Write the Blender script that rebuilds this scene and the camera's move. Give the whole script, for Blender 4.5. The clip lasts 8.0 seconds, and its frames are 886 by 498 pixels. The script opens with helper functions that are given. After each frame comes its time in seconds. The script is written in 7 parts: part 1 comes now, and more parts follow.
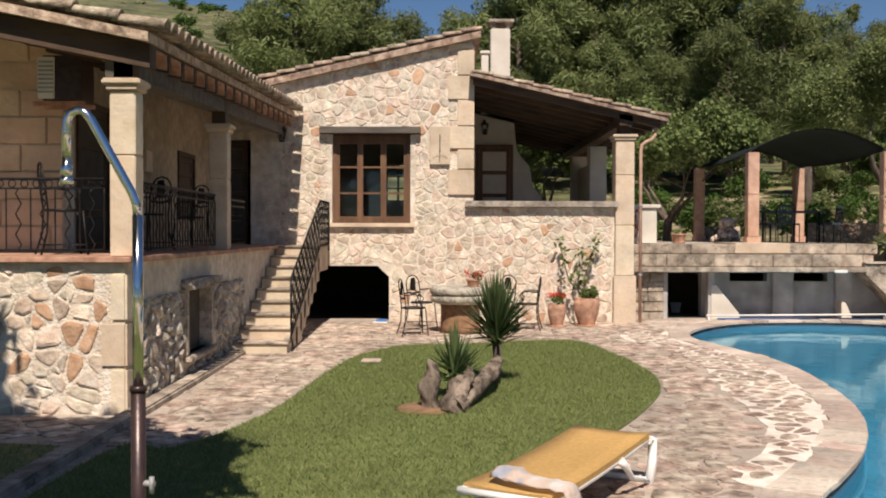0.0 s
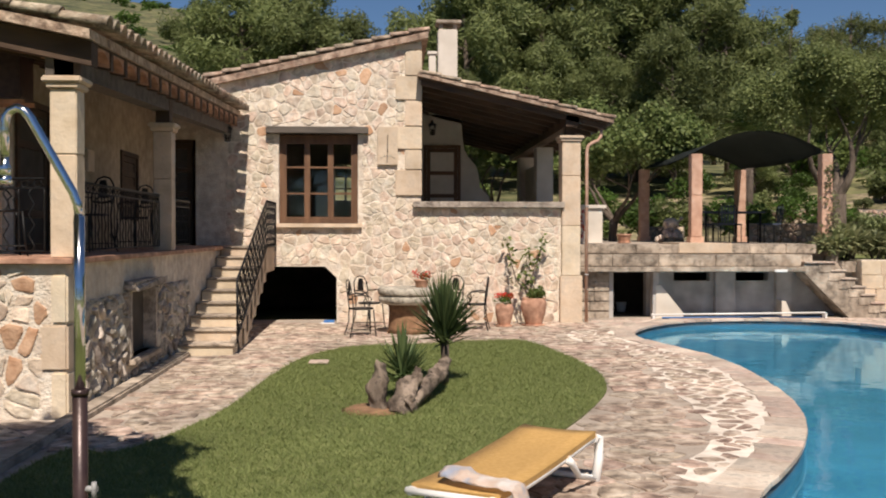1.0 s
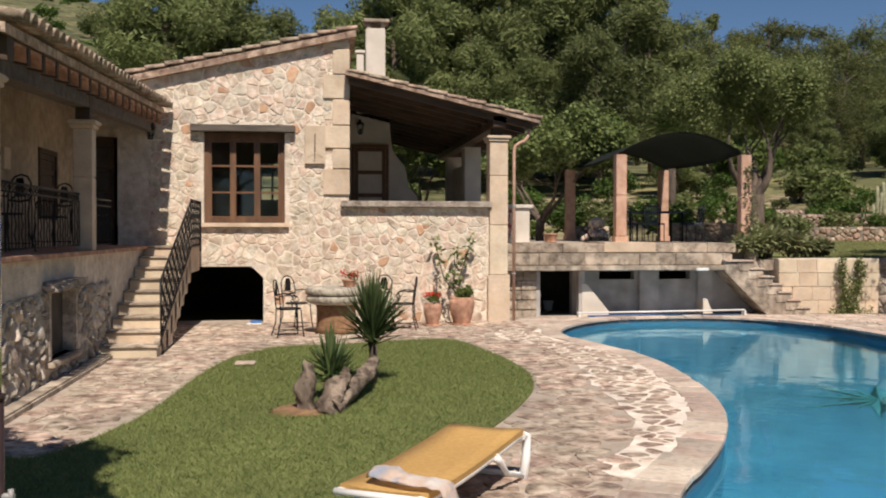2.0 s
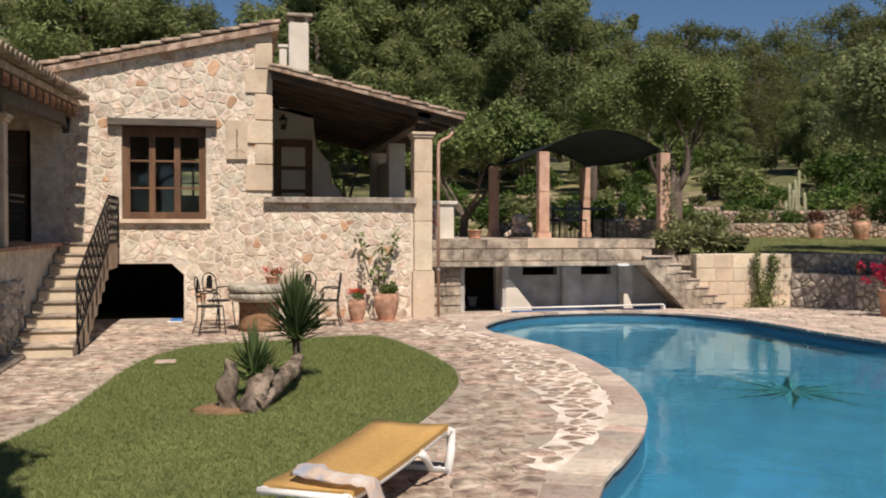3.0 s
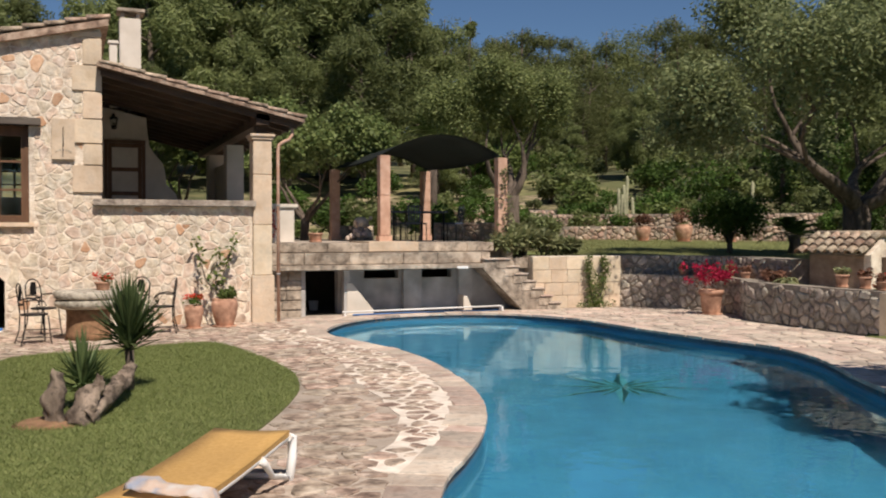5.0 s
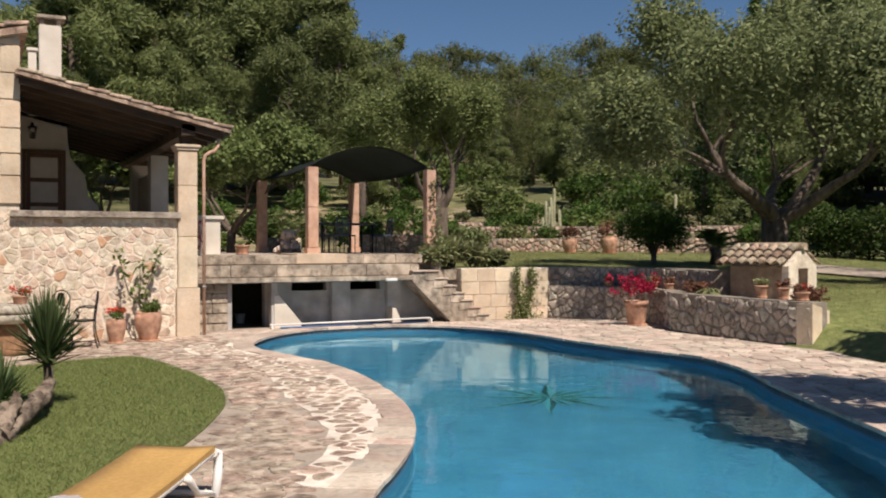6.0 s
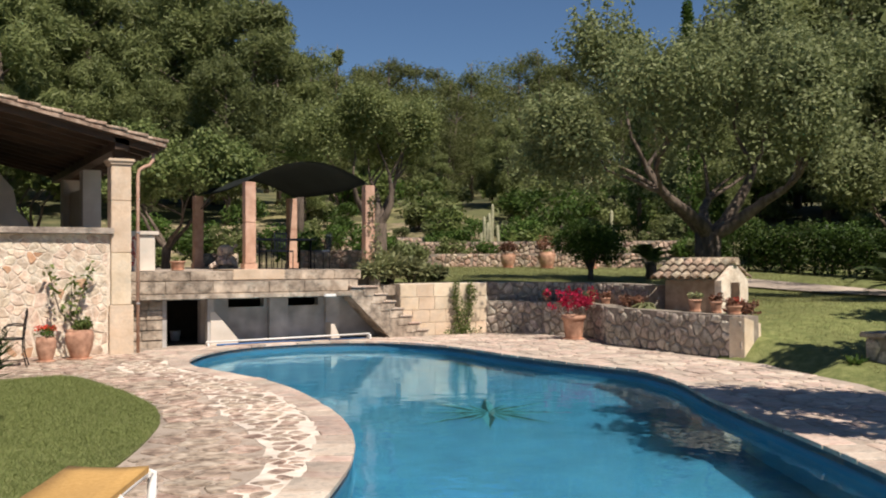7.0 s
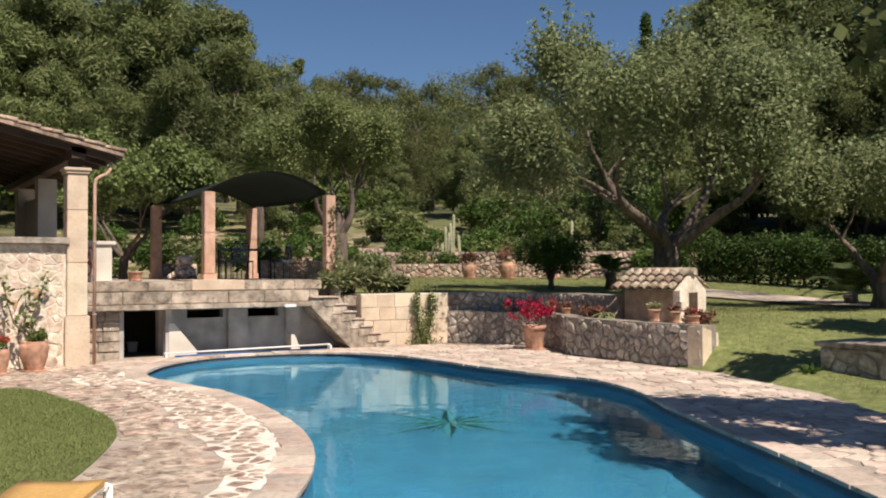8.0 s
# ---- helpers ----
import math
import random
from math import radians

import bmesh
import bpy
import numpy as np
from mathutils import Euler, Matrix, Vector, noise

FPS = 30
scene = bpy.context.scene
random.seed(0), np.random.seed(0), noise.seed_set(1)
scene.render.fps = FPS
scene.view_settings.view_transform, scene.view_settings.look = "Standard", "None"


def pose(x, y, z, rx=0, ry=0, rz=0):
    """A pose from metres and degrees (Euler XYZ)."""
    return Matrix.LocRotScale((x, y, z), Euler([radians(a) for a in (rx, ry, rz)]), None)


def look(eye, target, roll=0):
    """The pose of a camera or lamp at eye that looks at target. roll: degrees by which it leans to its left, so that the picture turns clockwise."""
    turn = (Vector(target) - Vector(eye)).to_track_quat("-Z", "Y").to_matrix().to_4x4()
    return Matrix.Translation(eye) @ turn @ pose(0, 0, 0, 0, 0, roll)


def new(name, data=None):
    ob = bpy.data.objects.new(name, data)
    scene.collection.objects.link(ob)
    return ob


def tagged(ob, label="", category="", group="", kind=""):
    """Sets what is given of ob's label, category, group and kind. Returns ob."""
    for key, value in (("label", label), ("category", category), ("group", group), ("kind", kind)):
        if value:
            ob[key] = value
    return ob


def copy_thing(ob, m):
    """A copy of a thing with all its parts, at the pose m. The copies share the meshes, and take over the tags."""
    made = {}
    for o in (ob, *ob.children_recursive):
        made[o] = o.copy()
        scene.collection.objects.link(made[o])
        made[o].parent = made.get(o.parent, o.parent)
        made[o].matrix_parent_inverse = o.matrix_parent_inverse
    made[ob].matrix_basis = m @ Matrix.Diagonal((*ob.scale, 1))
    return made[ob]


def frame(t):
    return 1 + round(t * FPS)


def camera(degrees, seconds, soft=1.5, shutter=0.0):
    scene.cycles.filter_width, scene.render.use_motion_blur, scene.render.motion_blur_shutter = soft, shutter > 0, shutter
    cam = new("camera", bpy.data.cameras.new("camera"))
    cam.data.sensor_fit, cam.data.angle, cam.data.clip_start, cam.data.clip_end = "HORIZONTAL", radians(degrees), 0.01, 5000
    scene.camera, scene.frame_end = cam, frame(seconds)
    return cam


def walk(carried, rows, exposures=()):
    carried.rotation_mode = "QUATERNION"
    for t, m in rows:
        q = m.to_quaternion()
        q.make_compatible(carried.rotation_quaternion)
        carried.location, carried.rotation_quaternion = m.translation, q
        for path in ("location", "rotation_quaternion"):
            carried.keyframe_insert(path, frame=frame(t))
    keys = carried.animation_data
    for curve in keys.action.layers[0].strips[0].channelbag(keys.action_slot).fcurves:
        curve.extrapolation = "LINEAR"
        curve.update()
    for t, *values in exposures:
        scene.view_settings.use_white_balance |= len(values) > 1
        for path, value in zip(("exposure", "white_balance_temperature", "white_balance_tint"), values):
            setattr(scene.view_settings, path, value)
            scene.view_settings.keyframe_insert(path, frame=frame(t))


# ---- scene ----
# ---- camera and walk ----
cam = camera(49.52, 8.0, soft=1.9, shutter=0.4)
PATH = (
    (0.0, 0.0, -0.971, -0.126), (0.5, -1.306, -0.957, -0.116), (1.0, -3.112, -0.939, -0.073),
    (1.5, -5.179, -0.914, -0.049), (3.0, -11.89, -1.189, -0.025), (3.5, -14.145, -1.238, 0.006),
    (4.0, -16.77, -1.204, 0.003), (4.5, -19.077, -1.18, 0.048), (6.0, -25.586, -0.279, 0.089),
    (6.5, -27.391, 0.118, 0.13), (7.0, -29.23, 0.629, 0.213), (7.5, -30.509, 0.932, 0.22), (8.0, -31.55, 1.231, 0.22))
EYE = 1.7
EXPOSURES = ((0.0, 0.32), (1.5, 0.25), (3.0, 0.18), (4.5, 0.18), (6.0, 0.27), (7.0, 0.37), (8.0, 0.48))
walk(cam, [(t, pose(0, 0, EYE, 90 + p, r, y)) for t, y, p, r in PATH], EXPOSURES)

# ---- world, sun, exposure ----
SUN_EL, SUN_AZ = radians(54), radians(175)      # azimuth clockwise from +y (north)
world = bpy.data.worlds.new("sky")
scene.world = world
world.use_nodes = True
wn = world.node_tree
sky = wn.nodes.new("ShaderNodeTexSky")
sky.sky_type = 'NISHITA'
sky.sun_disc = False
sky.sun_elevation, sky.sun_rotation = SUN_EL, SUN_AZ
sky.altitude = 800
sky.air_density, sky.dust_density, sky.ozone_density = 1.0, 0.0, 7.0
wn.links.new(sky.outputs[0], wn.nodes["Background"].inputs[0])
wn.nodes["Background"].inputs[1].default_value = 0.055
sun = new("sun", bpy.data.lights.new("sun", 'SUN'))
sun.data.energy, sun.data.angle, sun.data.color = 4.7, radians(0.55), (1.0, 0.875, 0.755)
sdir = Vector((math.sin(SUN_AZ) * math.cos(SUN_EL), math.cos(SUN_AZ) * math.cos(SUN_EL), math.sin(SUN_EL)))
sun.matrix_world = look(sdir * 60, (0, 0, 0))


# ---- materials ----
def mat(name, c1, c2, scale=8.0, rough=0.85, bump=0.3, metal=0.0, rnd=0.0, hue=0.0, stain=0.25, stain_scale=1.2,
        stretch=(1, 1, 1), bump_scale=4.0, third=None, spec=0.5, lichen=0.0, lichen_scale=9.0):
    m = bpy.data.materials.new(name)
    m.use_nodes = True
    nt = m.node_tree
    N, L = nt.nodes, nt.links
    b = N["Principled BSDF"]
    b.inputs["Roughness"].default_value = rough
    b.inputs["Metallic"].default_value = metal
    b.inputs["Specular IOR Level"].default_value = spec
    tc, mp = N.new("ShaderNodeTexCoord"), N.new("ShaderNodeMapping")
    L.new(tc.outputs["Object"], mp.inputs[0])
    mp.inputs["Scale"].default_value = stretch
    n1 = N.new("ShaderNodeTexNoise")
    n1.inputs["Scale"].default_value, n1.inputs["Detail"].default_value = scale, 8
    L.new(mp.outputs[0], n1.inputs["Vector"])
    ramp = N.new("ShaderNodeValToRGB")
    ramp.color_ramp.elements[0].position, ramp.color_ramp.elements[1].position = 0.32, 0.68
    ramp.color_ramp.elements[0].color, ramp.color_ramp.elements[1].color = (*c1, 1), (*c2, 1)
    if third:
        e = ramp.color_ramp.elements.new(0.5)
        e.color = (*third, 1)
    L.new(n1.outputs["Fac"], ramp.inputs[0])
    n2 = N.new("ShaderNodeTexNoise")
    n2.inputs["Scale"].default_value, n2.inputs["Detail"].default_value = stain_scale, 5
    L.new(mp.outputs[0], n2.inputs["Vector"])
    val = N.new("ShaderNodeMapRange")
    val.inputs["From Min"].default_value, val.inputs["From Max"].default_value = 0.3, 0.7
    val.inputs["To Min"].default_value, val.inputs["To Max"].default_value = 1 - stain, 1 + stain * 0.5
    L.new(n2.outputs["Fac"], val.inputs["Value"])
    hsv = N.new("ShaderNodeHueSaturation")
    L.new(ramp.outputs[0], hsv.inputs["Color"])
    if lichen:
        n4, lr, mm = N.new("ShaderNodeTexNoise"), N.new("ShaderNodeMapRange"), N.new("ShaderNodeMath")
        n4.inputs["Scale"].default_value, n4.inputs["Detail"].default_value, n4.inputs["Roughness"].default_value = lichen_scale, 9, 0.72
        L.new(tc.outputs["Object"], n4.inputs["Vector"])
        lr.inputs["From Min"].default_value, lr.inputs["From Max"].default_value = 0.50, 0.60
        lr.inputs["To Min"].default_value, lr.inputs["To Max"].default_value = 1.0, 1.0 - lichen
        L.new(n4.outputs["Fac"], lr.inputs["Value"])
        mm.operation = 'MULTIPLY'
        L.new(val.outputs[0], mm.inputs[0])
        L.new(lr.outputs[0], mm.inputs[1])
        val = mm
    if rnd or hue:
        oi, ge = N.new("ShaderNodeObjectInfo"), N.new("ShaderNodeNewGeometry")
        ad, fr = N.new("ShaderNodeMath"), N.new("ShaderNodeMath")
        fr.operation = 'FRACT'
        L.new(oi.outputs["Random"], ad.inputs[0])
        L.new(ge.outputs["Random Per Island"], ad.inputs[1])
        L.new(ad.outputs[0], fr.inputs[0])
        r1 = N.new("ShaderNodeMapRange")
        r1.inputs["To Min"].default_value, r1.inputs["To Max"].default_value = 1 - rnd, 1 + rnd
        L.new(fr.outputs[0], r1.inputs["Value"])
        mu = N.new("ShaderNodeMath")
        mu.operation = 'MULTIPLY'
        L.new(r1.outputs[0], mu.inputs[0])
        L.new(val.outputs[0], mu.inputs[1])
        L.new(mu.outputs[0], hsv.inputs["Value"])
        m7, f7, r2 = N.new("ShaderNodeMath"), N.new("ShaderNodeMath"), N.new("ShaderNodeMapRange")
        m7.operation, f7.operation = 'MULTIPLY', 'FRACT'
        m7.inputs[1].default_value = 7.31
        L.new(fr.outputs[0], m7.inputs[0])
        L.new(m7.outputs[0], f7.inputs[0])
        L.new(f7.outputs[0], r2.inputs["Value"])
        r2.inputs["To Min"].default_value, r2.inputs["To Max"].default_value = 0.5 - hue, 0.5 + hue
        L.new(r2.outputs[0], hsv.inputs["Hue"])
        r3 = N.new("ShaderNodeMapRange")
        r3.inputs["To Min"].default_value, r3.inputs["To Max"].default_value = 1 + 6 * hue, 1 - 6 * hue
        L.new(f7.outputs[0], r3.inputs["Value"])
        L.new(r3.outputs[0], hsv.inputs["Saturation"])
    else:
        L.new(val.outputs[0], hsv.inputs["Value"])
    L.new(hsv.outputs[0], b.inputs["Base Color"])
    if bump:
        n3, bp = N.new("ShaderNodeTexNoise"), N.new("ShaderNodeBump")
        n3.inputs["Scale"].default_value, n3.inputs["Detail"].default_value = scale * bump_scale, 6
        L.new(mp.outputs[0], n3.inputs["Vector"])
        bp.inputs["Strength"].default_value, bp.inputs["Distance"].default_value = bump, 0.02
        L.new(n3.outputs["Fac"], bp.inputs["Height"])
        L.new(bp.outputs[0], b.inputs["Normal"])
    return m


def leaf_mat(name, c1, c2, through_light=0.35, rough=0.55):
    m = bpy.data.materials.new(name)
    m.use_nodes = True
    nt = m.node_tree
    N, L = nt.nodes, nt.links
    b, out = N["Principled BSDF"], N["Material Output"]
    b.inputs["Roughness"].default_value = rough
    b.inputs["Specular IOR Level"].default_value = 0.25
    ge, oi, ad, fr = N.new("ShaderNodeNewGeometry"), N.new("ShaderNodeObjectInfo"), N.new("ShaderNodeMath"), N.new("ShaderNodeMath")
    fr.operation = 'FRACT'
    L.new(ge.outputs["Random Per Island"], ad.inputs[0])
    L.new(oi.outputs["Random"], ad.inputs[1])
    L.new(ad.outputs[0], fr.inputs[0])
    mx = N.new("ShaderNodeMixRGB")
    mx.inputs[1].default_value, mx.inputs[2].default_value = (*c1, 1), (*c2, 1)
    L.new(fr.outputs[0], mx.inputs[0])
    hs, mr = N.new("ShaderNodeHueSaturation"), N.new("ShaderNodeMapRange")
    mr.inputs["To Min"].default_value, mr.inputs["To Max"].default_value = 0.75, 1.3
    L.new(oi.outputs["Random"], mr.inputs["Value"])
    L.new(mr.outputs[0], hs.inputs["Value"])
    L.new(mx.outputs[0], hs.inputs["Color"])
    L.new(hs.outputs[0], b.inputs["Base Color"])
    tr, ms = N.new("ShaderNodeBsdfTranslucent"), N.new("ShaderNodeMixShader")
    L.new(hs.outputs[0], tr.inputs["Color"])
    ms.inputs[0].default_value = through_light
    L.new(b.outputs[0], ms.inputs[1])
    L.new(tr.outputs[0], ms.inputs[2])
    L.new(ms.outputs[0], out.inputs["Surface"])
    return m


def glass_mat(name, tint, rough=0.02):
    m = bpy.data.materials.new(name)
    m.use_nodes = True
    b = m.node_tree.nodes["Principled BSDF"]
    b.inputs["Base Color"].default_value = (*tint, 1)
    b.inputs["Roughness"].default_value = rough
    b.inputs["Transmission Weight"].default_value = 1.0
    b.inputs["IOR"].default_value = 1.45
    return m


def water_mat(name):
    m = bpy.data.materials.new(name)
    m.use_nodes = True
    nt = m.node_tree
    N, L = nt.nodes, nt.links
    out = N["Material Output"]
    N.remove(N["Principled BSDF"])
    gl = N.new("ShaderNodeBsdfGlass")
    gl.inputs["Roughness"].default_value, gl.inputs["IOR"].default_value = 0.0, 1.33
    gl.inputs["Color"].default_value = (0.66, 0.90, 0.94, 1)
    tc, n1, bp = N.new("ShaderNodeTexCoord"), N.new("ShaderNodeTexNoise"), N.new("ShaderNodeBump")
    n1.inputs["Scale"].default_value, n1.inputs["Detail"].default_value = 2.2, 3
    L.new(tc.outputs["Object"], n1.inputs["Vector"])
    bp.inputs["Strength"].default_value, bp.inputs["Distance"].default_value = 0.22, 0.03
    L.new(n1.outputs["Fac"], bp.inputs["Height"])
    L.new(bp.outputs[0], gl.inputs["Normal"])
    L.new(gl.outputs[0], out.inputs["Surface"])
    return m


M_STONE = mat("limestone_rubble", (0.56, 0.44, 0.325), (0.87, 0.78, 0.655), 6, 0.92, 0.8, rnd=0.13, hue=0.020, stain=0.30, stain_scale=4, third=(0.72, 0.60, 0.47), lichen=0.22, lichen_scale=7)
M_STONE_RED = mat("ochre_rubble", (0.46, 0.26, 0.15), (0.66, 0.44, 0.29), 8, 0.9, 0.5, rnd=0.15)
M_MORTAR = mat("lime_mortar", (0.68, 0.57, 0.45), (0.87, 0.79, 0.67), 9, 0.95, 1.0, stain=0.22, stain_scale=2.5, lichen=0.15, lichen_scale=6)
M_ASHLAR = mat("sandstone_ashlar", (0.60, 0.48, 0.34), (0.76, 0.64, 0.49), 5, 0.9, 0.35, rnd=0.10, hue=0.01, stain=0.2, stain_scale=2, lichen=0.16, lichen_scale=5)
M_GREYSTONE = mat("weathered_grey_stone", (0.36, 0.31, 0.255), (0.68, 0.61, 0.51), 7, 0.92, 0.8, rnd=0.22, hue=0.02, stain=0.35, stain_scale=2, lichen=0.45, lichen_scale=8)
M_DARKMORTAR = mat("dark_joint_mortar", (0.22, 0.19, 0.155), (0.38, 0.33, 0.27), 10, 0.95, 0.5)
M_PAVE = mat("worn_flagstone", (0.215, 0.155, 0.118), (0.72, 0.605, 0.50), 5.5, 0.85, 0.8, rnd=0.12, hue=0.015, stain=0.36, stain_scale=0.8, third=(0.47, 0.365, 0.285), lichen=0.45, lichen_scale=8)
M_PAVEJOINT = mat("paving_bed", (0.34, 0.275, 0.22), (0.64, 0.55, 0.46), 6, 0.9, 0.7, stain=0.4, stain_scale=0.7, lichen=0.35, lichen_scale=6)
M_WHITEJOINT = mat("white_paving_mortar", (0.66, 0.57, 0.48), (0.88, 0.80, 0.70), 7, 0.9, 0.6, stain=0.2, stain_scale=1.5)
M_COPING = mat("pool_coping_stone", (0.46, 0.35, 0.28), (0.76, 0.65, 0.55), 5, 0.85, 0.7, rnd=0.18, hue=0.015, stain=0.3, lichen=0.38, lichen_scale=5)
M_PLASTER = mat("warm_white_plaster", (0.62, 0.56, 0.48), (0.72, 0.66, 0.58), 3, 0.9, 0.15, stain=0.12)
M_OLDPLASTER = mat("stained_grey_plaster", (0.42, 0.40, 0.38), (0.60, 0.58, 0.56), 2.5, 0.92, 0.2, stain=0.3)
M_CONCRETE = mat("weathered_concrete", (0.27, 0.215, 0.165), (0.60, 0.51, 0.41), 5, 0.93, 0.8, rnd=0.15, stain=0.4, stain_scale=1.5, lichen=0.5, lichen_scale=4)
M_TILE = mat("clay_roof_tile", (0.30, 0.215, 0.15), (0.60, 0.49, 0.37), 9, 0.92, 0.6, rnd=0.25, hue=0.02, stain=0.35, stain_scale=3, lichen=0.5, lichen_scale=8)
M_TERRA = mat("terracotta", (0.40, 0.215, 0.14), (0.60, 0.36, 0.25), 8, 0.88, 0.3, stain=0.35, stain_scale=4)
M_WOOD = mat("brown_stained_wood", (0.11, 0.055, 0.028), (0.20, 0.105, 0.055), 10, 0.6, 0.3, stretch=(1, 1, 0.15))
M_DARKWOOD = mat("dark_beam_wood", (0.045, 0.026, 0.016), (0.10, 0.06, 0.036), 6, 0.75, 0.4, stretch=(0.3, 1, 1))
M_GREYWOOD = mat("weathered_grey_timber", (0.07, 0.06, 0.05), (0.16, 0.135, 0.11), 8, 0.85, 0.5, stretch=(0.15, 1, 1))
M_IRON = mat("black_wrought_iron", (0.012, 0.012, 0.013), (0.03, 0.03, 0.032), 20, 0.5, 0.2, metal=0.6)
M_CHROME = mat("polished_chrome", (0.72, 0.72, 0.72), (0.80, 0.80, 0.80), 20, 0.12, 0.0, metal=1.0, stain=0.05)
M_BROWNPOLE = mat("brown_enamelled_metal", (0.05, 0.03, 0.03), (0.08, 0.05, 0.045), 15, 0.35, 0.05, metal=0.3)
# dark colour standing in for the shade inside rooms and openings
M_DARK = mat("interior_shade_dark", (0.06, 0.05, 0.04), (0.10, 0.085, 0.07), 4, 0.9, 0.1)
M_POOL = mat("blue_pool_paint", (0.036, 0.155, 0.265), (0.048, 0.195, 0.31), 2, 0.6, 0.05, stain=0.12)
M_STAR = mat("dark_mosaic", (0.004, 0.035, 0.05), (0.01, 0.06, 0.075), 12, 0.4, 0.1)
M_STARLIGHT = mat("pale_turquoise_mosaic", (0.06, 0.23, 0.27), (0.08, 0.28, 0.32), 12, 0.4, 0.1)
M_GRASSGROUND = mat("lawn_soil", (0.11, 0.14, 0.038), (0.225, 0.245, 0.088), 7, 0.95, 0.8, stain=0.3, stain_scale=0.9, third=(0.16, 0.185, 0.058))
M_HILL = mat("dry_scrub_hillside", (0.055, 0.07, 0.024), (0.23, 0.205, 0.095), 0.45, 0.95, 0.6, stain=0.4, stain_scale=0.07, third=(0.12, 0.125, 0.05), lichen=0.5, lichen_scale=0.3)
M_DRYGARDEN = mat("dry_garden_soil", (0.13, 0.125, 0.05), (0.40, 0.32, 0.21), 1.3, 0.95, 0.7, stain=0.4, stain_scale=0.35, third=(0.24, 0.21, 0.11), lichen=0.5, lichen_scale=2.5)
M_DRYSTONE = mat("brown_dry_stone", (0.34, 0.24, 0.17), (0.68, 0.54, 0.42), 6, 0.93, 0.7, rnd=0.25, hue=0.02, stain=0.35, stain_scale=2, lichen=0.35)
M_WHITE = mat("white_plastic", (0.78, 0.78, 0.76), (0.84, 0.84, 0.82), 6, 0.35, 0.05, stain=0.06)
M_YELLOW = mat("mustard_sling_fabric", (0.46, 0.275, 0.085), (0.55, 0.34, 0.12), 40, 0.85, 0.25, stain=0.15)
M_TOWEL = mat("pale_towel", (0.56, 0.64, 0.80), (0.90, 0.88, 0.86), 7, 0.95, 0.6, stain=0.1, stain_scale=4, third=(0.86, 0.72, 0.62))
M_SAIL = mat("black_shade_net", (0.016, 0.024, 0.022), (0.034, 0.046, 0.042), 30, 0.9, 0.2)
M_BARK = mat("grey_bark", (0.07, 0.053, 0.04), (0.20, 0.158, 0.125), 9, 0.95, 0.9, stretch=(1, 1, 0.25), stain=0.35)
M_SOIL = mat("reddish_soil", (0.20, 0.11, 0.06), (0.34, 0.20, 0.11), 12, 0.95, 0.7)
M_GREY = mat("grey_metal", (0.30, 0.30, 0.30), (0.40, 0.40, 0.40), 9, 0.5, 0.1)
M_BLUETARP = mat("blue_plastic", (0.05, 0.18, 0.5), (0.08, 0.25, 0.6), 9, 0.5, 0.1)
M_DARKBLUE = mat("dark_blue_cloth", (0.045, 0.06, 0.10), (0.08, 0.10, 0.155), 9, 0.9, 0.2)
M_PINK = mat("pink_sandstone", (0.52, 0.31, 0.22), (0.66, 0.44, 0.33), 6, 0.9, 0.35, rnd=0.08, stain=0.2)
M_PLASTER_TAN = mat("tan_rough_plaster", (0.36, 0.28, 0.19), (0.52, 0.42, 0.30), 7, 0.95, 0.5, stain=0.3)
M_CACTUS = mat("pale_cactus_skin", (0.25, 0.26, 0.15), (0.38, 0.37, 0.24), 10, 0.7, 0.3)
M_DEADWOOD = mat("grey_brown_deadwood", (0.10, 0.072, 0.052), (0.34, 0.27, 0.21), 8, 0.95, 1.0, stretch=(1, 1, 0.3), stain=0.5, stain_scale=6, bump_scale=3, lichen=0.6, lichen_scale=12)
M_GLASS = glass_mat("window_glass", (0.9, 0.93, 0.93))
M_WATER = water_mat("pool_water")
L_PINE = leaf_mat("pine_needles", (0.115, 0.15, 0.053), (0.25, 0.285, 0.113), 0.45)
L_PINEFAR = leaf_mat("far_pine_needles", (0.088, 0.11, 0.036), (0.19, 0.21, 0.078), 0.42)
L_OLIVE = leaf_mat("olive_leaves", (0.11, 0.14, 0.058), (0.27, 0.305, 0.14), 0.4)
L_BUSH = leaf_mat("shrub_leaves", (0.065, 0.105, 0.026), (0.19, 0.235, 0.07))
L_FRESH = leaf_mat("fresh_green_leaves", (0.10, 0.15, 0.045), (0.255, 0.305, 0.11), 0.4)
L_DARKBUSH = leaf_mat("dense_dark_leaves", (0.04, 0.085, 0.015), (0.10, 0.16, 0.035))
L_YUCCA = leaf_mat("yucca_leaves", (0.055, 0.095, 0.035), (0.15, 0.20, 0.08), 0.25)
L_PALE = leaf_mat("pale_succulent_leaves", (0.17, 0.205, 0.095), (0.36, 0.365, 0.19))
L_RED = leaf_mat("crimson_bracts", (0.27, 0.008, 0.03), (0.48, 0.025, 0.085), 0.4)
L_REDFLOWER = leaf_mat("red_petals", (0.42, 0.02, 0.015), (0.65, 0.07, 0.04), 0.3)
L_GRASS = leaf_mat("grass_blades", (0.125, 0.165, 0.05), (0.268, 0.305, 0.118), 0.35, 0.7)
L_DRYGRASS = leaf_mat("dry_grass_blades", (0.17, 0.175, 0.065), (0.33, 0.315, 0.14), 0.35, 0.7)
# hedge green lowered to stand in for the shade of the trees
L_HEDGE = leaf_mat("shade_toned_hedge_leaves", (0.02, 0.045, 0.008), (0.06, 0.10, 0.02))
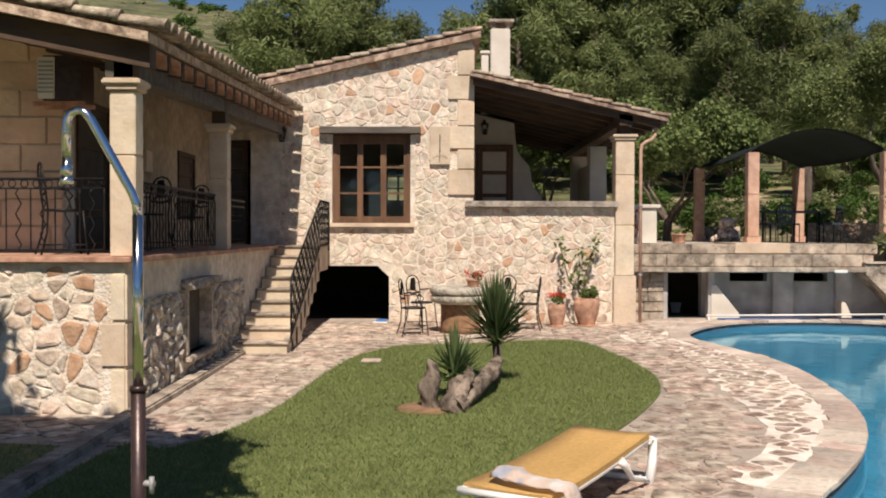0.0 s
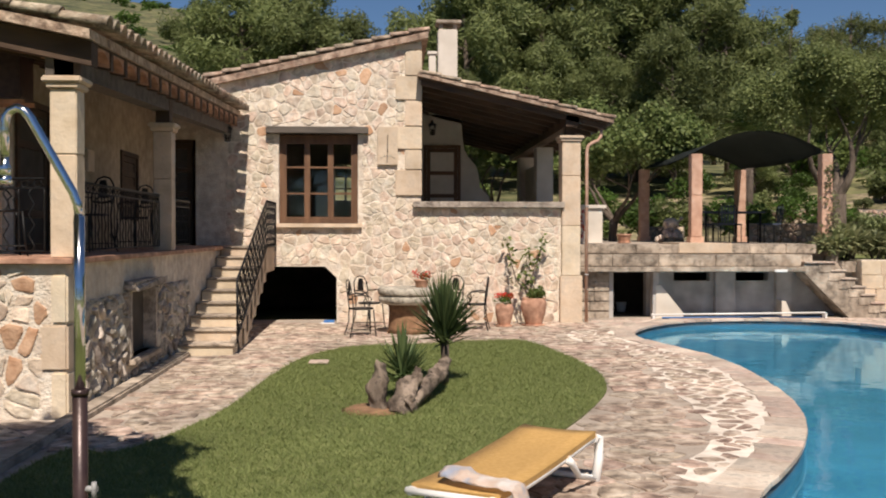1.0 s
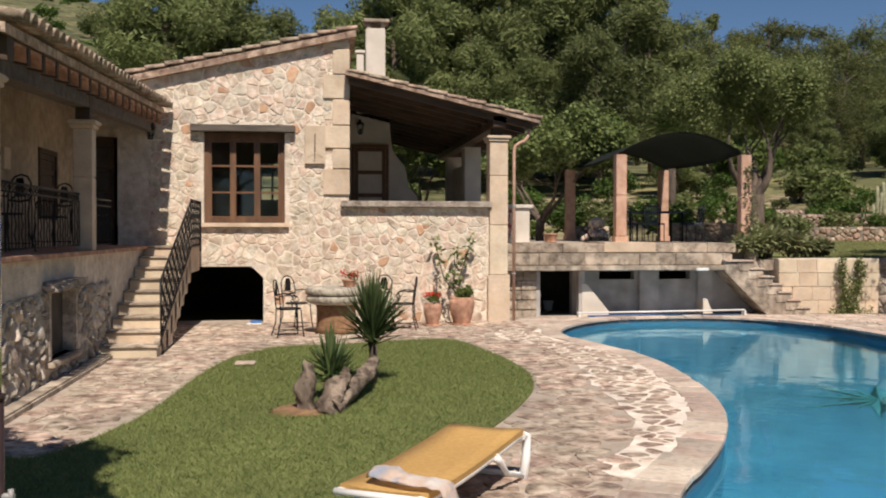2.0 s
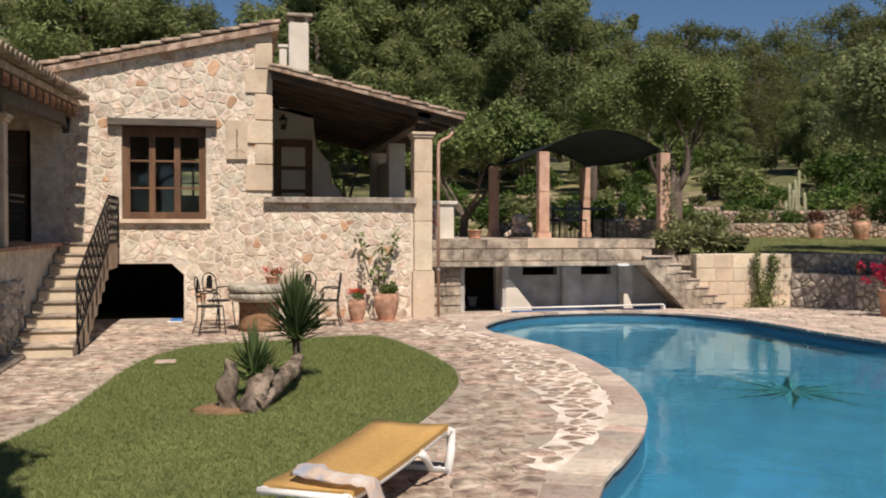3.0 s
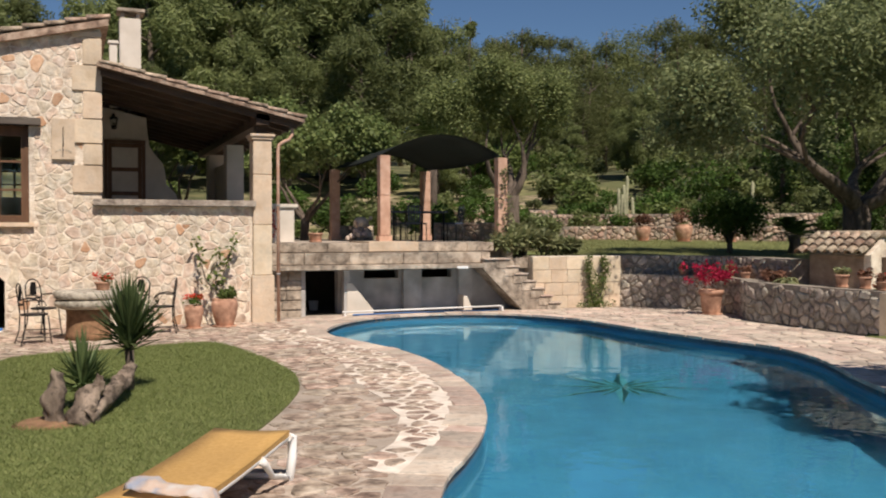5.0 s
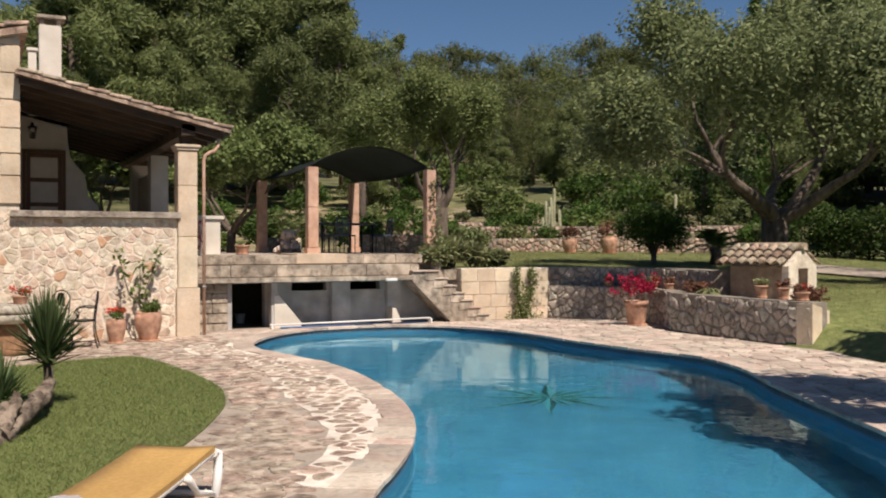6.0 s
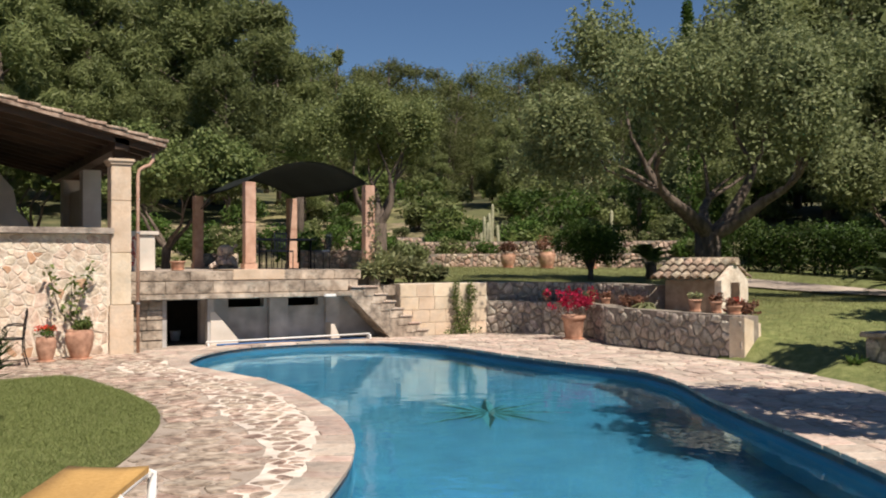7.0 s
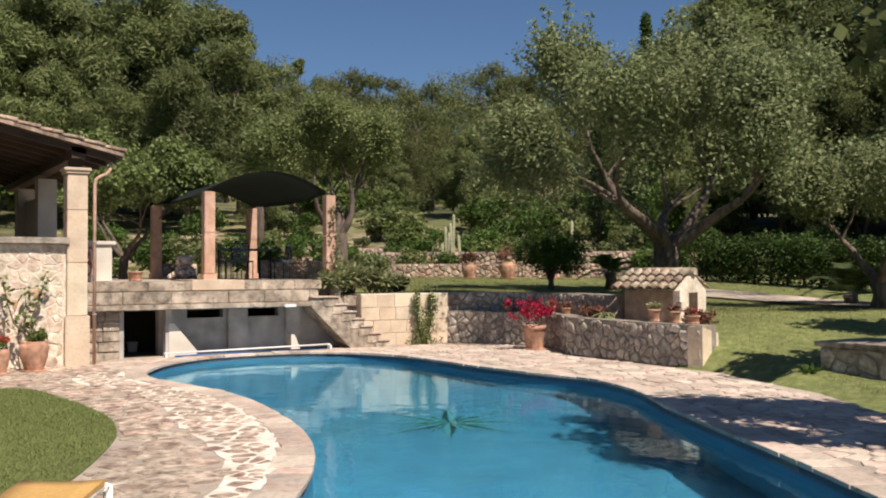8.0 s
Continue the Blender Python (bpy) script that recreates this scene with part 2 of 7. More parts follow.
L_DRY = leaf_mat("dry_brown_leaves", (0.10, 0.05, 0.03), (0.24, 0.12, 0.08), 0.2)
L_PALM = leaf_mat("palm_fronds", (0.03, 0.06, 0.012), (0.10, 0.14, 0.04), 0.3)


# ---- helpers for shapes ----
def box(bm, x0, y0, z0, x1, y1, z1, bevel=0.0):
    r = bmesh.ops.create_cube(bm, size=1.0, matrix=Matrix.Translation(((x0 + x1) / 2, (y0 + y1) / 2, (z0 + z1) / 2)) @ Matrix.Diagonal((x1 - x0, y1 - y0, z1 - z0, 1)))
    if bevel:
        edges = {e for v in r["verts"] for e in v.link_edges}
        bmesh.ops.bevel(bm, geom=list(edges), offset=bevel, segments=2, affect='EDGES')
    return bm


def tube(bm, pts, radii, n=8, cap=True):
    pts = [Vector(p) for p in pts]
    if not hasattr(radii, "__len__"):
        radii = [radii] * len(pts)
    rings = []
    side = None
    for i, p in enumerate(pts):
        d = (pts[min(i + 1, len(pts) - 1)] - pts[max(i - 1, 0)]).normalized()
        if side is None:
            side = d.orthogonal().normalized()
        side = (side - d * side.dot(d)).normalized()
        up = d.cross(side)
        rings.append([bm.verts.new(p + (side * math.cos(a) + up * math.sin(a)) * radii[i]) for a in (2 * math.pi * k / n for k in range(n))])
    for a, b in zip(rings, rings[1:]):
        for k in range(n):
            f = bm.faces.new((a[k], a[(k + 1) % n], b[(k + 1) % n], b[k]))
            f.smooth = True
    if cap:
        bm.faces.new(rings[0][::-1])
        bm.faces.new(rings[-1])
    return bm


def lathe(bm, profile, n=20, at=(0, 0, 0)):
    rings = [[bm.verts.new((at[0] + r * math.cos(2 * math.pi * k / n), at[1] + r * math.sin(2 * math.pi * k / n), at[2] + z)) for k in range(n)] for r, z in profile]
    for a, b in zip(rings, rings[1:]):
        for k in range(n):
            bm.faces.new((a[k], a[(k + 1) % n], b[(k + 1) % n], b[k])).smooth = True
    bm.faces.new(rings[0][::-1])
    bm.faces.new(rings[-1])
    return bm


def prism(bm, poly, z0, z1):
    lo = [bm.verts.new((x, y, z0)) for x, y in poly]
    hi = [bm.verts.new((x, y, z1)) for x, y in poly]
    bm.faces.new(lo[::-1])
    bm.faces.new(hi)
    for i in range(len(poly)):
        j = (i + 1) % len(poly)
        bm.faces.new((lo[i], lo[j], hi[j], hi[i]))
    bmesh.ops.recalc_face_normals(bm, faces=bm.faces[:])
    return bm


def plate(bm, poly, frame_m, t0, t1):
    """A flat polygon (u, v) of frame_m, from depth t0 to t1 along the frame's third axis."""
    lo = [bm.verts.new(frame_m @ Vector((u, v, t0))) for u, v in poly]
    hi = [bm.verts.new(frame_m @ Vector((u, v, t1))) for u, v in poly]
    bm.faces.new(lo[::-1])
    bm.faces.new(hi)
    for i in range(len(poly)):
        j = (i + 1) % len(poly)
        bm.faces.new((lo[i], lo[j], hi[j], hi[i]))
    return bm


def mesh_of(bm, material, name):
    me = bpy.data.meshes.new(name)
    bm.to_mesh(me)
    bm.free()
    for m in (material if isinstance(material, (list, tuple)) else [material]):
        me.materials.append(m)
    return me


def thing(name, at, label, category, group="", kind="", rz=0.0):
    ob = new(name)
    ob.empty_display_size = 0.1
    ob.matrix_basis = pose(*at, 0, 0, rz)
    return tagged(ob, label, category, group, kind)


def part(name, bm, material, parent, label="", kind="", world=False):
    """One mesh under a thing. world: the shape is given in world places, under a thing that is not turned."""
    if world:
        bmesh.ops.translate(bm, verts=bm.verts[:], vec=-parent.matrix_basis.translation if parent.parent is None else Vector())
    ob = new(name, mesh_of(bm, material, name))
    ob.parent = parent
    if label or kind:
        tagged(ob, label, kind=kind)
    return ob


def solo(name, bm, material, label, category, group="", kind="", at=None):
    ob = new(name, mesh_of(bm, material, name))
    if at:
        ob.data.transform(Matrix.Translation(-Vector(at)))
        ob.matrix_basis = pose(*at)
    return tagged(ob, label, category, group, kind)


def inside(p, poly):
    x, y = p
    c = False
    for i in range(len(poly)):
        (x0, y0), (x1, y1) = poly[i - 1], poly[i]
        if (y0 > y) != (y1 > y) and x < (x1 - x0) * (y - y0) / (y1 - y0) + x0:
            c = not c
    return c


def edge_distance(p, poly):
    p, best = Vector(p), 1e9
    for i in range(len(poly)):
        a, b = Vector(poly[i - 1]), Vector(poly[i])
        t = max(0, min(1, (p - a).dot(b - a) / max((b - a).length_squared, 1e-9)))
        best = min(best, (p - a - (b - a) * t).length)
    return best


def smooth_loop(pts, n=6):
    out = []
    k = len(pts)
    for i in range(k):
        p0, p1, p2, p3 = (Vector(pts[(i + j - 1) % k]) for j in range(4))
        for s in range(n):
            t = s / n
            out.append(tuple(0.5 * ((2 * p1) + (p2 - p0) * t + (2 * p0 - 5 * p1 + 4 * p2 - p3) * t * t + (3 * p1 - p0 - 3 * p2 + p3) * t ** 3)))
    return out


def cells(outline, size, rng, holes=(), stretch=1.0, keep_off=0.0, mix=0.0):
    """Voronoi cells of about the given size inside an outline, clear of the holes: lists of corner points."""
    us, vs = [p[0] for p in outline], [p[1] for p in outline]
    pts = []
    nu, nv = int((max(us) - min(us)) / (size * stretch)) + 3, int((max(vs) - min(vs)) / size) + 3
    for j in range(-1, nv):
        for i in range(-1, nu):
            if rng.random() < 0.10:
                continue
            pts.append((min(us) + (i + 0.5 * (j % 2) + rng.uniform(-0.5, 0.5)) * size * stretch, min(vs) + (j + rng.uniform(-0.5, 0.5)) * size))
            if rng.random() < mix:
                u, v = pts[-1]
                pts.append((u + rng.uniform(-0.7, 0.7) * size * stretch, v + rng.uniform(0.35, 0.7) * size))
    arr = np.array(pts)
    out = []
    for k, (u, v) in enumerate(pts):
        if not inside((u, v), outline) or any(inside((u, v), h) for h in holes):
            continue
        if keep_off and (edge_distance((u, v), outline) < keep_off or any(edge_distance((u, v), h) < keep_off for h in holes)):
            continue
        poly = [(u - size * 2, v - size * 2), (u + size * 2, v - size * 2), (u + size * 2, v + size * 2), (u - size * 2, v + size * 2)]
        d2 = ((arr - (u, v)) ** 2).sum(1)
        for q in np.argsort(d2)[1:15]:
            a, b = arr[q]
            mx, my, dx, dy = (u + a) / 2, (v + b) / 2, a - u, b - v
            clipped = []
            for i in range(len(poly)):
                p, r = poly[i - 1], poly[i]
                sp, sr = (p[0] - mx) * dx + (p[1] - my) * dy, (r[0] - mx) * dx + (r[1] - my) * dy
                if (sp < 0) != (sr < 0):
                    t = sp / (sp - sr)
                    clipped.append((p[0] + (r[0] - p[0]) * t, p[1] + (r[1] - p[1]) * t))
                if sr < 0:
                    clipped.append(r)
            poly = clipped
            if len(poly) < 3:
                break
        if len(poly) >= 3:
            out.append(((u, v), poly))
    return out


def clip_box(poly, u0, v0, u1, v1):
    for ax, lim, sg in ((0, u0, 1), (0, u1, -1), (1, v0, 1), (1, v1, -1)):
        res = []
        for i in range(len(poly)):
            p, r = poly[i - 1], poly[i]
            sp, sr = (p[ax] - lim) * sg, (r[ax] - lim) * sg
            if (sp < 0) != (sr < 0):
                t = sp / (sp - sr)
                res.append(tuple(p[c] + (r[c] - p[c]) * t for c in (0, 1)))
            if sr >= 0:
                res.append(r)
        poly = res
        if len(poly) < 3:
            return []
    return poly


def stone_bm(bm, centre, poly, frame_m, joint, proud, rng, chamfer=0.35, tilt=0.3):
    """One stone: its outline drawn in by the joint, with a chamfered, slightly tilted face."""
    cu = sum(p[0] for p in poly) / len(poly)
    cv = sum(p[1] for p in poly) / len(poly)
    rad = sum(math.hypot(p[0] - cu, p[1] - cv) for p in poly) / len(poly)
    if rad < joint * 1.5:
        return
    # corners rounded by cutting
    cut = []
    for i in range(len(poly)):
        a, b, c = poly[i - 1], poly[i], poly[(i + 1) % len(poly)]
        for q in (a, c):
            jit = rng.uniform(0.84, 1.0)
            w = (b[0] + (q[0] - b[0]) * 0.16, b[1] + (q[1] - b[1]) * 0.16)
            cut.append((cu + (w[0] - cu) * jit, cv + (w[1] - cv) * jit))
    ta, tb = rng.uniform(-tilt, tilt) * proud / rad, rng.uniform(-tilt, tilt) * proud / rad
    def ring(k, depth, lean):
        out = []
        for u, v in cut:
            d = math.hypot(u - cu, v - cv)
            s = max(0.1, (d - joint) / max(d, 1e-6)) * k
            w = depth + (lean * (ta * (u - cu) + tb * (v - cv)))
            out.append(bm.verts.new(frame_m @ Vector((cu + (u - cu) * s, cv + (v - cv) * s, w))))
        return out
    h = proud * rng.uniform(0.7, 1.3)
    r0, r1, r2 = ring(1.0, -0.01, 0), ring(0.97, h * 0.55, 1), ring(1 - chamfer, h, 1)
    n = len(cut)
    for a, b in ((r0, r1), (r1, r2)):
        for i in range(n):
            bm.faces.new((a[i], a[(i + 1) % n], b[(i + 1) % n], b[i]))
    bm.faces.new(r2)


def stones(parent, outline, frame_m, size, joint, proud, material, seed, holes=(), stretch=1.4, name="stone", limit=300, special=None,
           bounds=None, near=None, special_share=0.0, chamfer=0.35, tilt=0.3, keep_off=0.0, mix=0.0):
    """Stones over a surface: the first ones as parts, those past the limit joined."""
    rng = random.Random(seed)
    cl = cells(outline, size, rng, holes, stretch, keep_off, mix)
    if near:
        cl.sort(key=lambda c: (c[0][0] - near[0]) ** 2 + (c[0][1] - near[1]) ** 2)
    rest = bmesh.new()
    base = parent.matrix_basis.inverted() if parent.parent is None else Matrix()
    fm = base @ frame_m
    made = 0
    for c, poly in cl:
        if bounds:
            poly = clip_box(poly, *bounds)
            if len(poly) < 3:
                continue
        if holes:
            mu, mv = c
            kept = []
            for p in poly:
                for k in range(12):
                    if not any(inside(p, h) for h in holes):
                        break
                    p = (mu + (p[0] - mu) * 0.85, mv + (p[1] - mv) * 0.85)
                kept.append(p)
            poly = kept
        if made < limit:
            bm = bmesh.new()
            stone_bm(bm, c, poly, fm, joint, proud, rng, chamfer, tilt)
            if not bm.faces:
                bm.free()
                continue
            part(name, bm, special if special and rng.random() < special_share else material, parent)
            made += 1
        else:
            stone_bm(rest, c, poly, fm, joint, proud, rng, chamfer, tilt)
    if rest.faces:
        part("stonework", rest, material, parent, kind="stuff")
    else:
        rest.free()


def wall_frame(origin, along, up=(0, 0, 1)):
    """u runs along, v up, the third axis out of the wall (to the right-hand side of along x up)."""
    a, u = Vector(along).normalized(), Vector(up).normalized()
    n = a.cross(u)
    m = Matrix((a, u, n)).transposed().to_4x4()
    m.translation = origin
    return m


def wall_with_holes(bm, frame_m, u0, u1, top, holes, thick, v0=0.0):
    """A wall from u0 to u1 whose upper edge is top(u), with rectangular holes (u0, v0, u1, v1) right through it."""
    cuts = sorted({u0, u1, *[h[0] for h in holes], *[h[2] for h in holes]})
    for a, b in zip(cuts, cuts[1:]):
        mid = (a + b) / 2
        spans = sorted((h[1], h[3]) for h in holes if h[0] < mid < h[2])
        low = v0
        for s0, s1 in spans:
            if s0 > low:
                plate(bm, [(a, low), (b, low), (b, s0), (a, s0)], frame_m, -thick, 0)
            low = s1
        plate(bm, [(a, low), (b, low), (b, top(b)), (a, top(a))], frame_m, -thick, 0)
    bmesh.ops.remove_doubles(bm, verts=bm.verts[:], dist=0.0005)
    return bm


# ---- the plan ----
POOL = smooth_loop([(4.03, 15.5), (4.25, 16.5), (4.95, 17.65), (5.95, 18.45), (7.35, 18.62), (8.65, 18.0), (9.3, 16.4), (9.35, 14.5),
                    (9.5, 12.8), (9.72, 11.5), (9.55, 10.6), (9.2, 9.75), (8.62, 8.75), (7.98, 7.45), (7.25, 5.9), (6.67, 4.75), (5.8, 3.2), (4.3, 2.1),
                    (2.6, 1.9), (1.75, 2.9), (1.8, 4.6), (2.3, 5.95), (2.82, 6.75), (3.25, 7.45), (3.68, 8.35), (4.03, 9.4), (4.28, 10.7),
                    (4.44, 12.0), (4.4, 13.4), (4.15, 14.6)], 4)
LAWN = smooth_loop([(-2.6, 7.2), (-2.1, 7.5), (-1.7, 8.64), (-1.53, 9.82), (-1.39, 11.62), (-1.13, 13.2), (-0.54, 14.3), (0.4, 14.55), (1.4, 14.95),
                    (2.1, 14.9), (2.4, 13.3), (2.52, 11.67), (2.37, 10.41), (2.03, 9.39), (1.55, 8.3), (1.1, 7.5), (0.75, 6.4), (0.45, 5.0), (0.2, 3.0),
                    (0.0, 0.5), (-0.2, -3.0), (-2.6, -3.0), (-2.62, 2.0)], 4)
FLOOR_Z, FACADE_Y = 1.47, 18.2
VIEW = Vector((0.523, 0.852))


def step(a, b, x):
    t = max(0.0, min(1.0, (x - a) / (b - a)))
    return t * t * (3 - 2 * t)


RETAIN = [(9.9, 19.1), (11.75, 18.95), (12.6, 17.9), (12.9, 17.0), (12.75, 16.0), (12.15, 15.0), (12.1, 13.2), (12.15, 11.5)]
LOW = [(-2.9, -12), (-2.9, 18.9), (4.0, 27.4), (4.0, 22.6), (9.8, 22.6), (9.8, 19.6), (12.2, 19.6), (13.6, 18.2), (13.6, 14.0), (12.5, 12.4), (12.4, 11.2), (11.6, 8.0), (9.8, 4.6), (8.2, 1.6), (7.5, -12)]


def terrain(x, y):
    s, u = x * VIEW.x + y * VIEW.y, x * VIEW.y - y * VIEW.x
    d = math.hypot(x, y)
    ramp = 0.05 + 0.75 * step(13.0, 20.5, s) + 0.65 * step(22, 36, s)
    flat = 1.15 + 0.30 * step(22, 36, s)
    z = flat + (ramp - flat) * step(0.5, 5.0, u)
    if y < 10:
        z *= step(-4, 10, y)
    az = math.degrees(math.atan2(x, y))
    grow = 0.16 + 0.152 * step(4, -14, az) - 0.02 * step(25, 45, az)
    if y > -20:
        z += (min(d, 52) - 35) * 0.17 * step(35, 41, d) * step(-20, 30, y) if d > 35 else 0.0
        z += max(0.0, d - 52) * (grow - 0.05) * step(-20, 30, y)
        z += max(0.0, d - 380) * -0.10 * step(-20, 30, y)
    z += noise.noise(Vector((x * 0.05, y * 0.05, 0))) * min(5.0, max(0.0, d - 45) * 0.05)
    return z


def ground():
    xs = sorted({*np.linspace(-600, -60, 14), *np.linspace(-60, -14, 14), *np.linspace(-14, 30, 89), *np.linspace(30, 80, 26), *np.linspace(80, 700, 18)})
    ys = sorted({*np.linspace(-300, -14, 10), *np.linspace(-14, 45, 119), *np.linspace(45, 120, 30), *np.linspace(120, 800, 20)})
    bm = bmesh.new()
    grid = []
    for y in ys:
        row = []
        for x in xs:
            z = terrain(x, y)
            if inside((x, y), LOW):
                z = -0.06
                if inside((x, y), POOL) or edge_distance((x, y), POOL) < 1.2:
                    z = -2.2
            elif -14 < x <= -2.9 and y < 19:
                z = -0.06
            elif (y < 18.9 and x < 10) or (x < 3.9 and y < 27.4 and x > -9):
                z = -0.06
            row.append(bm.verts.new((x, y, z)))
        grid.append(row)
    for j in range(len(ys) - 1):
        for i in range(len(xs) - 1):
            f = bm.faces.new((grid[j][i], grid[j][i + 1], grid[j + 1][i + 1], grid[j + 1][i]))
            f.smooth = True
            cx, cy = (xs[i] + xs[i + 1]) / 2, (ys[j] + ys[j + 1]) / 2
            az, d = math.degrees(math.atan2(cx, cy)), math.hypot(cx, cy)
            f.material_index = 0 if d < 33.5 and (az > 27 or d < 26) else 2 if d < 47 and 8 < az < 44 else 1
    solo("ground", bm, [M_GRASSGROUND, M_HILL, M_DRYGARDEN], "sloping ground with grass and a dry scrub hillside behind", "ground", kind="structure")


def sheet(name, outline, hole, z, thick, material, label, category, kind="structure"):
    """A level slab with an outline and one hole, cut by triangles between the two loops."""
    bm = bmesh.new()
    def loop(pts):
        vs = [bm.verts.new((x, y, z)) for x, y in pts]
        return [bm.edges.new((vs[i - 1], vs[i])) for i in range(len(vs))]
    es = loop(outline) + (loop(hole) if hole else [])
    bmesh.ops.triangle_fill(bm, use_beauty=True, edges=es)
    for f in bm.faces:
        if f.normal.z < 0:
            f.normal_flip()
    top = bm.faces[:]
    ext = bmesh.ops.extrude_face_region(bm, geom=top)
    bmesh.ops.translate(bm, verts=[v for v in ext["geom"] if isinstance(v, bmesh.types.BMVert)], vec=(0, 0, -thick))
    bmesh.ops.recalc_face_normals(bm, faces=bm.faces[:])
    return solo(name, bm, material, label, category, kind=kind)


ground()
PAVED = [(-6, -10), (-6, 8.88), (-2.9, 8.88), (-2.9, 19), (3.7, 19), (4.2, 19.4), (9.9, 19.3)] + RETAIN[1:] + [(11.2, 8.5), (9.4, 5.4), (7.6, 2.2), (6.5, -1), (6, -10)]
pavement = sheet("pavement", PAVED, POOL, 0.0, 0.10, M_PAVEJOINT, "crazy paving of worn flagstones with pale joints round the pool", "pavement")


def pool():
    t = thing("swimming_pool", (6.5, 12, -1.5), "curved blue-painted swimming pool filled with clear water", "pool", kind="structure")
    bm = bmesh.new()
    lo = [bm.verts.new((x, y, -1.5)) for x, y in POOL]
    hi = [bm.verts.new((x, y, -0.02)) for x, y in POOL]
    for i in range(len(POOL)):
        bm.faces.new((lo[i - 1], lo[i], hi[i], hi[i - 1])).smooth = True
    bm.faces.new(lo)
    bmesh.ops.triangulate(bm, faces=[f for f in bm.faces if len(f.verts) > 4])
    bmesh.ops.recalc_face_normals(bm, faces=bm.faces[:])
    bmesh.ops.reverse_faces(bm, faces=bm.faces[:])
    part("basin", bm, M_POOL, t, "bright blue painted basin", world=True)
    bm = bmesh.new()
    w = [bm.verts.new((x, y, -0.14)) for x, y in POOL]
    bmesh.ops.triangulate(bm, faces=[bm.faces.new(w)])
    bmesh.ops.recalc_face_normals(bm, faces=bm.faces[:])
    if bm.faces[:][0].normal.z < 0:
        bmesh.ops.reverse_faces(bm, faces=bm.faces[:])
    part("water", bm, M_WATER, t, "clear rippled water", world=True).visible_shadow = False
    bm = bmesh.new()
    cx, cy = STAR
    for k in range(16):
        a, long = math.pi * k / 8 + 0.25, k % 2 == 0
        r, w = (1.2, 0.095) if long else (0.75, 0.07)
        d, s = Vector((math.cos(a), math.sin(a), 0)), Vector((-math.sin(a), math.cos(a), 0))
        c = Vector((cx, cy, -1.488 + 0.006 * long))
        for sg in (1, -1):
            vs = [bm.verts.new(c), bm.verts.new(c + d * 0.3 * r + s * w * sg), bm.verts.new(c + d * r)]
            f = bm.faces.new(vs if sg < 0 else vs[::-1])
            f.normal_update()
            if f.normal.z < 0:
                f.normal_flip()
    for k, f in enumerate(bm.faces):
        f.material_index = k % 2
    part("compass_star", bm, [M_STAR, M_STARLIGHT], t, "turquoise eight-pointed mosaic star on the pool floor", world=True)


STAR = (6.9, 11.1)
pool()
STRIP = [(-7, -3), (-2.95, -3), (-2.95, 7.55), (-4.2, 7.75), (-7, 7.8)]
sheet("lawn_strip", STRIP, None, 0.014, 0.08, M_GRASSGROUND, "shaded strip of lawn below the house wing", "lawn")
lawn = sheet("lawn", LAWN, None, 0.016, 0.08, M_GRASSGROUND, "mown green lawn between the house and the paving", "lawn")


# ---- the stone house ----
def gable_top(u):
    return 5.34 + (u - 0.57) * 0.228


house = thing("stone_house", (-1.0, 22, 0), "rubble-stone house with a sloping tiled roof and covered porch", "house")
FAC = wall_frame((0, FACADE_Y, 0), (1, 0, 0))
WIN = (-2.10, 1.88, -0.62, 3.56)
ARCH = (-2.75, -0.3, -1.02, 1.07)
ENDDOOR = (-4.10, FLOOR_Z, -3.70, 3.45)
bm = bmesh.new()
wall_with_holes(bm, FAC, -6.0, 0.57, gable_top, [WIN, ARCH, ENDDOOR], 0.45, -0.3)
wall_with_holes(bm, FAC, 0.57, 3.25, lambda u: 2.18, [], 0.35, -0.3)
for sx in (-1, 1):
    a = ARCH[2] if sx > 0 else ARCH[0]
    plate(bm, [(a, 1.071), (a - sx * 0.22, 1.071), (a, 0.86)][::sx], FAC, -0.449, -0.001)
bmesh.ops.recalc_face_normals(bm, faces=bm.faces[:])
front_wall = part("front_wall", bm, M_MORTAR, house, "rubble wall of pale limestone", world=True)
bm = bmesh.new()
box(bm, 0.12, 18.65, -0.3, 0.56, 27, 5.05)
wall_with_holes(bm, wall_frame((0, 26.6, 0), (1, 0, 0)), -6, 0.12, lambda u: 4.6, [(-1.55, 2.6, -0.95, 3.6)], 0.4, -0.3)
box(bm, -6.0, 18.65, -0.3, -5.6, 26.6, 3.9)
part("side_wall", bm, M_PLASTER, house, "plastered outer wall", world=True)
# floor and added rear wall are coloured dark to imitate the passage's gloom
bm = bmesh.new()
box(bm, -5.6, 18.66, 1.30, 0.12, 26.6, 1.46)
part("upper_floor", bm, M_DARK, house, "interior floor coloured dark to imitate indoor shade", world=True)
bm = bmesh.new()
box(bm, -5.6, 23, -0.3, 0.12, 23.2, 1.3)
part("passage_wall", bm, M_DARK, house, "added rear wall of the passage, coloured dark as its shade", world=True)


def roof_slab(bm, x0, z0, x1, z1, y0, y1, thick):
    plate(bm, [(x0, z0), (x1, z1), (x1, z1 - thick), (x0, z0 - thick)], wall_frame((0, y0, 0), (1, 0, 0)), -(y1 - y0), 0)
    bmesh.ops.recalc_face_normals(bm, faces=bm.faces[:])
    return bm


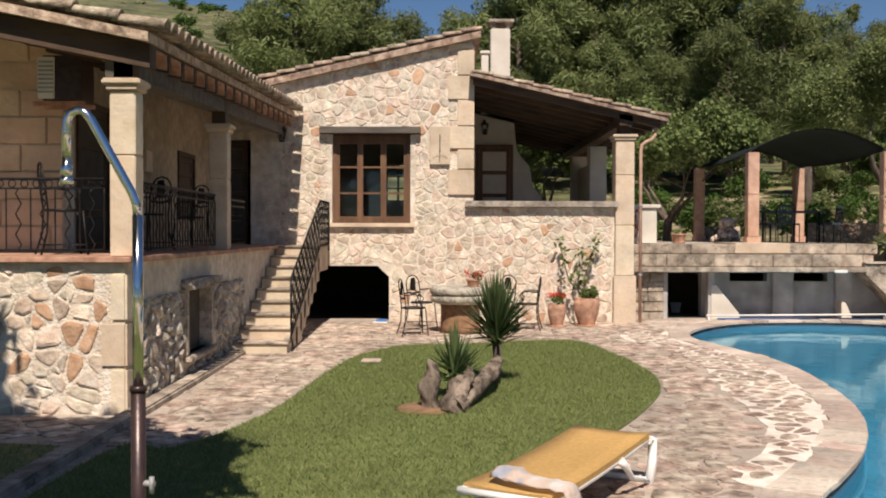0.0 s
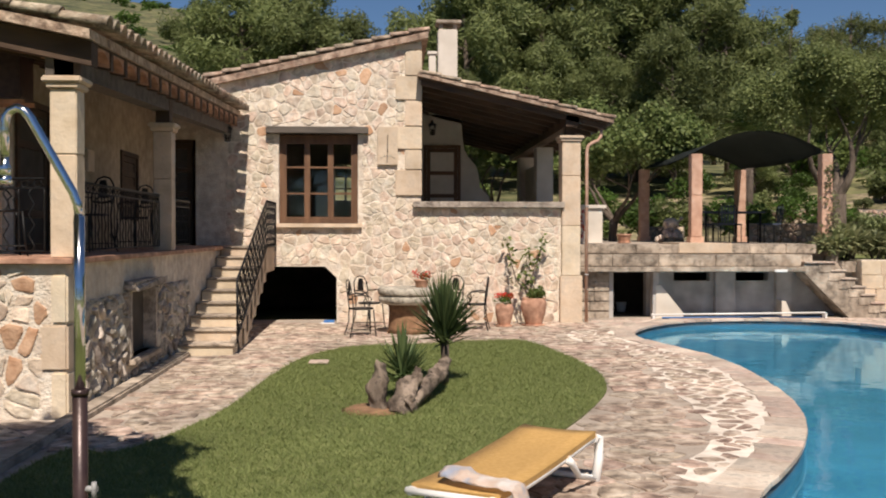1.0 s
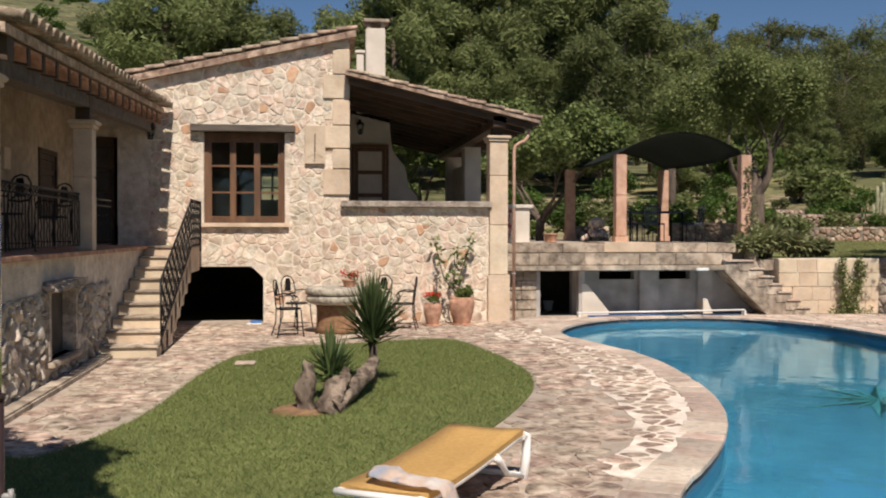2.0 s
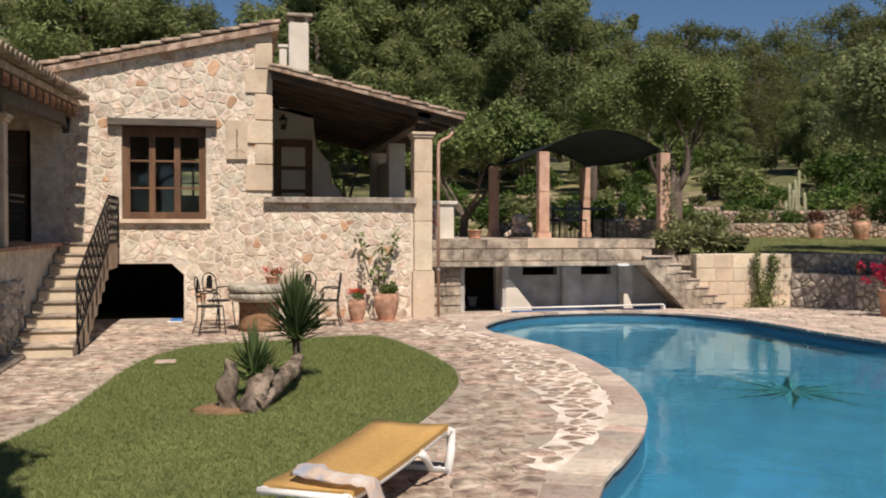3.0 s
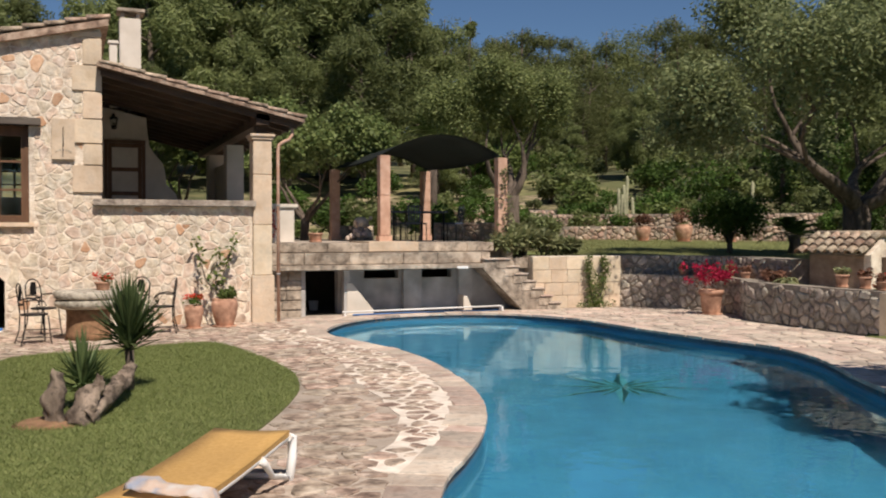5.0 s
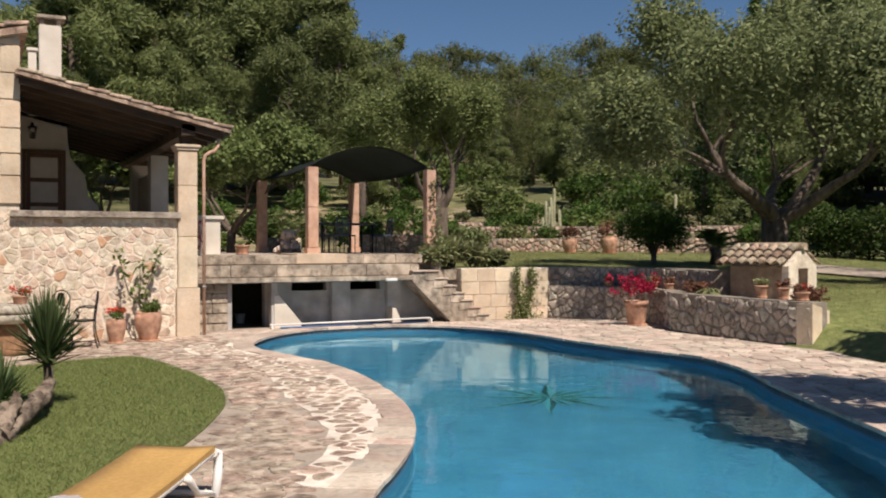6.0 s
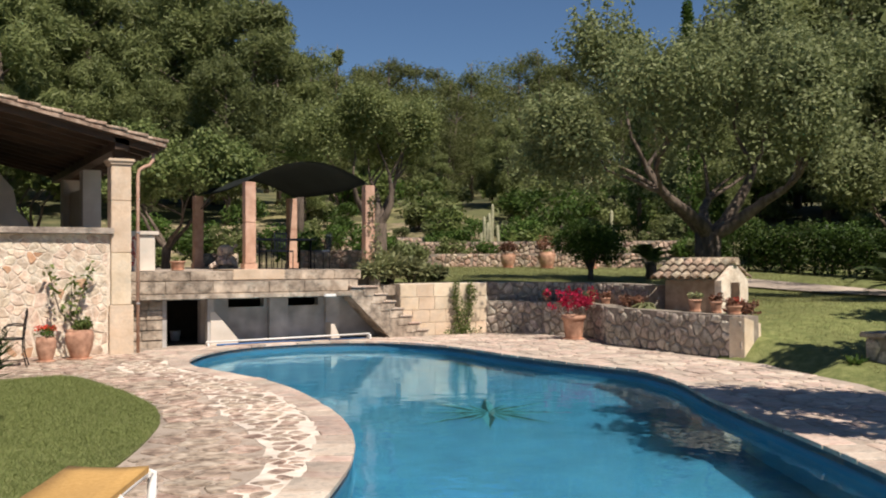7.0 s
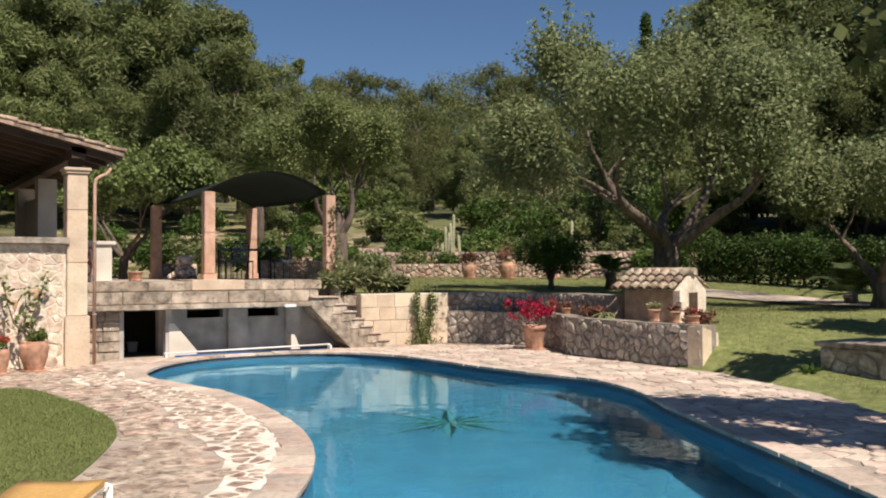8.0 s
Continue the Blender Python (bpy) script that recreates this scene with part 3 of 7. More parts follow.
def barrel_row(parent, start, end, radius, material, count, seed):
    """A course of overlapping barrel tiles from start down to end."""
    rng = random.Random(seed)
    a, b = Vector(start), Vector(end)
    d = (b - a) / count
    up = Vector((0, 0, 1))
    side = d.normalized().cross(up).normalized()
    nrm = side.cross(d.normalized())
    for k in range(count):
        bm = bmesh.new()
        rings = []
        for f, sc, lift in ((0, 0.9, 0.012), (1.12, 1.08, 0.04)):
            for thick in (0, 0.018):
                rings.append([bm.verts.new(a + d * (k + f) + side * math.cos(math.pi * j / 6) * (radius * sc - thick) + nrm * (math.sin(math.pi * j / 6) * (radius * sc - thick) + lift + rng.uniform(-0.004, 0.004))) for j in range(7)])
        o0, i0, o1, i1 = rings
        for j in range(6):
            bm.faces.new((o0[j], o0[j + 1], o1[j + 1], o1[j])).smooth = True
            bm.faces.new((i1[j], i1[j + 1], i0[j + 1], i0[j])).smooth = True
            bm.faces.new((o1[j], o1[j + 1], i1[j + 1], i1[j]))
        for e in (0, 6):
            bm.faces.new((o0[e], o1[e], i1[e], i0[e]))
        bmesh.ops.recalc_face_normals(bm, faces=bm.faces[:])
        part("roof_tile", bm, material, parent, world=False)


def local(parent, p):
    return Vector(p) - parent.matrix_basis.translation


bm = bmesh.new()
roof_slab(bm, -3.75, 4.465, 0.70, 5.485, 18.04, 27, 0.12)
roof_slab(bm, -6.2, 3.90, -3.75, 4.465, 18.2, 27, 0.10)
main_roof = part("roof", bm, M_TILE, house, "roof of weathered clay tiles", world=True)
base = house.matrix_basis.translation
for row, y in enumerate((18.10, 18.30)):
    barrel_row(house, Vector((0.74, y, 5.50)) - base, Vector((-3.75, y, 4.475)) - base, 0.085, M_TILE, 13, 1 + row)
bm = bmesh.new()
for k in range(13):
    y = 18.6 + k * 0.5
    tube(bm, [(0.70, y, 5.49), (-3.75, y, 4.47)], 0.09, 6)
part("tile_covering", bm, M_TILE, house, kind="stuff", world=True)

# window of the facade
def casement(parent, frame_m, u0, v0, u1, v1, leaves, rows, setback, frame_w=0.075, material=None):
    material = material or M_WOOD
    w = thing("window_1", (0, 0, 0), "brown wooden casement window with small panes", "window", kind="structure")
    bm = bmesh.new()
    for a in ((u0, v0, u1, v0 + frame_w), (u0, v1 - frame_w * 1.6, u1, v1), (u0, v0 + frame_w, u0 + frame_w, v1 - frame_w * 1.6), (u1 - frame_w, v0 + frame_w, u1, v1 - frame_w * 1.6)):
        plate(bm, [(a[0], a[1]), (a[2], a[1]), (a[2], a[3]), (a[0], a[3])], frame_m, -setback - 0.09, -setback)
    part("window_frame", bm, material, w)
    lw = (u1 - u0 - 2 * frame_w) / leaves
    vb, vt = v0 + frame_w, v1 - frame_w * 1.6
    for k in range(leaves):
        a, b = u0 + frame_w + k * lw, u0 + frame_w + (k + 1) * lw
        bm = bmesh.new()
        s = 0.055
        for q in ((a, vb, b, vb + s), (a, vt - s, b, vt), (a, vb + s, a + s, vt - s), (b - s, vb + s, b, vt - s)):
            plate(bm, [(q[0], q[1]), (q[2], q[1]), (q[2], q[3]), (q[0], q[3])], frame_m, -setback - 0.07, -setback - 0.015)
        for r in range(1, rows):
            v = vb + (vt - vb) * r / rows
            plate(bm, [(a + s, v - 0.018), (b - s, v - 0.018), (b - s, v + 0.018), (a + s, v + 0.018)], frame_m, -setback - 0.06, -setback - 0.02)
        sash = part("sash", bm, material, w)
        for r in range(rows):
            vv0, vv1 = vb + (vt - vb) * r / rows, vb + (vt - vb) * (r + 1) / rows
            bm = bmesh.new()
            plate(bm, [(a + s, vv0 + 0.02), (b - s, vv0 + 0.02), (b - s, vv1 - 0.02), (a + s, vv1 - 0.02)], frame_m, -setback - 0.045, -setback - 0.039)
            p = part("pane", bm, M_GLASS, sash)
            p.visible_shadow = False
    return w


casement(house, FAC, *WIN, 3, 3, 0.12)
bm = bmesh.new()
box(bm, -1.28, 26.75, 2.6, -1.22, 26.81, 3.6)
for z in (2.93, 3.26):
    box(bm, -1.55, 26.76, z - 0.02, -0.95, 26.80, z + 0.02)
part("rear_window_bars", bm, M_WOOD, house, "bars of a small rear window", world=True)
bm = bmesh.new()
box(bm, -2.33, 18.05, 3.56, -0.42, 18.5, 3.69, 0.012)
part("lintel", bm, M_GREYWOOD, house, "weathered timber lintel", world=True)
bm = bmesh.new()
box(bm, -2.18, 18.10, 1.80, -0.54, 18.4, 1.88, 0.01)
part("window_sill", bm, M_ASHLAR, house, world=True)
# corner quoins
rng = random.Random(5)
z = 0.05
for k in range(12):
    h = rng.uniform(0.38, 0.5)
    if z + h > 5.26:
        h = 5.28 - z
    if z > 2.2:
        bm = bmesh.new()
        box(bm, 0.57 - (0.48 if k % 2 else 0.30), 18.155, z, 0.585, 18.40, z + h - 0.012, 0.012)
        part("quoin", bm, M_ASHLAR, house, world=True)
    z += h
# sundial
dial = thing("sundial", (-0.06, 18.16, 3.35), "carved sandstone sundial plaque on the facade", "sundial")
bm = bmesh.new()
box(bm, -0.19, -0.035, -0.37, 0.19, 0.03, 0.35, 0.012)
part("plaque", bm, M_ASHLAR, dial)
bm = bmesh.new()
tube(bm, [(0, -0.03, 0.2), (0.0, -0.16, -0.15)], 0.008, 5)
part("gnomon", bm, M_IRON, dial)
for k in range(7):
    a = math.pi * (0.15 + 0.7 * k / 6)
    bm = bmesh.new()
    box(bm, math.cos(a) * 0.14 - 0.012, -0.045, -0.27 + math.sin(a) * 0.08 - 0.012, math.cos(a) * 0.14 + 0.012, -0.034, -0.27 + math.sin(a) * 0.08 + 0.012)
    part("hour_mark", bm, M_GREYSTONE, dial)

# parapet, pillar, porch
bm = bmesh.new()
box(bm, 0.42, 18.06, 2.18, 3.30, 18.62, 2.30, 0.015)
part("parapet_cap", bm, M_GREYSTONE, house, "grey stone parapet slab", world=True)
bm = bmesh.new()
box(bm, 0.57, 18.55, 1.30, 3.7, 26.6, 1.45)
part("porch_floor", bm, M_PAVE, house, world=True)


def pillar(parent, x0, y0, w, d, z0, z1, material=None):
    material = material or M_ASHLAR
    z, k = z0, 0
    while z < z1 - 0.05:
        h = min(0.95, z1 - z)
        bm = bmesh.new()
        grow = 0.035 if k == 0 and z0 < 0.2 else 0.0
        box(bm, x0 - grow, y0 - grow, z, x0 + w + grow, y0 + d + grow, z + h - 0.004, 0.010)
        part("block", bm, material, parent, world=True)
        z, k = z + h, k + 1
    bm = bmesh.new()
    box(bm, x0 - 0.03, y0 - 0.03, z1, x0 + w + 0.03, y0 + d + 0.03, z1 + 0.05, 0.01)
    box(bm, x0 - 0.06, y0 - 0.06, z1 + 0.05, x0 + w + 0.06, y0 + d + 0.06, z1 + 0.11, 0.015)
    part("capital", bm, material, parent, world=True)


pillar(house, 3.255, 18.12, 0.35, 0.40, -0.05, 3.45)
bm = bmesh.new()
for y in (21.3, 24.2):
    box(bm, 3.25, y, 1.45, 3.62, y + 0.45, 3.62, 0.01)
box(bm, 3.40, 21.75, 1.45, 3.55, 24.2, 3.3)
part("porch_pier", bm, M_PLASTER, house, world=True)
bm = bmesh.new()
plate(bm, [(0.57, 1.45), (2.30, 1.45), (2.30, 2.35), (2.27, 2.55), (2.15, 2.68), (2.06, 2.78), (2.03, 3.05), (1.98, 3.25), (1.80, 3.45), (1.70, 3.62), (1.66, 3.9), (1.62, 4.42), (0.57, 4.62)], wall_frame((0, 22.2, 0), (1, 0, 0)), -0.25, 0)
part("porch_wall", bm, M_PLASTER, house, "white plaster wall with a wavy edge", world=True)
bm = bmesh.new()
roof_slab(bm, 0.50, 4.68, 4.18, 3.83, 17.85, 26.8, 0.06)
part("porch_roof", bm, M_TILE, house, "sloping porch roof of clay tiles", world=True)
barrel_row(house, Vector((0.52, 17.92, 4.67)) - base, Vector((4.16, 17.92, 3.83)) - base, 0.07, M_TILE, 10, 3)
bm = bmesh.new()
for k in range(22):
    y = 18.15 + k * 0.4
    tube(bm, [(0.55, y, 4.66), (4.17, y, 3.83)], 0.075, 6)
part("tile_covering", bm, M_TILE, house, kind="stuff", world=True)
for k in range(13):
    y = 18.0 + k * 0.7
    bm = bmesh.new()
    roof_slab(bm, 0.56, 4.60, 4.06, 3.79, y, y + 0.10, 0.12)
    part("rafter", bm, M_DARKWOOD, house, world=True)
bm = bmesh.new()
roof_slab(bm, 0.52, 4.615, 4.14, 3.778, 17.9, 26.75, 0.02)
part("boarding", bm, M_DARKWOOD, house, "dark timber boarding", world=True)
bm = bmesh.new()
box(bm, 3.30, 18.0, 3.72, 3.55, 26.7, 3.92)
box(bm, 3.33, 18.2, 3.56, 3.52, 18.45, 3.72)
part("eave_beam", bm, M_DARKWOOD, house, world=True)
# chimneys
bm = bmesh.new()
box(bm, 1.10, 22.4, 4.2, 1.55, 22.85, 6.45, 0.02)
part("chimney", bm, M_PLASTER, house, "tall cream plastered chimney", world=True)
bm = bmesh.new()
for q in ((1.12, 22.42), (1.45, 22.42), (1.12, 22.74), (1.45, 22.74)):
    box(bm, q[0], q[1], 6.45, q[0] + 0.09, q[1] + 0.09, 6.58)
box(bm, 1.05, 22.33, 6.58, 1.64, 22.92, 6.66, 0.015)
part("chimney_cap", bm, M_CONCRETE, house, world=True)
bm = bmesh.new()
box(bm, 0.86, 21.8, 4.4, 1.02, 21.96, 5.75, 0.01)
box(bm, 0.83, 21.77, 5.75, 1.05, 21.99, 5.82, 0.01)
part("flue", bm, M_PLASTER, house, "small square flue", world=True)

# ---- the wing with the veranda ----
wing = thing("house_wing", (-5.5, 13, 0), "stone house wing with raised veranda and tiled roof", "house")
WX = -2.95


def eave_z(y):
    return 3.10 + 0.045 * y


SIDE = wall_frame((WX, 8.9, 0), (0, 1, 0))       # u along +y, outwards +x
FRONT = wall_frame((0, 8.9, 0), (1, 0, 0))
bm = bmesh.new()
wall_with_holes(bm, SIDE, 0.4, 9.28, lambda u: FLOOR_Z - 0.055, [(2.1, 0.28, 3.15, 1.02)], 0.4, -0.3)
wall_with_holes(bm, FRONT, -9.0, WX, lambda u: FLOOR_Z - 0.056, [(-4.6, -0.3, -4.18, 0.5)], 0.4, -0.3)
bmesh.ops.recalc_face_normals(bm, faces=bm.faces[:])
wing_wall = part("base_wall", bm, M_MORTAR, wing, "rubble base wall", world=True)
bm = bmesh.new()
box(bm, -9, 8.82, FLOOR_Z - 0.055, WX + 0.08, FACADE_Y - 0.01, FLOOR_Z, 0.008)
part("veranda_floor", bm, M_TERRA, wing, "terracotta veranda floor slab", world=True)
bm = bmesh.new()
box(bm, -9, 10.62, FLOOR_Z, -4.2, 10.95, 4.2)
part("front_wall", bm, M_MORTAR, wing, "large sandstone block wall", world=True)
rng = random.Random(7)
for r in range(9):
    u = -6.2 + (r % 2) * 0.3
    while u < -4.2:
        w = rng.uniform(0.5, 0.75)
        bm = bmesh.new()
        box(bm, u, 10.585 + rng.uniform(0, 0.015), FLOOR_Z + r * 0.30 + 0.005, min(u + w - 0.01, -4.19), 10.7, FLOOR_Z + r * 0.30 + 0.293, 0.012)
        part("block", bm, M_ASHLAR, wing, world=True)
        u += w
bm = bmesh.new()
INNER = wall_frame((-4.2, 0, 0), (0, 1, 0))
wall_with_holes(bm, INNER, 10.95, FACADE_Y, lambda u: eave_z(u) + 0.28, [(11.0, FLOOR_Z, 12.1, 3.25), (15.2, 1.9, 16.2, 3.0)], 0.3, FLOOR_Z)
bmesh.ops.recalc_face_normals(bm, faces=bm.faces[:])
part("inner_wall", bm, M_PLASTER_TAN, wing, "sandstone veranda wall", world=True)
# unseen walls behind the wing's openings, dark colour in place of indoor shade
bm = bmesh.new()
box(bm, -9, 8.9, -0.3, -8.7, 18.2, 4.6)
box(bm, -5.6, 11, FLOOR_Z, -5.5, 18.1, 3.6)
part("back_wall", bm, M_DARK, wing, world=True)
for x, y, h in ((-3.11, 8.97, 3.02), (-3.15, 12.95, 3.05)):
    pillar(wing, x, y, 0.24, 0.24, FLOOR_Z, h)
    bm = bmesh.new()
    box(bm, x + 0.03, y + 0.03, h + 0.11, x + 0.21, y + 0.22, eave_z(y) - 0.2)
    part("pillar_block", bm, M_DARKWOOD, wing, world=True)


def sloped(bm, pts8):
    vs = [bm.verts.new(p) for p in pts8]
    for f in ((0, 1, 2, 3), (7, 6, 5, 4), (0, 4, 5, 1), (1, 5, 6, 2), (2, 6, 7, 3), (3, 7, 4, 0)):
        bm.faces.new([vs[i] for i in f])
    bmesh.ops.recalc_face_normals(bm, faces=bm.faces[:])
    return bm


def skew(y):
    return -0.011 * (y - 8.8)


def wing_slab(bm, x0, x1, y0, y1, lift, thick, slope=0.20):
    def z(x, y):
        return eave_z(y) + lift + (-2.62 - x) * slope
    c = [(x0, y0), (x1 + skew(y0), y0), (x1 + skew(y1), y1), (x0, y1)]
    return sloped(bm, [(x, y, z(x, y)) for x, y in c] + [(x, y, z(x, y) - thick) for x, y in c])


bm = bmesh.new()
wing_slab(bm, -8.6, -2.70, 8.80, 18.15, 0.02, 0.09)
part("roof", bm, M_TILE, wing, "roof of weathered clay tiles", world=True)
bm = bmesh.new()
wing_slab(bm, -8.6, -2.72, 8.93, 9.12, -0.08, 0.22)
part("verge_beam", bm, M_DARKWOOD, wing, "weathered timber verge beam", world=True)
bm = bmesh.new()
wing_slab(bm, -3.16, -2.90, 9.0, 18.1, -0.16, 0.20, 0.0)
part("eave_beam", bm, M_GREYWOOD, wing, world=True)
bm = bmesh.new()
wing_slab(bm, -4.2, -2.75, 9.12, 18.15, -0.065, 0.03)
part("soffit", bm, M_DARKWOOD, wing, world=True)
wb = wing.matrix_basis.translation
for k in range(37):
    y = 8.87 + k * 0.254
    a = Vector((-4.3, y, eave_z(y) + 0.03 + 1.68 * 0.2))
    b = Vector((-2.60 + skew(y), y, eave_z(y) + 0.03))
    barrel_row(wing, a - wb, b - wb, 0.10, M_TILE, 4, 100 + k)
bm = bmesh.new()
for k in range(37):
    y = 8.87 + k * 0.254
    tube(bm, [(-8.6, y, eave_z(y) + 0.02 + 5.98 * 0.2), (-4.2, y, eave_z(y) + 0.02 + 1.58 * 0.2)], 0.10, 6)
part("tile_covering", bm, M_TILE, wing, kind="stuff", world=True)
# little vaults of tile between the rafter ends
for k in range(17):
    y = 9.16 + k * 0.53
    bm = bmesh.new()
    wing_slab(bm, -4.2, -2.74, y - 0.045, y + 0.045, -0.10, 0.17)
    part("rafter", bm, M_DARKWOOD, wing, world=True)
    bm = bmesh.new()
    n = 8
    ring = [[bm.verts.new((x + skew(y), y + 0.265 - 0.225 * math.cos(math.pi * j / n), eave_z(y) - 0.24 + (-2.62 - x) * 0.2 + 0.14 * math.sin(math.pi * j / n))) for j in range(n + 1)] for x in (-3.6, -2.76)]
    top = [[bm.verts.new((x + skew(y), y + 0.265 - 0.225 * math.cos(math.pi * j / n), eave_z(y) - 0.065 + (-2.62 - x) * 0.2)) for j in range(n + 1)] for x in (-3.6, -2.76)]
    for j in range(n):
        bm.faces.new((ring[0][j], ring[0][j + 1], ring[1][j + 1], ring[1][j]))
        bm.faces.new((ring[1][j], ring[1][j + 1], top[1][j + 1], top[1][j]))
    bmesh.ops.recalc_face_normals(bm, faces=bm.faces[:])
    part("eave_vault", bm, M_TERRA, wing, world=True)

# stairs to the veranda
stair = thing("stone_staircase", (-2.55, 15, 0), "worn stone staircase with terracotta-edged treads", "stairs")
for k in range(9):
    bm = bmesh.new()
    y = 13.4 + k * 0.42
    box(bm, WX + 0.02, y, 0.0 if k < 2 else 0.163 * k - 0.30, -2.18, y + 0.6 if k < 8 else FACADE_Y - 0.02, 0.163 * (k + 1) - 0.03, 0.006)
    st = part("step", bm, M_ASHLAR, stair, world=True)
    bm = bmesh.new()
    box(bm, WX + 0.02, y - 0.03, 0.163 * (k + 1) - 0.03, -2.16, y + 0.42 if k < 8 else FACADE_Y - 0.02, 0.163 * (k + 1), 0.008)
    part("tread", bm, M_CONCRETE, stair, world=True)
bm = bmesh.new()
plate(bm, [(13.45, -0.02), (14.6, -0.02), (17.1, 1.0), (18.1, 1.0), (18.1, 1.40), (16.9, 1.40), (13.45, 0.1)], wall_frame((-2.19, 0, 0), (0, 1, 0)), -0.07, 0)
bmesh.ops.recalc_face_normals(bm, faces=bm.faces[:])
part("stringer", bm, M_CONCRETE, stair, world=True)

# kerb along the wing
bm = bmesh.new()
box(bm, -2.93, 5, -0.02, -2.74, 13.35, 0.07, 0.02)
solo("kerb", bm, M_CONCRETE, "low stone kerb along the wing wall", "kerb", kind="structure")

# ---- terrace with the pump room ----
terrace = thing("terrace", (6.8, 20, 0), "raised stone terrace over a whitewashed pump room", "terrace", kind="structure")
PR = wall_frame((0, 19.6, 0), (1, 0, 0))
bm = bmesh.new()
wall_with_holes(bm, PR, 3.75, 9.9, lambda u: 1.0, [(4.45, -0.2, 5.28, 0.92), (5.85, 0.72, 6.62, 0.90), (7.1, 0.72, 7.85, 0.90)], 0.25, -0.3)
bmesh.ops.recalc_face_normals(bm, faces=bm.faces[:])
part("pump_room_wall", bm, M_OLDPLASTER, terrace, "stained whitewashed wall", world=True)
bm = bmesh.new()
for x0, x1 in ((5.40, 5.82), (6.70, 7.12), (7.98, 8.3)):
    box(bm, x0, 19.48, -0.1, x1, 19.62, 0.94, 0.01)
part("pier", bm, M_OLDPLASTER, terrace, world=True)
# pump room inside, shade put into the wall and floor colour
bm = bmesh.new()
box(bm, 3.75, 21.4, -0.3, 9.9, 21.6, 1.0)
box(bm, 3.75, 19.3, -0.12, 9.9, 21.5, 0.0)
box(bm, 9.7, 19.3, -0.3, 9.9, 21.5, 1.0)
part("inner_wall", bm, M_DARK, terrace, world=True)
bm = bmesh.new()
box(bm, 3.70, 18.75, 0.93, 8.30, 22, 1.04, 0.02)
part("cornice", bm, M_CONCRETE, terrace, "weathered concrete cornice", world=True)
bm = bmesh.new()
box(bm, 3.70, 19.02, 1.04, 8.45, 22, 1.28)
box(bm, 3.70, 19.32, 1.28, 8.65, 29, 1.478)
box(bm, 8.65, 19.60, 0.9, 9.35, 29, 1.477)
part("terrace_core", bm, M_PAVEJOINT, terrace, "terrace floor and core", world=True)
bm = bmesh.new()
box(bm, 8.28, 19.36, 0.90, 9.9, 22, 1.13, 0.01)
part("landing", bm, M_CONCRETE, terrace, "stone landing at the top of the garden steps", world=True)
bm = bmesh.new()
box(bm, 3.70, 19.05, -0.1, 4.38, 19.3, 0.93)
part("side_pier_core", bm, M_DARKMORTAR, terrace, world=True)


def courses(parent, x0, x1, y0, y1, z0, z1, rows, seed, long=(0.45, 1.1), material=None):
    """Rows of weathered blocks, each with its own small setback."""
    rng = random.Random(seed)
    h = (z1 - z0) / rows
    for r in range(rows):
        x = x0
        while x < x1 - 0.02:
            w = rng.uniform(*long)
            e = x1 if x + w > x1 - 0.2 else x + w
            bm = bmesh.new()
            box(bm, x + 0.004, y0 + rng.uniform(-0.012, 0.012), z0 + r * h + 0.004, e - 0.004, y1, z0 + (r + 1) * h - 0.004 + rng.uniform(-0.006, 0.002), 0.013)
            part("block", bm, material or M_CONCRETE, parent, world=True)
            x = e


courses(terrace, 3.70, 8.50, 18.95, 19.3, 1.04, 1.285, 1, 21, (0.6, 1.3))
courses(terrace, 3.70, 8.72, 19.25, 19.6, 1.285, 1.49, 1, 22, (0.6, 1.3))
courses(terrace, 3.70, 4.37, 19.0, 19.2, -0.05, 0.93, 5, 23, (0.25, 0.5))
bm = bmesh.new()
plate(bm, [(5.34, -0.02), (5.90, -0.02), (5.90, 0.10), (5.44, 0.66), (5.34, 0.66)], wall_frame((0, 19.08, 0), (1, 0, 0)), -0.42, 0)
bmesh.ops.recalc_face_normals(bm, faces=bm.faces[:])
part("buttress", bm, M_PLASTER, terrace, "sloping whitewashed buttress", world=True)
bm = bmesh.new()
plate(bm, [(7.98, -0.02), (8.20, -0.02), (8.16, 0.10), (8.06, 0.32), (7.98, 0.34)], wall_frame((0, 19.2, 0), (1, 0, 0)), -0.3, 0)
bmesh.ops.recalc_face_normals(bm, faces=bm.faces[:])
part("buttress", bm, M_PLASTER, terrace, "small sloping whitewashed buttress", world=True)
bm = bmesh.new()
box(bm, 4.38, 19.05, -0.1, 4.46, 19.3, 0.93)
box(bm, 5.28, 19.1, -0.1, 5.40, 19.3, 0.93)
part("door_jamb", bm, M_OLDPLASTER, terrace, world=True)

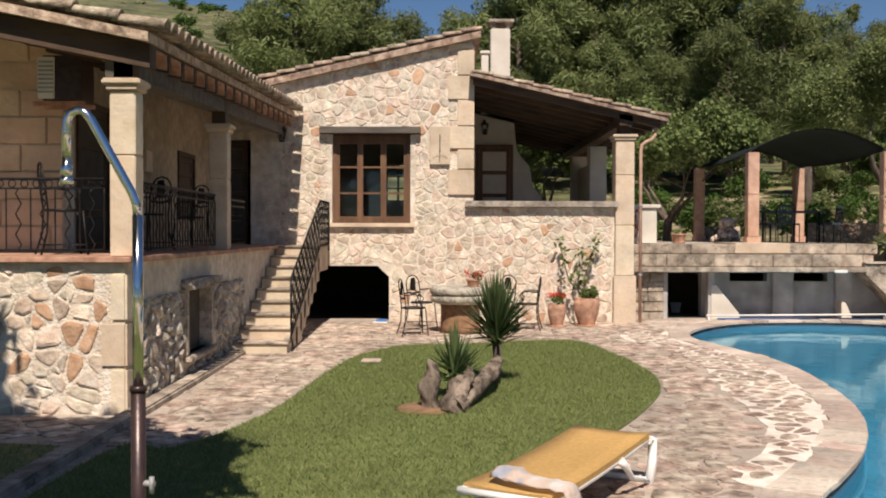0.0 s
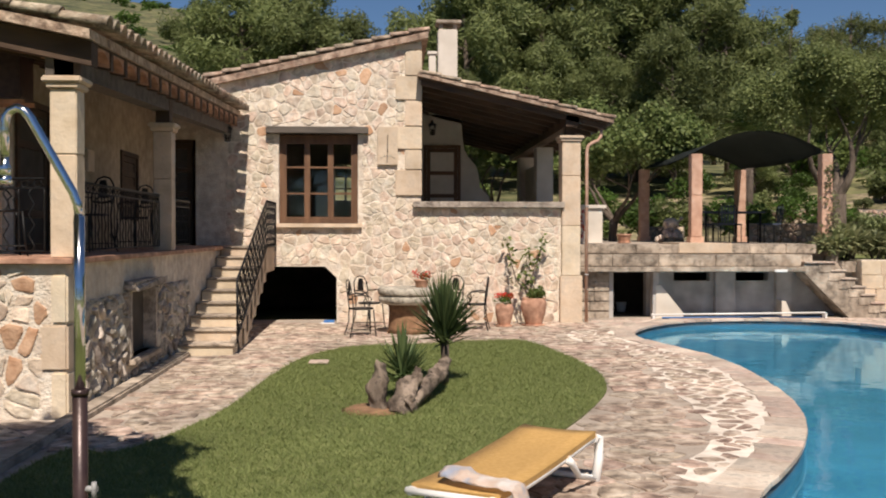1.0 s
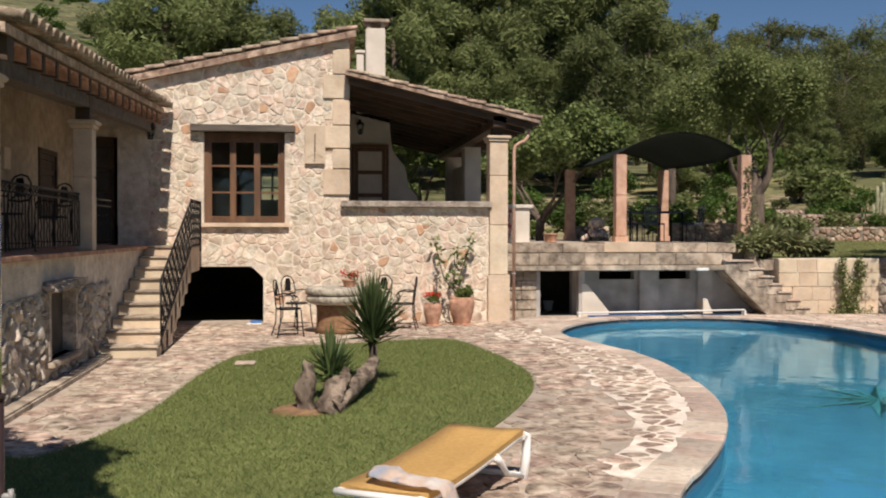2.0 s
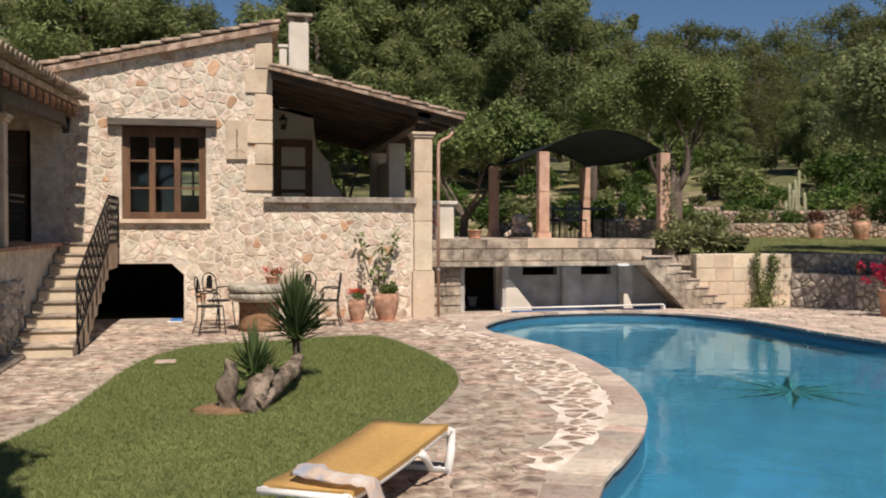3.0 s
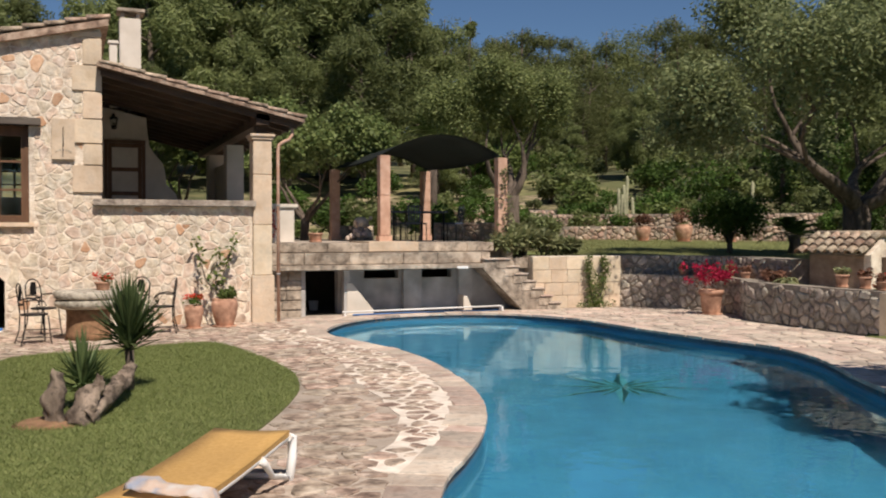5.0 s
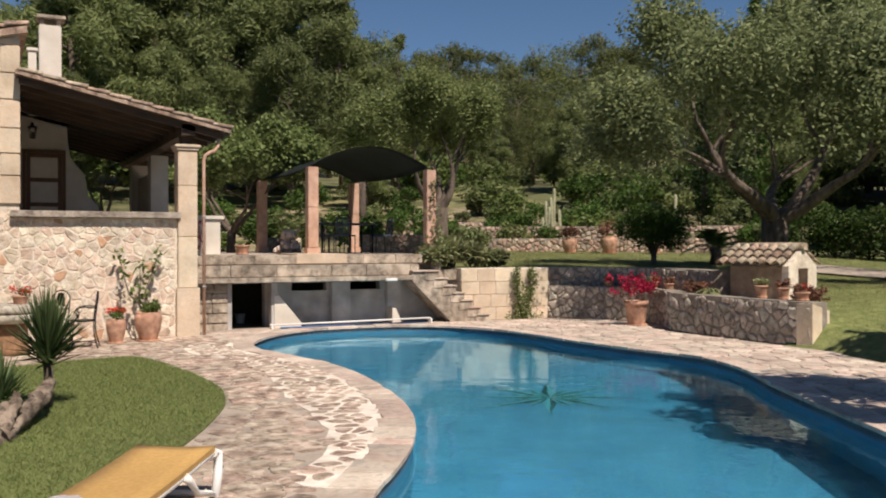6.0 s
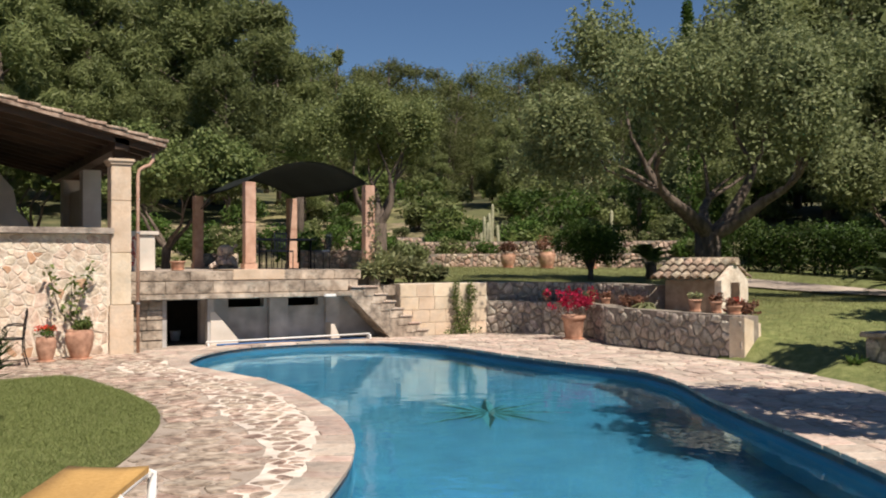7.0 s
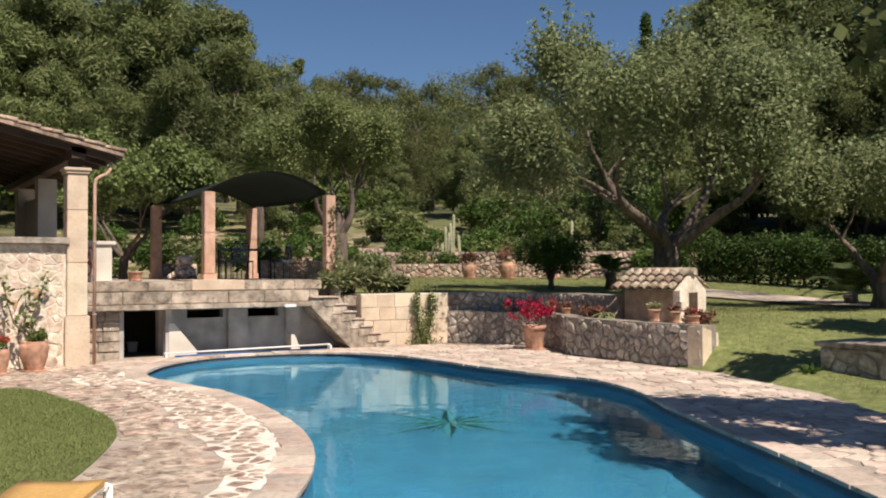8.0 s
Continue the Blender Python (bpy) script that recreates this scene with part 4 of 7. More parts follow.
# garden stairs
gstair = thing("garden_stairs", (9.6, 18.9, 0), "narrow weathered stone steps up to the terrace", "stairs")
bm = bmesh.new()
plate(bm, [(9.22, -0.02), (10.06, -0.02), (8.70, 1.09), (8.26, 1.09), (8.26, 0.92)], wall_frame((0, 18.78, 0), (1, 0, 0)), -0.56, 0)
bmesh.ops.recalc_face_normals(bm, faces=bm.faces[:])
part("flight", bm, M_CONCRETE, gstair, "sloping stone flight", world=True)
for k in range(7):
    x = 10.12 - k * 0.205
    bm = bmesh.new()
    box(bm, x - 0.34, 18.765, max(-0.02, 0.163 * k - 0.06), x, 19.36, 0.163 * (k + 1) - 0.035, 0.008)
    part("step", bm, M_CONCRETE, gstair, world=True)
    bm = bmesh.new()
    box(bm, x - 0.30 if k < 6 else 8.26, 18.735, 0.163 * (k + 1) - 0.035, x + 0.025, 19.36, 0.163 * (k + 1), 0.010)
    part("tread", bm, M_COPING, gstair, world=True)


# ---- retaining walls ----
def path_wall(name, pts, z0, z1, thick, material, label, stone_material, size, joint, proud, seed, cap=None):
    """An upright wall along a line of points; its outer side lies to the right of the way along it."""
    mid = Vector(pts[len(pts) // 2])
    w = thing(name, (mid.x, mid.y, 0), label, "wall", kind="structure")
    bm = bmesh.new()
    for (x0, y0), (x1, y1) in zip(pts, pts[1:]):
        L = math.hypot(x1 - x0, y1 - y0)
        fm = wall_frame((x0, y0, 0), (x1 - x0, y1 - y0, 0))
        plate(bm, [(-0.01, z0), (L + 0.01, z0), (L + 0.01, z1), (-0.01, z1)], fm, -thick, 0)
    bmesh.ops.recalc_face_normals(bm, faces=bm.faces[:])
    part("core", bm, material, w, world=True)
    for i, ((x0, y0), (x1, y1)) in enumerate(zip(pts, pts[1:])):
        L = math.hypot(x1 - x0, y1 - y0)
        fm = wall_frame((x0, y0, 0), (x1 - x0, y1 - y0, 0))
        if size:
            stones(w, [(-0.1, z0), (L + 0.1, z0), (L + 0.1, z1), (-0.1, z1)], fm, size, joint, proud, stone_material, seed + i, stretch=1.15,
                   bounds=(0, max(z0, 0.0), L, z1), limit=120)
    return w


# ---- plants ----
def leaf_cloud(bm, centre, radius, count, size, rng, flat=1.0, long=1.0):
    """Small leaves scattered in a clump."""
    c = Vector(centre)
    for _ in range(count):
        d = Vector((rng.gauss(0, 1), rng.gauss(0, 1), rng.gauss(0, 1)))
        d = d.normalized() * radius * (0.45 + 0.55 * rng.random()) if d.length > 0 else d
        d.z *= flat
        p = c + d
        a = Vector((rng.uniform(-1, 1), rng.uniform(-1, 1), rng.uniform(-0.6, 0.9))).normalized()
        b = a.orthogonal().normalized()
        b = (Matrix.Rotation(rng.uniform(0, 6.28), 3, a) @ b) * size * rng.uniform(0.6, 1.3)
        a = a * size * long * rng.uniform(0.7, 1.4)
        q = [p - a * 0.5, p + b * 0.35, p + a * 0.5, p - b * 0.35]
        bm.faces.new([bm.verts.new(v) for v in q])


def limb(bm, p0, d, length, r, rng, depth, tips, bend=0.35, split=2):
    pts, rad, p, v = [Vector(p0)], [r], Vector(p0), Vector(d).normalized()
    for k in range(4):
        v = (v + Vector((rng.uniform(-bend, bend), rng.uniform(-bend, bend), rng.uniform(-bend * 0.3, bend * 0.6)))).normalized()
        p = p + v * length / 4
        pts.append(p.copy())
        rad.append(r * (1 - 0.14 * (k + 1)))
        if depth <= 1:
            tips.append(p.copy())
    tube(bm, pts, rad, 7 if depth > 1 else 5, cap=False)
    if depth > 0:
        for _ in range(split + (rng.random() < 0.5)):
            w = (v + Vector((rng.uniform(-1, 1), rng.uniform(-1, 1), rng.uniform(-0.25, 0.6))) * 0.85).normalized()
            limb(bm, p, w, length * rng.uniform(0.6, 0.8), rad[-1] * 0.72, rng, depth - 1, tips, bend, split)
    else:
        tips.append(p.copy())


def scatter_leaves(name, centres, radii, per, length, width, seed, flat=0.85, facing=0.9, lift=0.25, four=False):
    """Small leaves lying round many clump centres, each turned mostly outwards from its clump."""
    r = np.random.default_rng(seed)
    c, k = np.repeat(np.array(centres, float), per, 0), np.repeat(np.array(radii, float), per)
    n = len(c)
    d = r.normal(size=(n, 3))
    d /= np.linalg.norm(d, axis=1)[:, None]
    p = c + d * (k * (0.35 + 0.65 * r.random(n) ** 0.6))[:, None] * np.array((1, 1, flat))
    nrm = d * facing + r.normal(size=(n, 3)) * 0.5 + np.array((0, 0, lift))
    nrm /= np.linalg.norm(nrm, axis=1)[:, None]
    a = np.cross(nrm, r.normal(size=(n, 3)))
    a /= np.linalg.norm(a, axis=1)[:, None]
    b = np.cross(nrm, a) * (width * r.uniform(0.7, 1.3, n))[:, None]
    a = a * (length * r.uniform(0.6, 1.3, n))[:, None]
    corners = (p - a * 0.5, p + b * 0.5, p + a * 0.5, p - b * 0.5) if four else (p - a * 0.5 - b * 0.5, p - a * 0.5 + b * 0.5, p + a * 0.5)
    m = len(corners)
    v = np.stack(corners, 1).reshape(-1, 3)
    me = bpy.data.meshes.new(name)
    me.from_pydata(v.tolist(), [], np.arange(n * m).reshape(-1, m).tolist())
    return me


def part_mesh(name, me, material, parent):
    me.materials.append(material)
    ob = new(name, me)
    ob.parent = parent
    return ob


def pine(name, at, height, spread, seed, label, leaf=None, lobes=17, clumps=10, per=98, needle=0.036, bare=0.12):
    """A trunk with limbs that carry rounded, billowing masses of needles."""
    rng = random.Random(seed)
    t = thing(name, at, label, "tree", group="pines on the hillside")
    bm = bmesh.new()
    lean = Vector((rng.uniform(-0.08, 0.08), rng.uniform(-0.08, 0.08)))
    tube(bm, [(lean.x * height * f ** 2, lean.y * height * f ** 2, height * f) for f in (-0.03, 0.2, 0.5, 0.75, 0.95)], [0.018 * height * s for s in (1.1, 0.9, 0.65, 0.4, 0.12)], 8)
    centres, radii = [], []
    for k in range(lobes):
        f = bare + (0.90 - bare) * ((k + rng.random()) / lobes)
        a = 2.4 * k + rng.uniform(-0.5, 0.5)
        prof = spread * max(0.12, 1 - ((f - 0.48) / 0.56) ** 2) ** 0.6
        rr = prof * rng.uniform(0.3, 0.7) if f < 0.82 else prof * 0.2
        axis = Vector((lean.x * height * f * f, lean.y * height * f * f, height * f * 0.93))
        hub = axis + Vector((rr * math.cos(a), rr * math.sin(a), height * 0.05))
        tube(bm, [axis - Vector((0, 0, height * 0.03)), hub], [0.0065 * height, 0.002 * height], 5, cap=False)
        size = spread * rng.uniform(0.30, 0.46)
        for _ in range(clumps):
            d = Vector((rng.gauss(0, 1), rng.gauss(0, 1), rng.gauss(0.35, 0.8))).normalized()
            centres.append(tuple(hub + Vector((d.x, d.y, d.z * 0.72)) * size * rng.uniform(0.3, 1.05)))
            radii.append(size * rng.uniform(0.38, 0.72))
    part("trunk", bm, M_BARK, t)
    part_mesh("crown", scatter_leaves("crown", centres, radii, per, height * needle, height * needle * 0.22, seed), leaf or L_PINE, t)
    return t


def broadleaf(name, at, trunk_h, length, r, seed, leaf, label, depth=3, per=26, size=0.09, first=3, clump=0.35, group="", lean=0.9, long=1.5, sprigs=0, skirt=0):
    rng = random.Random(seed)
    t = thing(name, at, label, "tree", group=group)
    bm, tips, extra = bmesh.new(), [], []
    tube(bm, [(0, 0, -0.15), (rng.uniform(-.05, .05), rng.uniform(-.05, .05), trunk_h * 0.5), (0, 0, trunk_h)], [r * 1.35, r * 1.0, r * 1.05], 10)
    for k in range(first):
        a = 6.283 * k / first + rng.uniform(-0.4, 0.4)
        limb(bm, (0, 0, trunk_h - 0.1), (math.cos(a) * lean, math.sin(a) * lean, 1.0), length, r * 0.62, rng, depth, tips)
    reach = max(math.hypot(p.x, p.y) for p in tips)
    for k in range(skirt):
        a, q = rng.uniform(0, 6.283), reach * rng.uniform(0.68, 1.0)
        tips.append(Vector((q * math.cos(a), q * math.sin(a), trunk_h + length * rng.uniform(0.4, 0.95))))
    tops = sorted(tips, key=lambda p: -p.z)[:sprigs * 3:3]
    for p in tops:
        q = p + Vector((rng.uniform(-.25, .25), rng.uniform(-.25, .25), rng.uniform(0.5, 1.2)))
        tube(bm, [p, q], [0.012, 0.004], 4, cap=False)
        extra += [p.lerp(q, f) for f in (0.3, 0.55, 0.8, 1.0)]
    part("trunk", bm, M_BARK, t)
    centres = [tuple(p) for p in tips]
    radii = [clump * rng.uniform(0.6, 1.25) for p in tips]
    part_mesh("crown", scatter_leaves("crown", centres, radii, per, size * long, size, seed, 0.8, 0.55, 0.3, True), leaf, t)
    if extra:
        part_mesh("shoot_foliage", scatter_leaves("shoot_foliage", [tuple(p) for p in extra], [0.17] * len(extra), 11, size * long * 1.2, size * 1.2, seed + 1, 0.8, 0.5, 0.3, True), leaf, t)
    return t


def shrub(name, at, w, h, seed, leaf, label, count=900, size=0.06, group="", category="shrub", long=1.5):
    rng = random.Random(seed)
    t = thing(name, at, label, category, group=group)
    bm, crown = bmesh.new(), bmesh.new()
    for k in range(5):
        a = rng.uniform(0, 6.28)
        tube(bm, [(0, 0, -0.05), (math.cos(a) * w * 0.2, math.sin(a) * w * 0.2, h * 0.6)], [0.02 + 0.01 * h, 0.006], 5)
    for k in range(16):
        a, f = rng.uniform(0, 6.28), rng.random() ** 0.5
        leaf_cloud(crown, (math.cos(a) * w * 0.38 * f, math.sin(a) * w * 0.38 * f, h * rng.uniform(0.3, 0.75)), min(w, h) * 0.26, count // 16, size, rng, 0.9, long)
    part("woody_base", bm, M_BARK, t)
    part("foliage", crown, leaf, t)
    return t


def on(x, y):
    return (x, y, terrain(x, y))


def at_az(az, d):
    return on(d * math.sin(radians(az)), d * math.cos(radians(az)))


# pine wood on the slope
P1 = pine("pine_tree", on(4, 48), 12, 3.7, 1, "tall green Aleppo pine with a dense crown")
P2 = pine("pine_tree", on(12, 54), 13, 3.5, 2, "tall green Aleppo pine with an open crown", lobes=15)
P3 = pine("pine_tree", on(-7, 60), 12, 4.3, 3, "broad green Aleppo pine on the slope", lobes=19)
P4 = pine("pine_tree", on(20, 92), 11, 4.2, 4, "distant green pine on the wooded slope", L_PINEFAR, lobes=12, clumps=9, per=68, needle=0.034)
P5 = pine("pine_tree", on(30, 88), 12, 4.0, 5, "distant green pine high on the slope", L_PINEFAR, lobes=12, clumps=9, per=68, needle=0.032)
SKYLINE = ((-11.5, 12.6), (-10, 14.6), (-6, 15.2), (-3.4, 13.6), (-2.7, 11.6), (-1.8, 13.4), (4, 13.6), (6, 15.6), (10, 17), (16, 16.6), (19.6, 16.0), (21.2, 12.8), (22.4, 11.5), (25, 12.2),
           (29, 11.8), (34, 12.3), (38, 12.6), (44, 12.8), (46.5, 16.2), (52, 17.5), (64, 17))
rng = random.Random(77)
placed = []


def crest(az):
    """How high the wood stands over the horizon, in degrees, by compass bearing."""
    return float(np.interp(az, [p[0] for p in SKYLINE], [p[1] for p in SKYLINE]))


def plant_pine(az, d, rise, kinds):
    x, y = d * math.sin(radians(az)), d * math.cos(radians(az))
    if any((x - a) ** 2 + (y - b) ** 2 < 6 for a, b in placed):
        return
    placed.append((x, y))
    kind = rng.choice(kinds)
    tall = d * math.tan(radians(rise)) + 1.7 - terrain(x, y)
    if tall < 3:
        return
    s = tall / (13 if kind is P2 else 11 if kind is P4 else 12)
    wide = min(s, 0.55 + 0.45 * s) if s > 1 else s
    c = copy_thing(kind, Matrix())
    c.matrix_basis = pose(*on(x, y), 0, 0, rng.uniform(0, 360)) @ Matrix.Diagonal((wide, wide, s, 1))


for az0, az1, gap, d0, d1, kinds in ((-10.6, 4, 1.7, 54, 62, (P1, P2, P3)), (4, 20, 1.8, 50, 60, (P1, P2, P3)), (21.3, 45, 1.5, 84, 104, (P4, P5)), (45.8, 63, 1.9, 46, 56, (P1, P2, P3))):
    az = az0
    while az < az1:
        plant_pine(az, rng.uniform(d0, d1), crest(az) * rng.uniform(0.95, 1.03), kinds)
        az += gap * rng.uniform(0.75, 1.2)
for az0, az1, n, d0, d1, low, high, kinds in ((-9, 20, 20, 62, 84, 0.75, 0.96, (P4, P5)), (3, 22, 12, 45, 52, 0.45, 0.8, (P1, P2, P3)), (20, 44, 30, 62, 84, 0.62, 0.92, (P4, P5)),
                                               (20, 36, 9, 50, 60, 0.5, 0.78, (P1, P2, P3)), (44, 63, 14, 40, 48, 0.4, 0.8, (P1, P3)), (20, 62, 30, 100, 130, 0.8, 0.98, (P4, P5))):
    for k in range(n):
        az = rng.uniform(az0, az1)
        plant_pine(az, rng.uniform(d0, d1), crest(az) * rng.uniform(low, high), kinds)
umbrella = pine("umbrella_pine", on(47.9, 113.0), 16.5, 1.25, 9, "slim umbrella pine standing above the ridge", lobes=6, clumps=8, per=50, bare=0.82)

# the big old carob tree by the well
carob = broadleaf("carob_tree", on(16.8, 17.0), 1.5, 2.25, 0.31, 12, L_OLIVE, "big old spreading tree with grey-green leaves and twisted trunk", depth=3, per=125, size=0.058, first=5, clump=0.72, lean=1.7, long=2.2, sprigs=26, skirt=34)
# ---- retaining walls on the garden side ----
ashlar = thing("wall_ashlar", (10.8, 19.1, 0), "retaining wall of large sandstone blocks", "wall", kind="structure")
fm = wall_frame((9.9, 19.1, 0), (1.85, -0.15, 0))
bm = bmesh.new()
plate(bm, [(-0.3, -0.2), (1.86, -0.2), (1.86, 1.16), (-0.3, 1.16)], fm, -0.6, 0)
bmesh.ops.recalc_face_normals(bm, faces=bm.faces[:])
part("core", bm, M_MORTAR, ashlar, world=True)
rng = random.Random(8)
for r in range(4):
    u = -0.3 - (r % 2) * 0.2
    while u < 1.84:
        w = rng.uniform(0.38, 0.62)
        a, b = max(u, -0.3), min(u + w, 1.85)
        if b - a > 0.05:
            bm = bmesh.new()
            plate(bm, [(a + 0.006, 0.288 * r + 0.006), (b - 0.006, 0.288 * r + 0.006), (b - 0.006, 0.288 * r + 0.282), (a + 0.006, 0.288 * r + 0.282)], fm, 0, rng.uniform(0.012, 0.03))
            bmesh.ops.recalc_face_normals(bm, faces=bm.faces[:])
            part("block", bm, M_ASHLAR, ashlar, world=True)
        u += w
path_wall("wall_planter", RETAIN[1:], -0.1, 0.74, 0.35, M_DARKMORTAR, "curved planter wall of grey rubble stone", M_GREYSTONE, 0.165, 0.010, 0.03, 40)
path_wall("wall_rear", [(11.75, 19.35), (12.9, 18.5), (13.35, 17.2), (13.3, 15.9), (13.0, 14.8)], -0.1, 1.17, 0.4, M_DARKMORTAR, "rear rubble wall behind the planter", M_GREYSTONE, 0.18, 0.010, 0.03, 60)
bm = bmesh.new()
plate(bm, [(-0.01, -0.1), (0.45, -0.1), (0.45, 0.60), (-0.01, 0.72)], wall_frame((12.14, 11.46, 0), (1, 0.15, 0)), -0.3, 0)
bmesh.ops.recalc_face_normals(bm, faces=bm.faces[:])
solo("wall_end", bm, M_ASHLAR, "plastered end of the planter wall", "wall", kind="structure")
bm = bmesh.new()
prism(bm, [(x + 0.2, y) for x, y in RETAIN[1:]] + [(12.6, 11.9), (13.2, 13.2), (13.6, 14.8), (13.6, 16), (13.6, 17.4), (13.1, 18.7), (11.9, 19.3)], -0.1, 0.66)
solo("planter_soil", bm, M_SOIL, "dry soil bed behind the planter wall", "soil", kind="structure")

# ---- rubble on the house walls ----
quoin_bits = [(0.27, 2.3), (0.57, 2.3), (0.57, 5.2), (0.27, 5.2)]
hole = lambda h, g=0.05: [(h[0] - g, h[1] - g), (h[2] + g, h[1] - g), (h[2] + g, h[3] + g), (h[0] - g, h[3] + g)]
stones(front_wall, [(-3.1, -0.1), (0.6, -0.1), (0.6, 5.36), (-3.1, 4.50)], pose(*(-house.matrix_basis.translation)) @ FAC, 0.165, 0.005, 0.009, M_STONE, 11, mix=0.45,
       holes=[hole((-2.12, 1.86, -0.60, 3.66)), hole((-2.75, -0.3, -1.02, 1.07), 0.02), quoin_bits, [(-0.26, 2.97), (0.14, 2.97), (0.14, 3.71), (-0.26, 3.71)]],
       stretch=1.55, special=M_STONE_RED, special_share=0.05, bounds=(-3.1, 0.0, 0.56, 5.3), near=(-0.5, 2.5), tilt=0.9, chamfer=0.14)
parapet = thing("parapet_wall", (1.9, 18.2, 0), "rubble parapet wall below the porch", "wall", kind="structure")
bm = bmesh.new()
box(bm, 0.575, 18.197, -0.2, 3.22, 18.3, 2.178)
part("core", bm, M_MORTAR, parapet, world=True)
stones(parapet, [(0.5, 0), (3.25, 0), (3.25, 2.18), (0.5, 2.18)], wall_frame((0, 18.197, 0), (1, 0, 0)), 0.165, 0.005, 0.009, M_STONE, 12, stretch=1.55, mix=0.45,
       special=M_STONE_RED, special_share=0.04, bounds=(0.5, 0.0, 3.2, 2.17), tilt=0.9, chamfer=0.14)
mb = pose(*(-wing.matrix_basis.translation))
stones(wing_wall, [(-5.5, 0), (-2.95, 0), (-2.95, 1.41), (-5.5, 1.41)], mb @ FRONT, 0.17, 0.010, 0.012, M_STONE, 13, mix=0.5, holes=[[(-4.62, -0.3), (-4.16, -0.3), (-4.16, 0.52), (-4.62, 0.52)], [(-3.1, 0), (-2.9, 0), (-2.9, 1.4), (-3.1, 1.4)]],
       stretch=1.25, special=M_STONE_RED, special_share=0.10, bounds=(-5.5, 0, -3.09, 1.40), tilt=1.0, chamfer=0.25)
stones(wing_wall, [(0.5, 0), (8.0, 0), (8.0, 1.32), (0.5, 1.32)], mb @ SIDE, 0.19, 0.012, 0.035, M_GREYSTONE, 14, mix=0.4, holes=[[(2.0, 0.2), (3.25, 0.2), (3.25, 1.15), (2.0, 1.15)]],
       stretch=1.1, bounds=(0.45, 0, 5.2, 1.05), tilt=0.7)
z = 0.0
for k, h in enumerate((0.44, 0.43, 0.46)):
    bm = bmesh.new()
    box(bm, -3.18 if k % 2 else -3.08, 8.878, z, WX + 0.022, 9.10 if k % 2 else 9.22, z + h - 0.008, 0.02)
    part("quoin", bm, M_ASHLAR, wing, world=True)
    z += h
# basement window of the wing
bw = thing("window_2", (WX, 11.5, 0.25), "small basement window with a rough stone lintel", "window", kind="structure")
bm = bmesh.new()
box(bm, -0.30, -0.72, 0.80, 0.16, 0.72, 0.92, 0.03)
for v in bm.verts:
    v.co += Vector((0, 0, noise.noise(v.co * 9) * 0.09))
part("lintel", bm, M_GREYSTONE, bw, "rough hewn stone lintel")
bm = bmesh.new()
box(bm, -0.3, -0.62, -0.04, 0.10, 0.66, 0.03, 0.015)
part("window_sill", bm, M_CONCRETE, bw)
bm = bmesh.new()
for y in (-0.62, 0.52):
    box(bm, -0.3, y, 0.03, 0.05, y + 0.11, 0.80, 0.02)
part("window_frame", bm, M_GREYSTONE, bw)
# dark sheet set inside the frame to imitate the unlit opening
bm = bmesh.new()
box(bm, -0.15, -0.55, 0.02, -0.10, 0.56, 0.80)
part("pane", bm, M_DARK, bw, "dark sheet standing in for the shade of the opening")
# doors of the wing and the porch
def plank_door(name, at, w, h, rz, label, glazed, material):
    d = thing(name, at, label, "door", kind="structure", rz=rz)
    bm = bmesh.new()
    box(bm, -w / 2 - 0.07, -0.05, 0, -w / 2, 0.05, h + 0.07)
    box(bm, w / 2, -0.05, 0, w / 2 + 0.07, 0.05, h + 0.07)
    box(bm, -w / 2, -0.05, h, w / 2, 0.05, h + 0.07)
    part("frame", bm, material, d)
    bm = bmesh.new()
    box(bm, -w / 2 + 0.005, -0.02, 0.01, -w / 2 + 0.09, 0.02, h - 0.005)
    box(bm, w / 2 - 0.09, -0.02, 0.01, w / 2 - 0.005, 0.02, h - 0.005)
    for k in range(5):
        z = 0.01 + (h - 0.1) * k / 4
        box(bm, -w / 2 + 0.09, -0.019, z, w / 2 - 0.09, 0.019, z + 0.085)
    leaf = part("leaf", bm, material, d)
    for k in range(4):
        z0, z1 = 0.10 + (h - 0.1) * k / 4, (h - 0.1) * (k + 1) / 4
        bm = bmesh.new()
        box(bm, -w / 2 + 0.09, -0.008, z0, w / 2 - 0.09, 0.008, z1)
        part("pane", bm, glazed, leaf)
    return d


plank_door("door_1", (1.18, 22.17, 1.46), 0.72, 2.2, 0, "brown wooden glazed door in the porch", M_PLASTER, M_WOOD)
# panes of door_2 and door_3 take the dark interior-shade colour
plank_door("door_2", (-4.22, 11.55, FLOOR_Z), 0.95, 1.70, 90, "dark wooden veranda door", M_DARK, M_DARKWOOD)
plank_door("door_3", (-3.90, 18.25, FLOOR_Z), 0.38, 1.9, 0, "dark wooden door at the veranda's end", M_DARK, M_DARKWOOD)
plank_door("window_3", (-4.22, 15.7, 1.9), 0.86, 1.02, 90, "dark shuttered veranda window", M_DARKWOOD, M_DARKWOOD)
bm = bmesh.new()
box(bm, -4.2, 13.45, 2.55, -4.15, 13.75, 2.85, 0.01)
solo("meter_box", bm, M_ASHLAR, "small sandstone-coloured box on the veranda wall", "box", at=(-4.2, 13.6, 2.55))

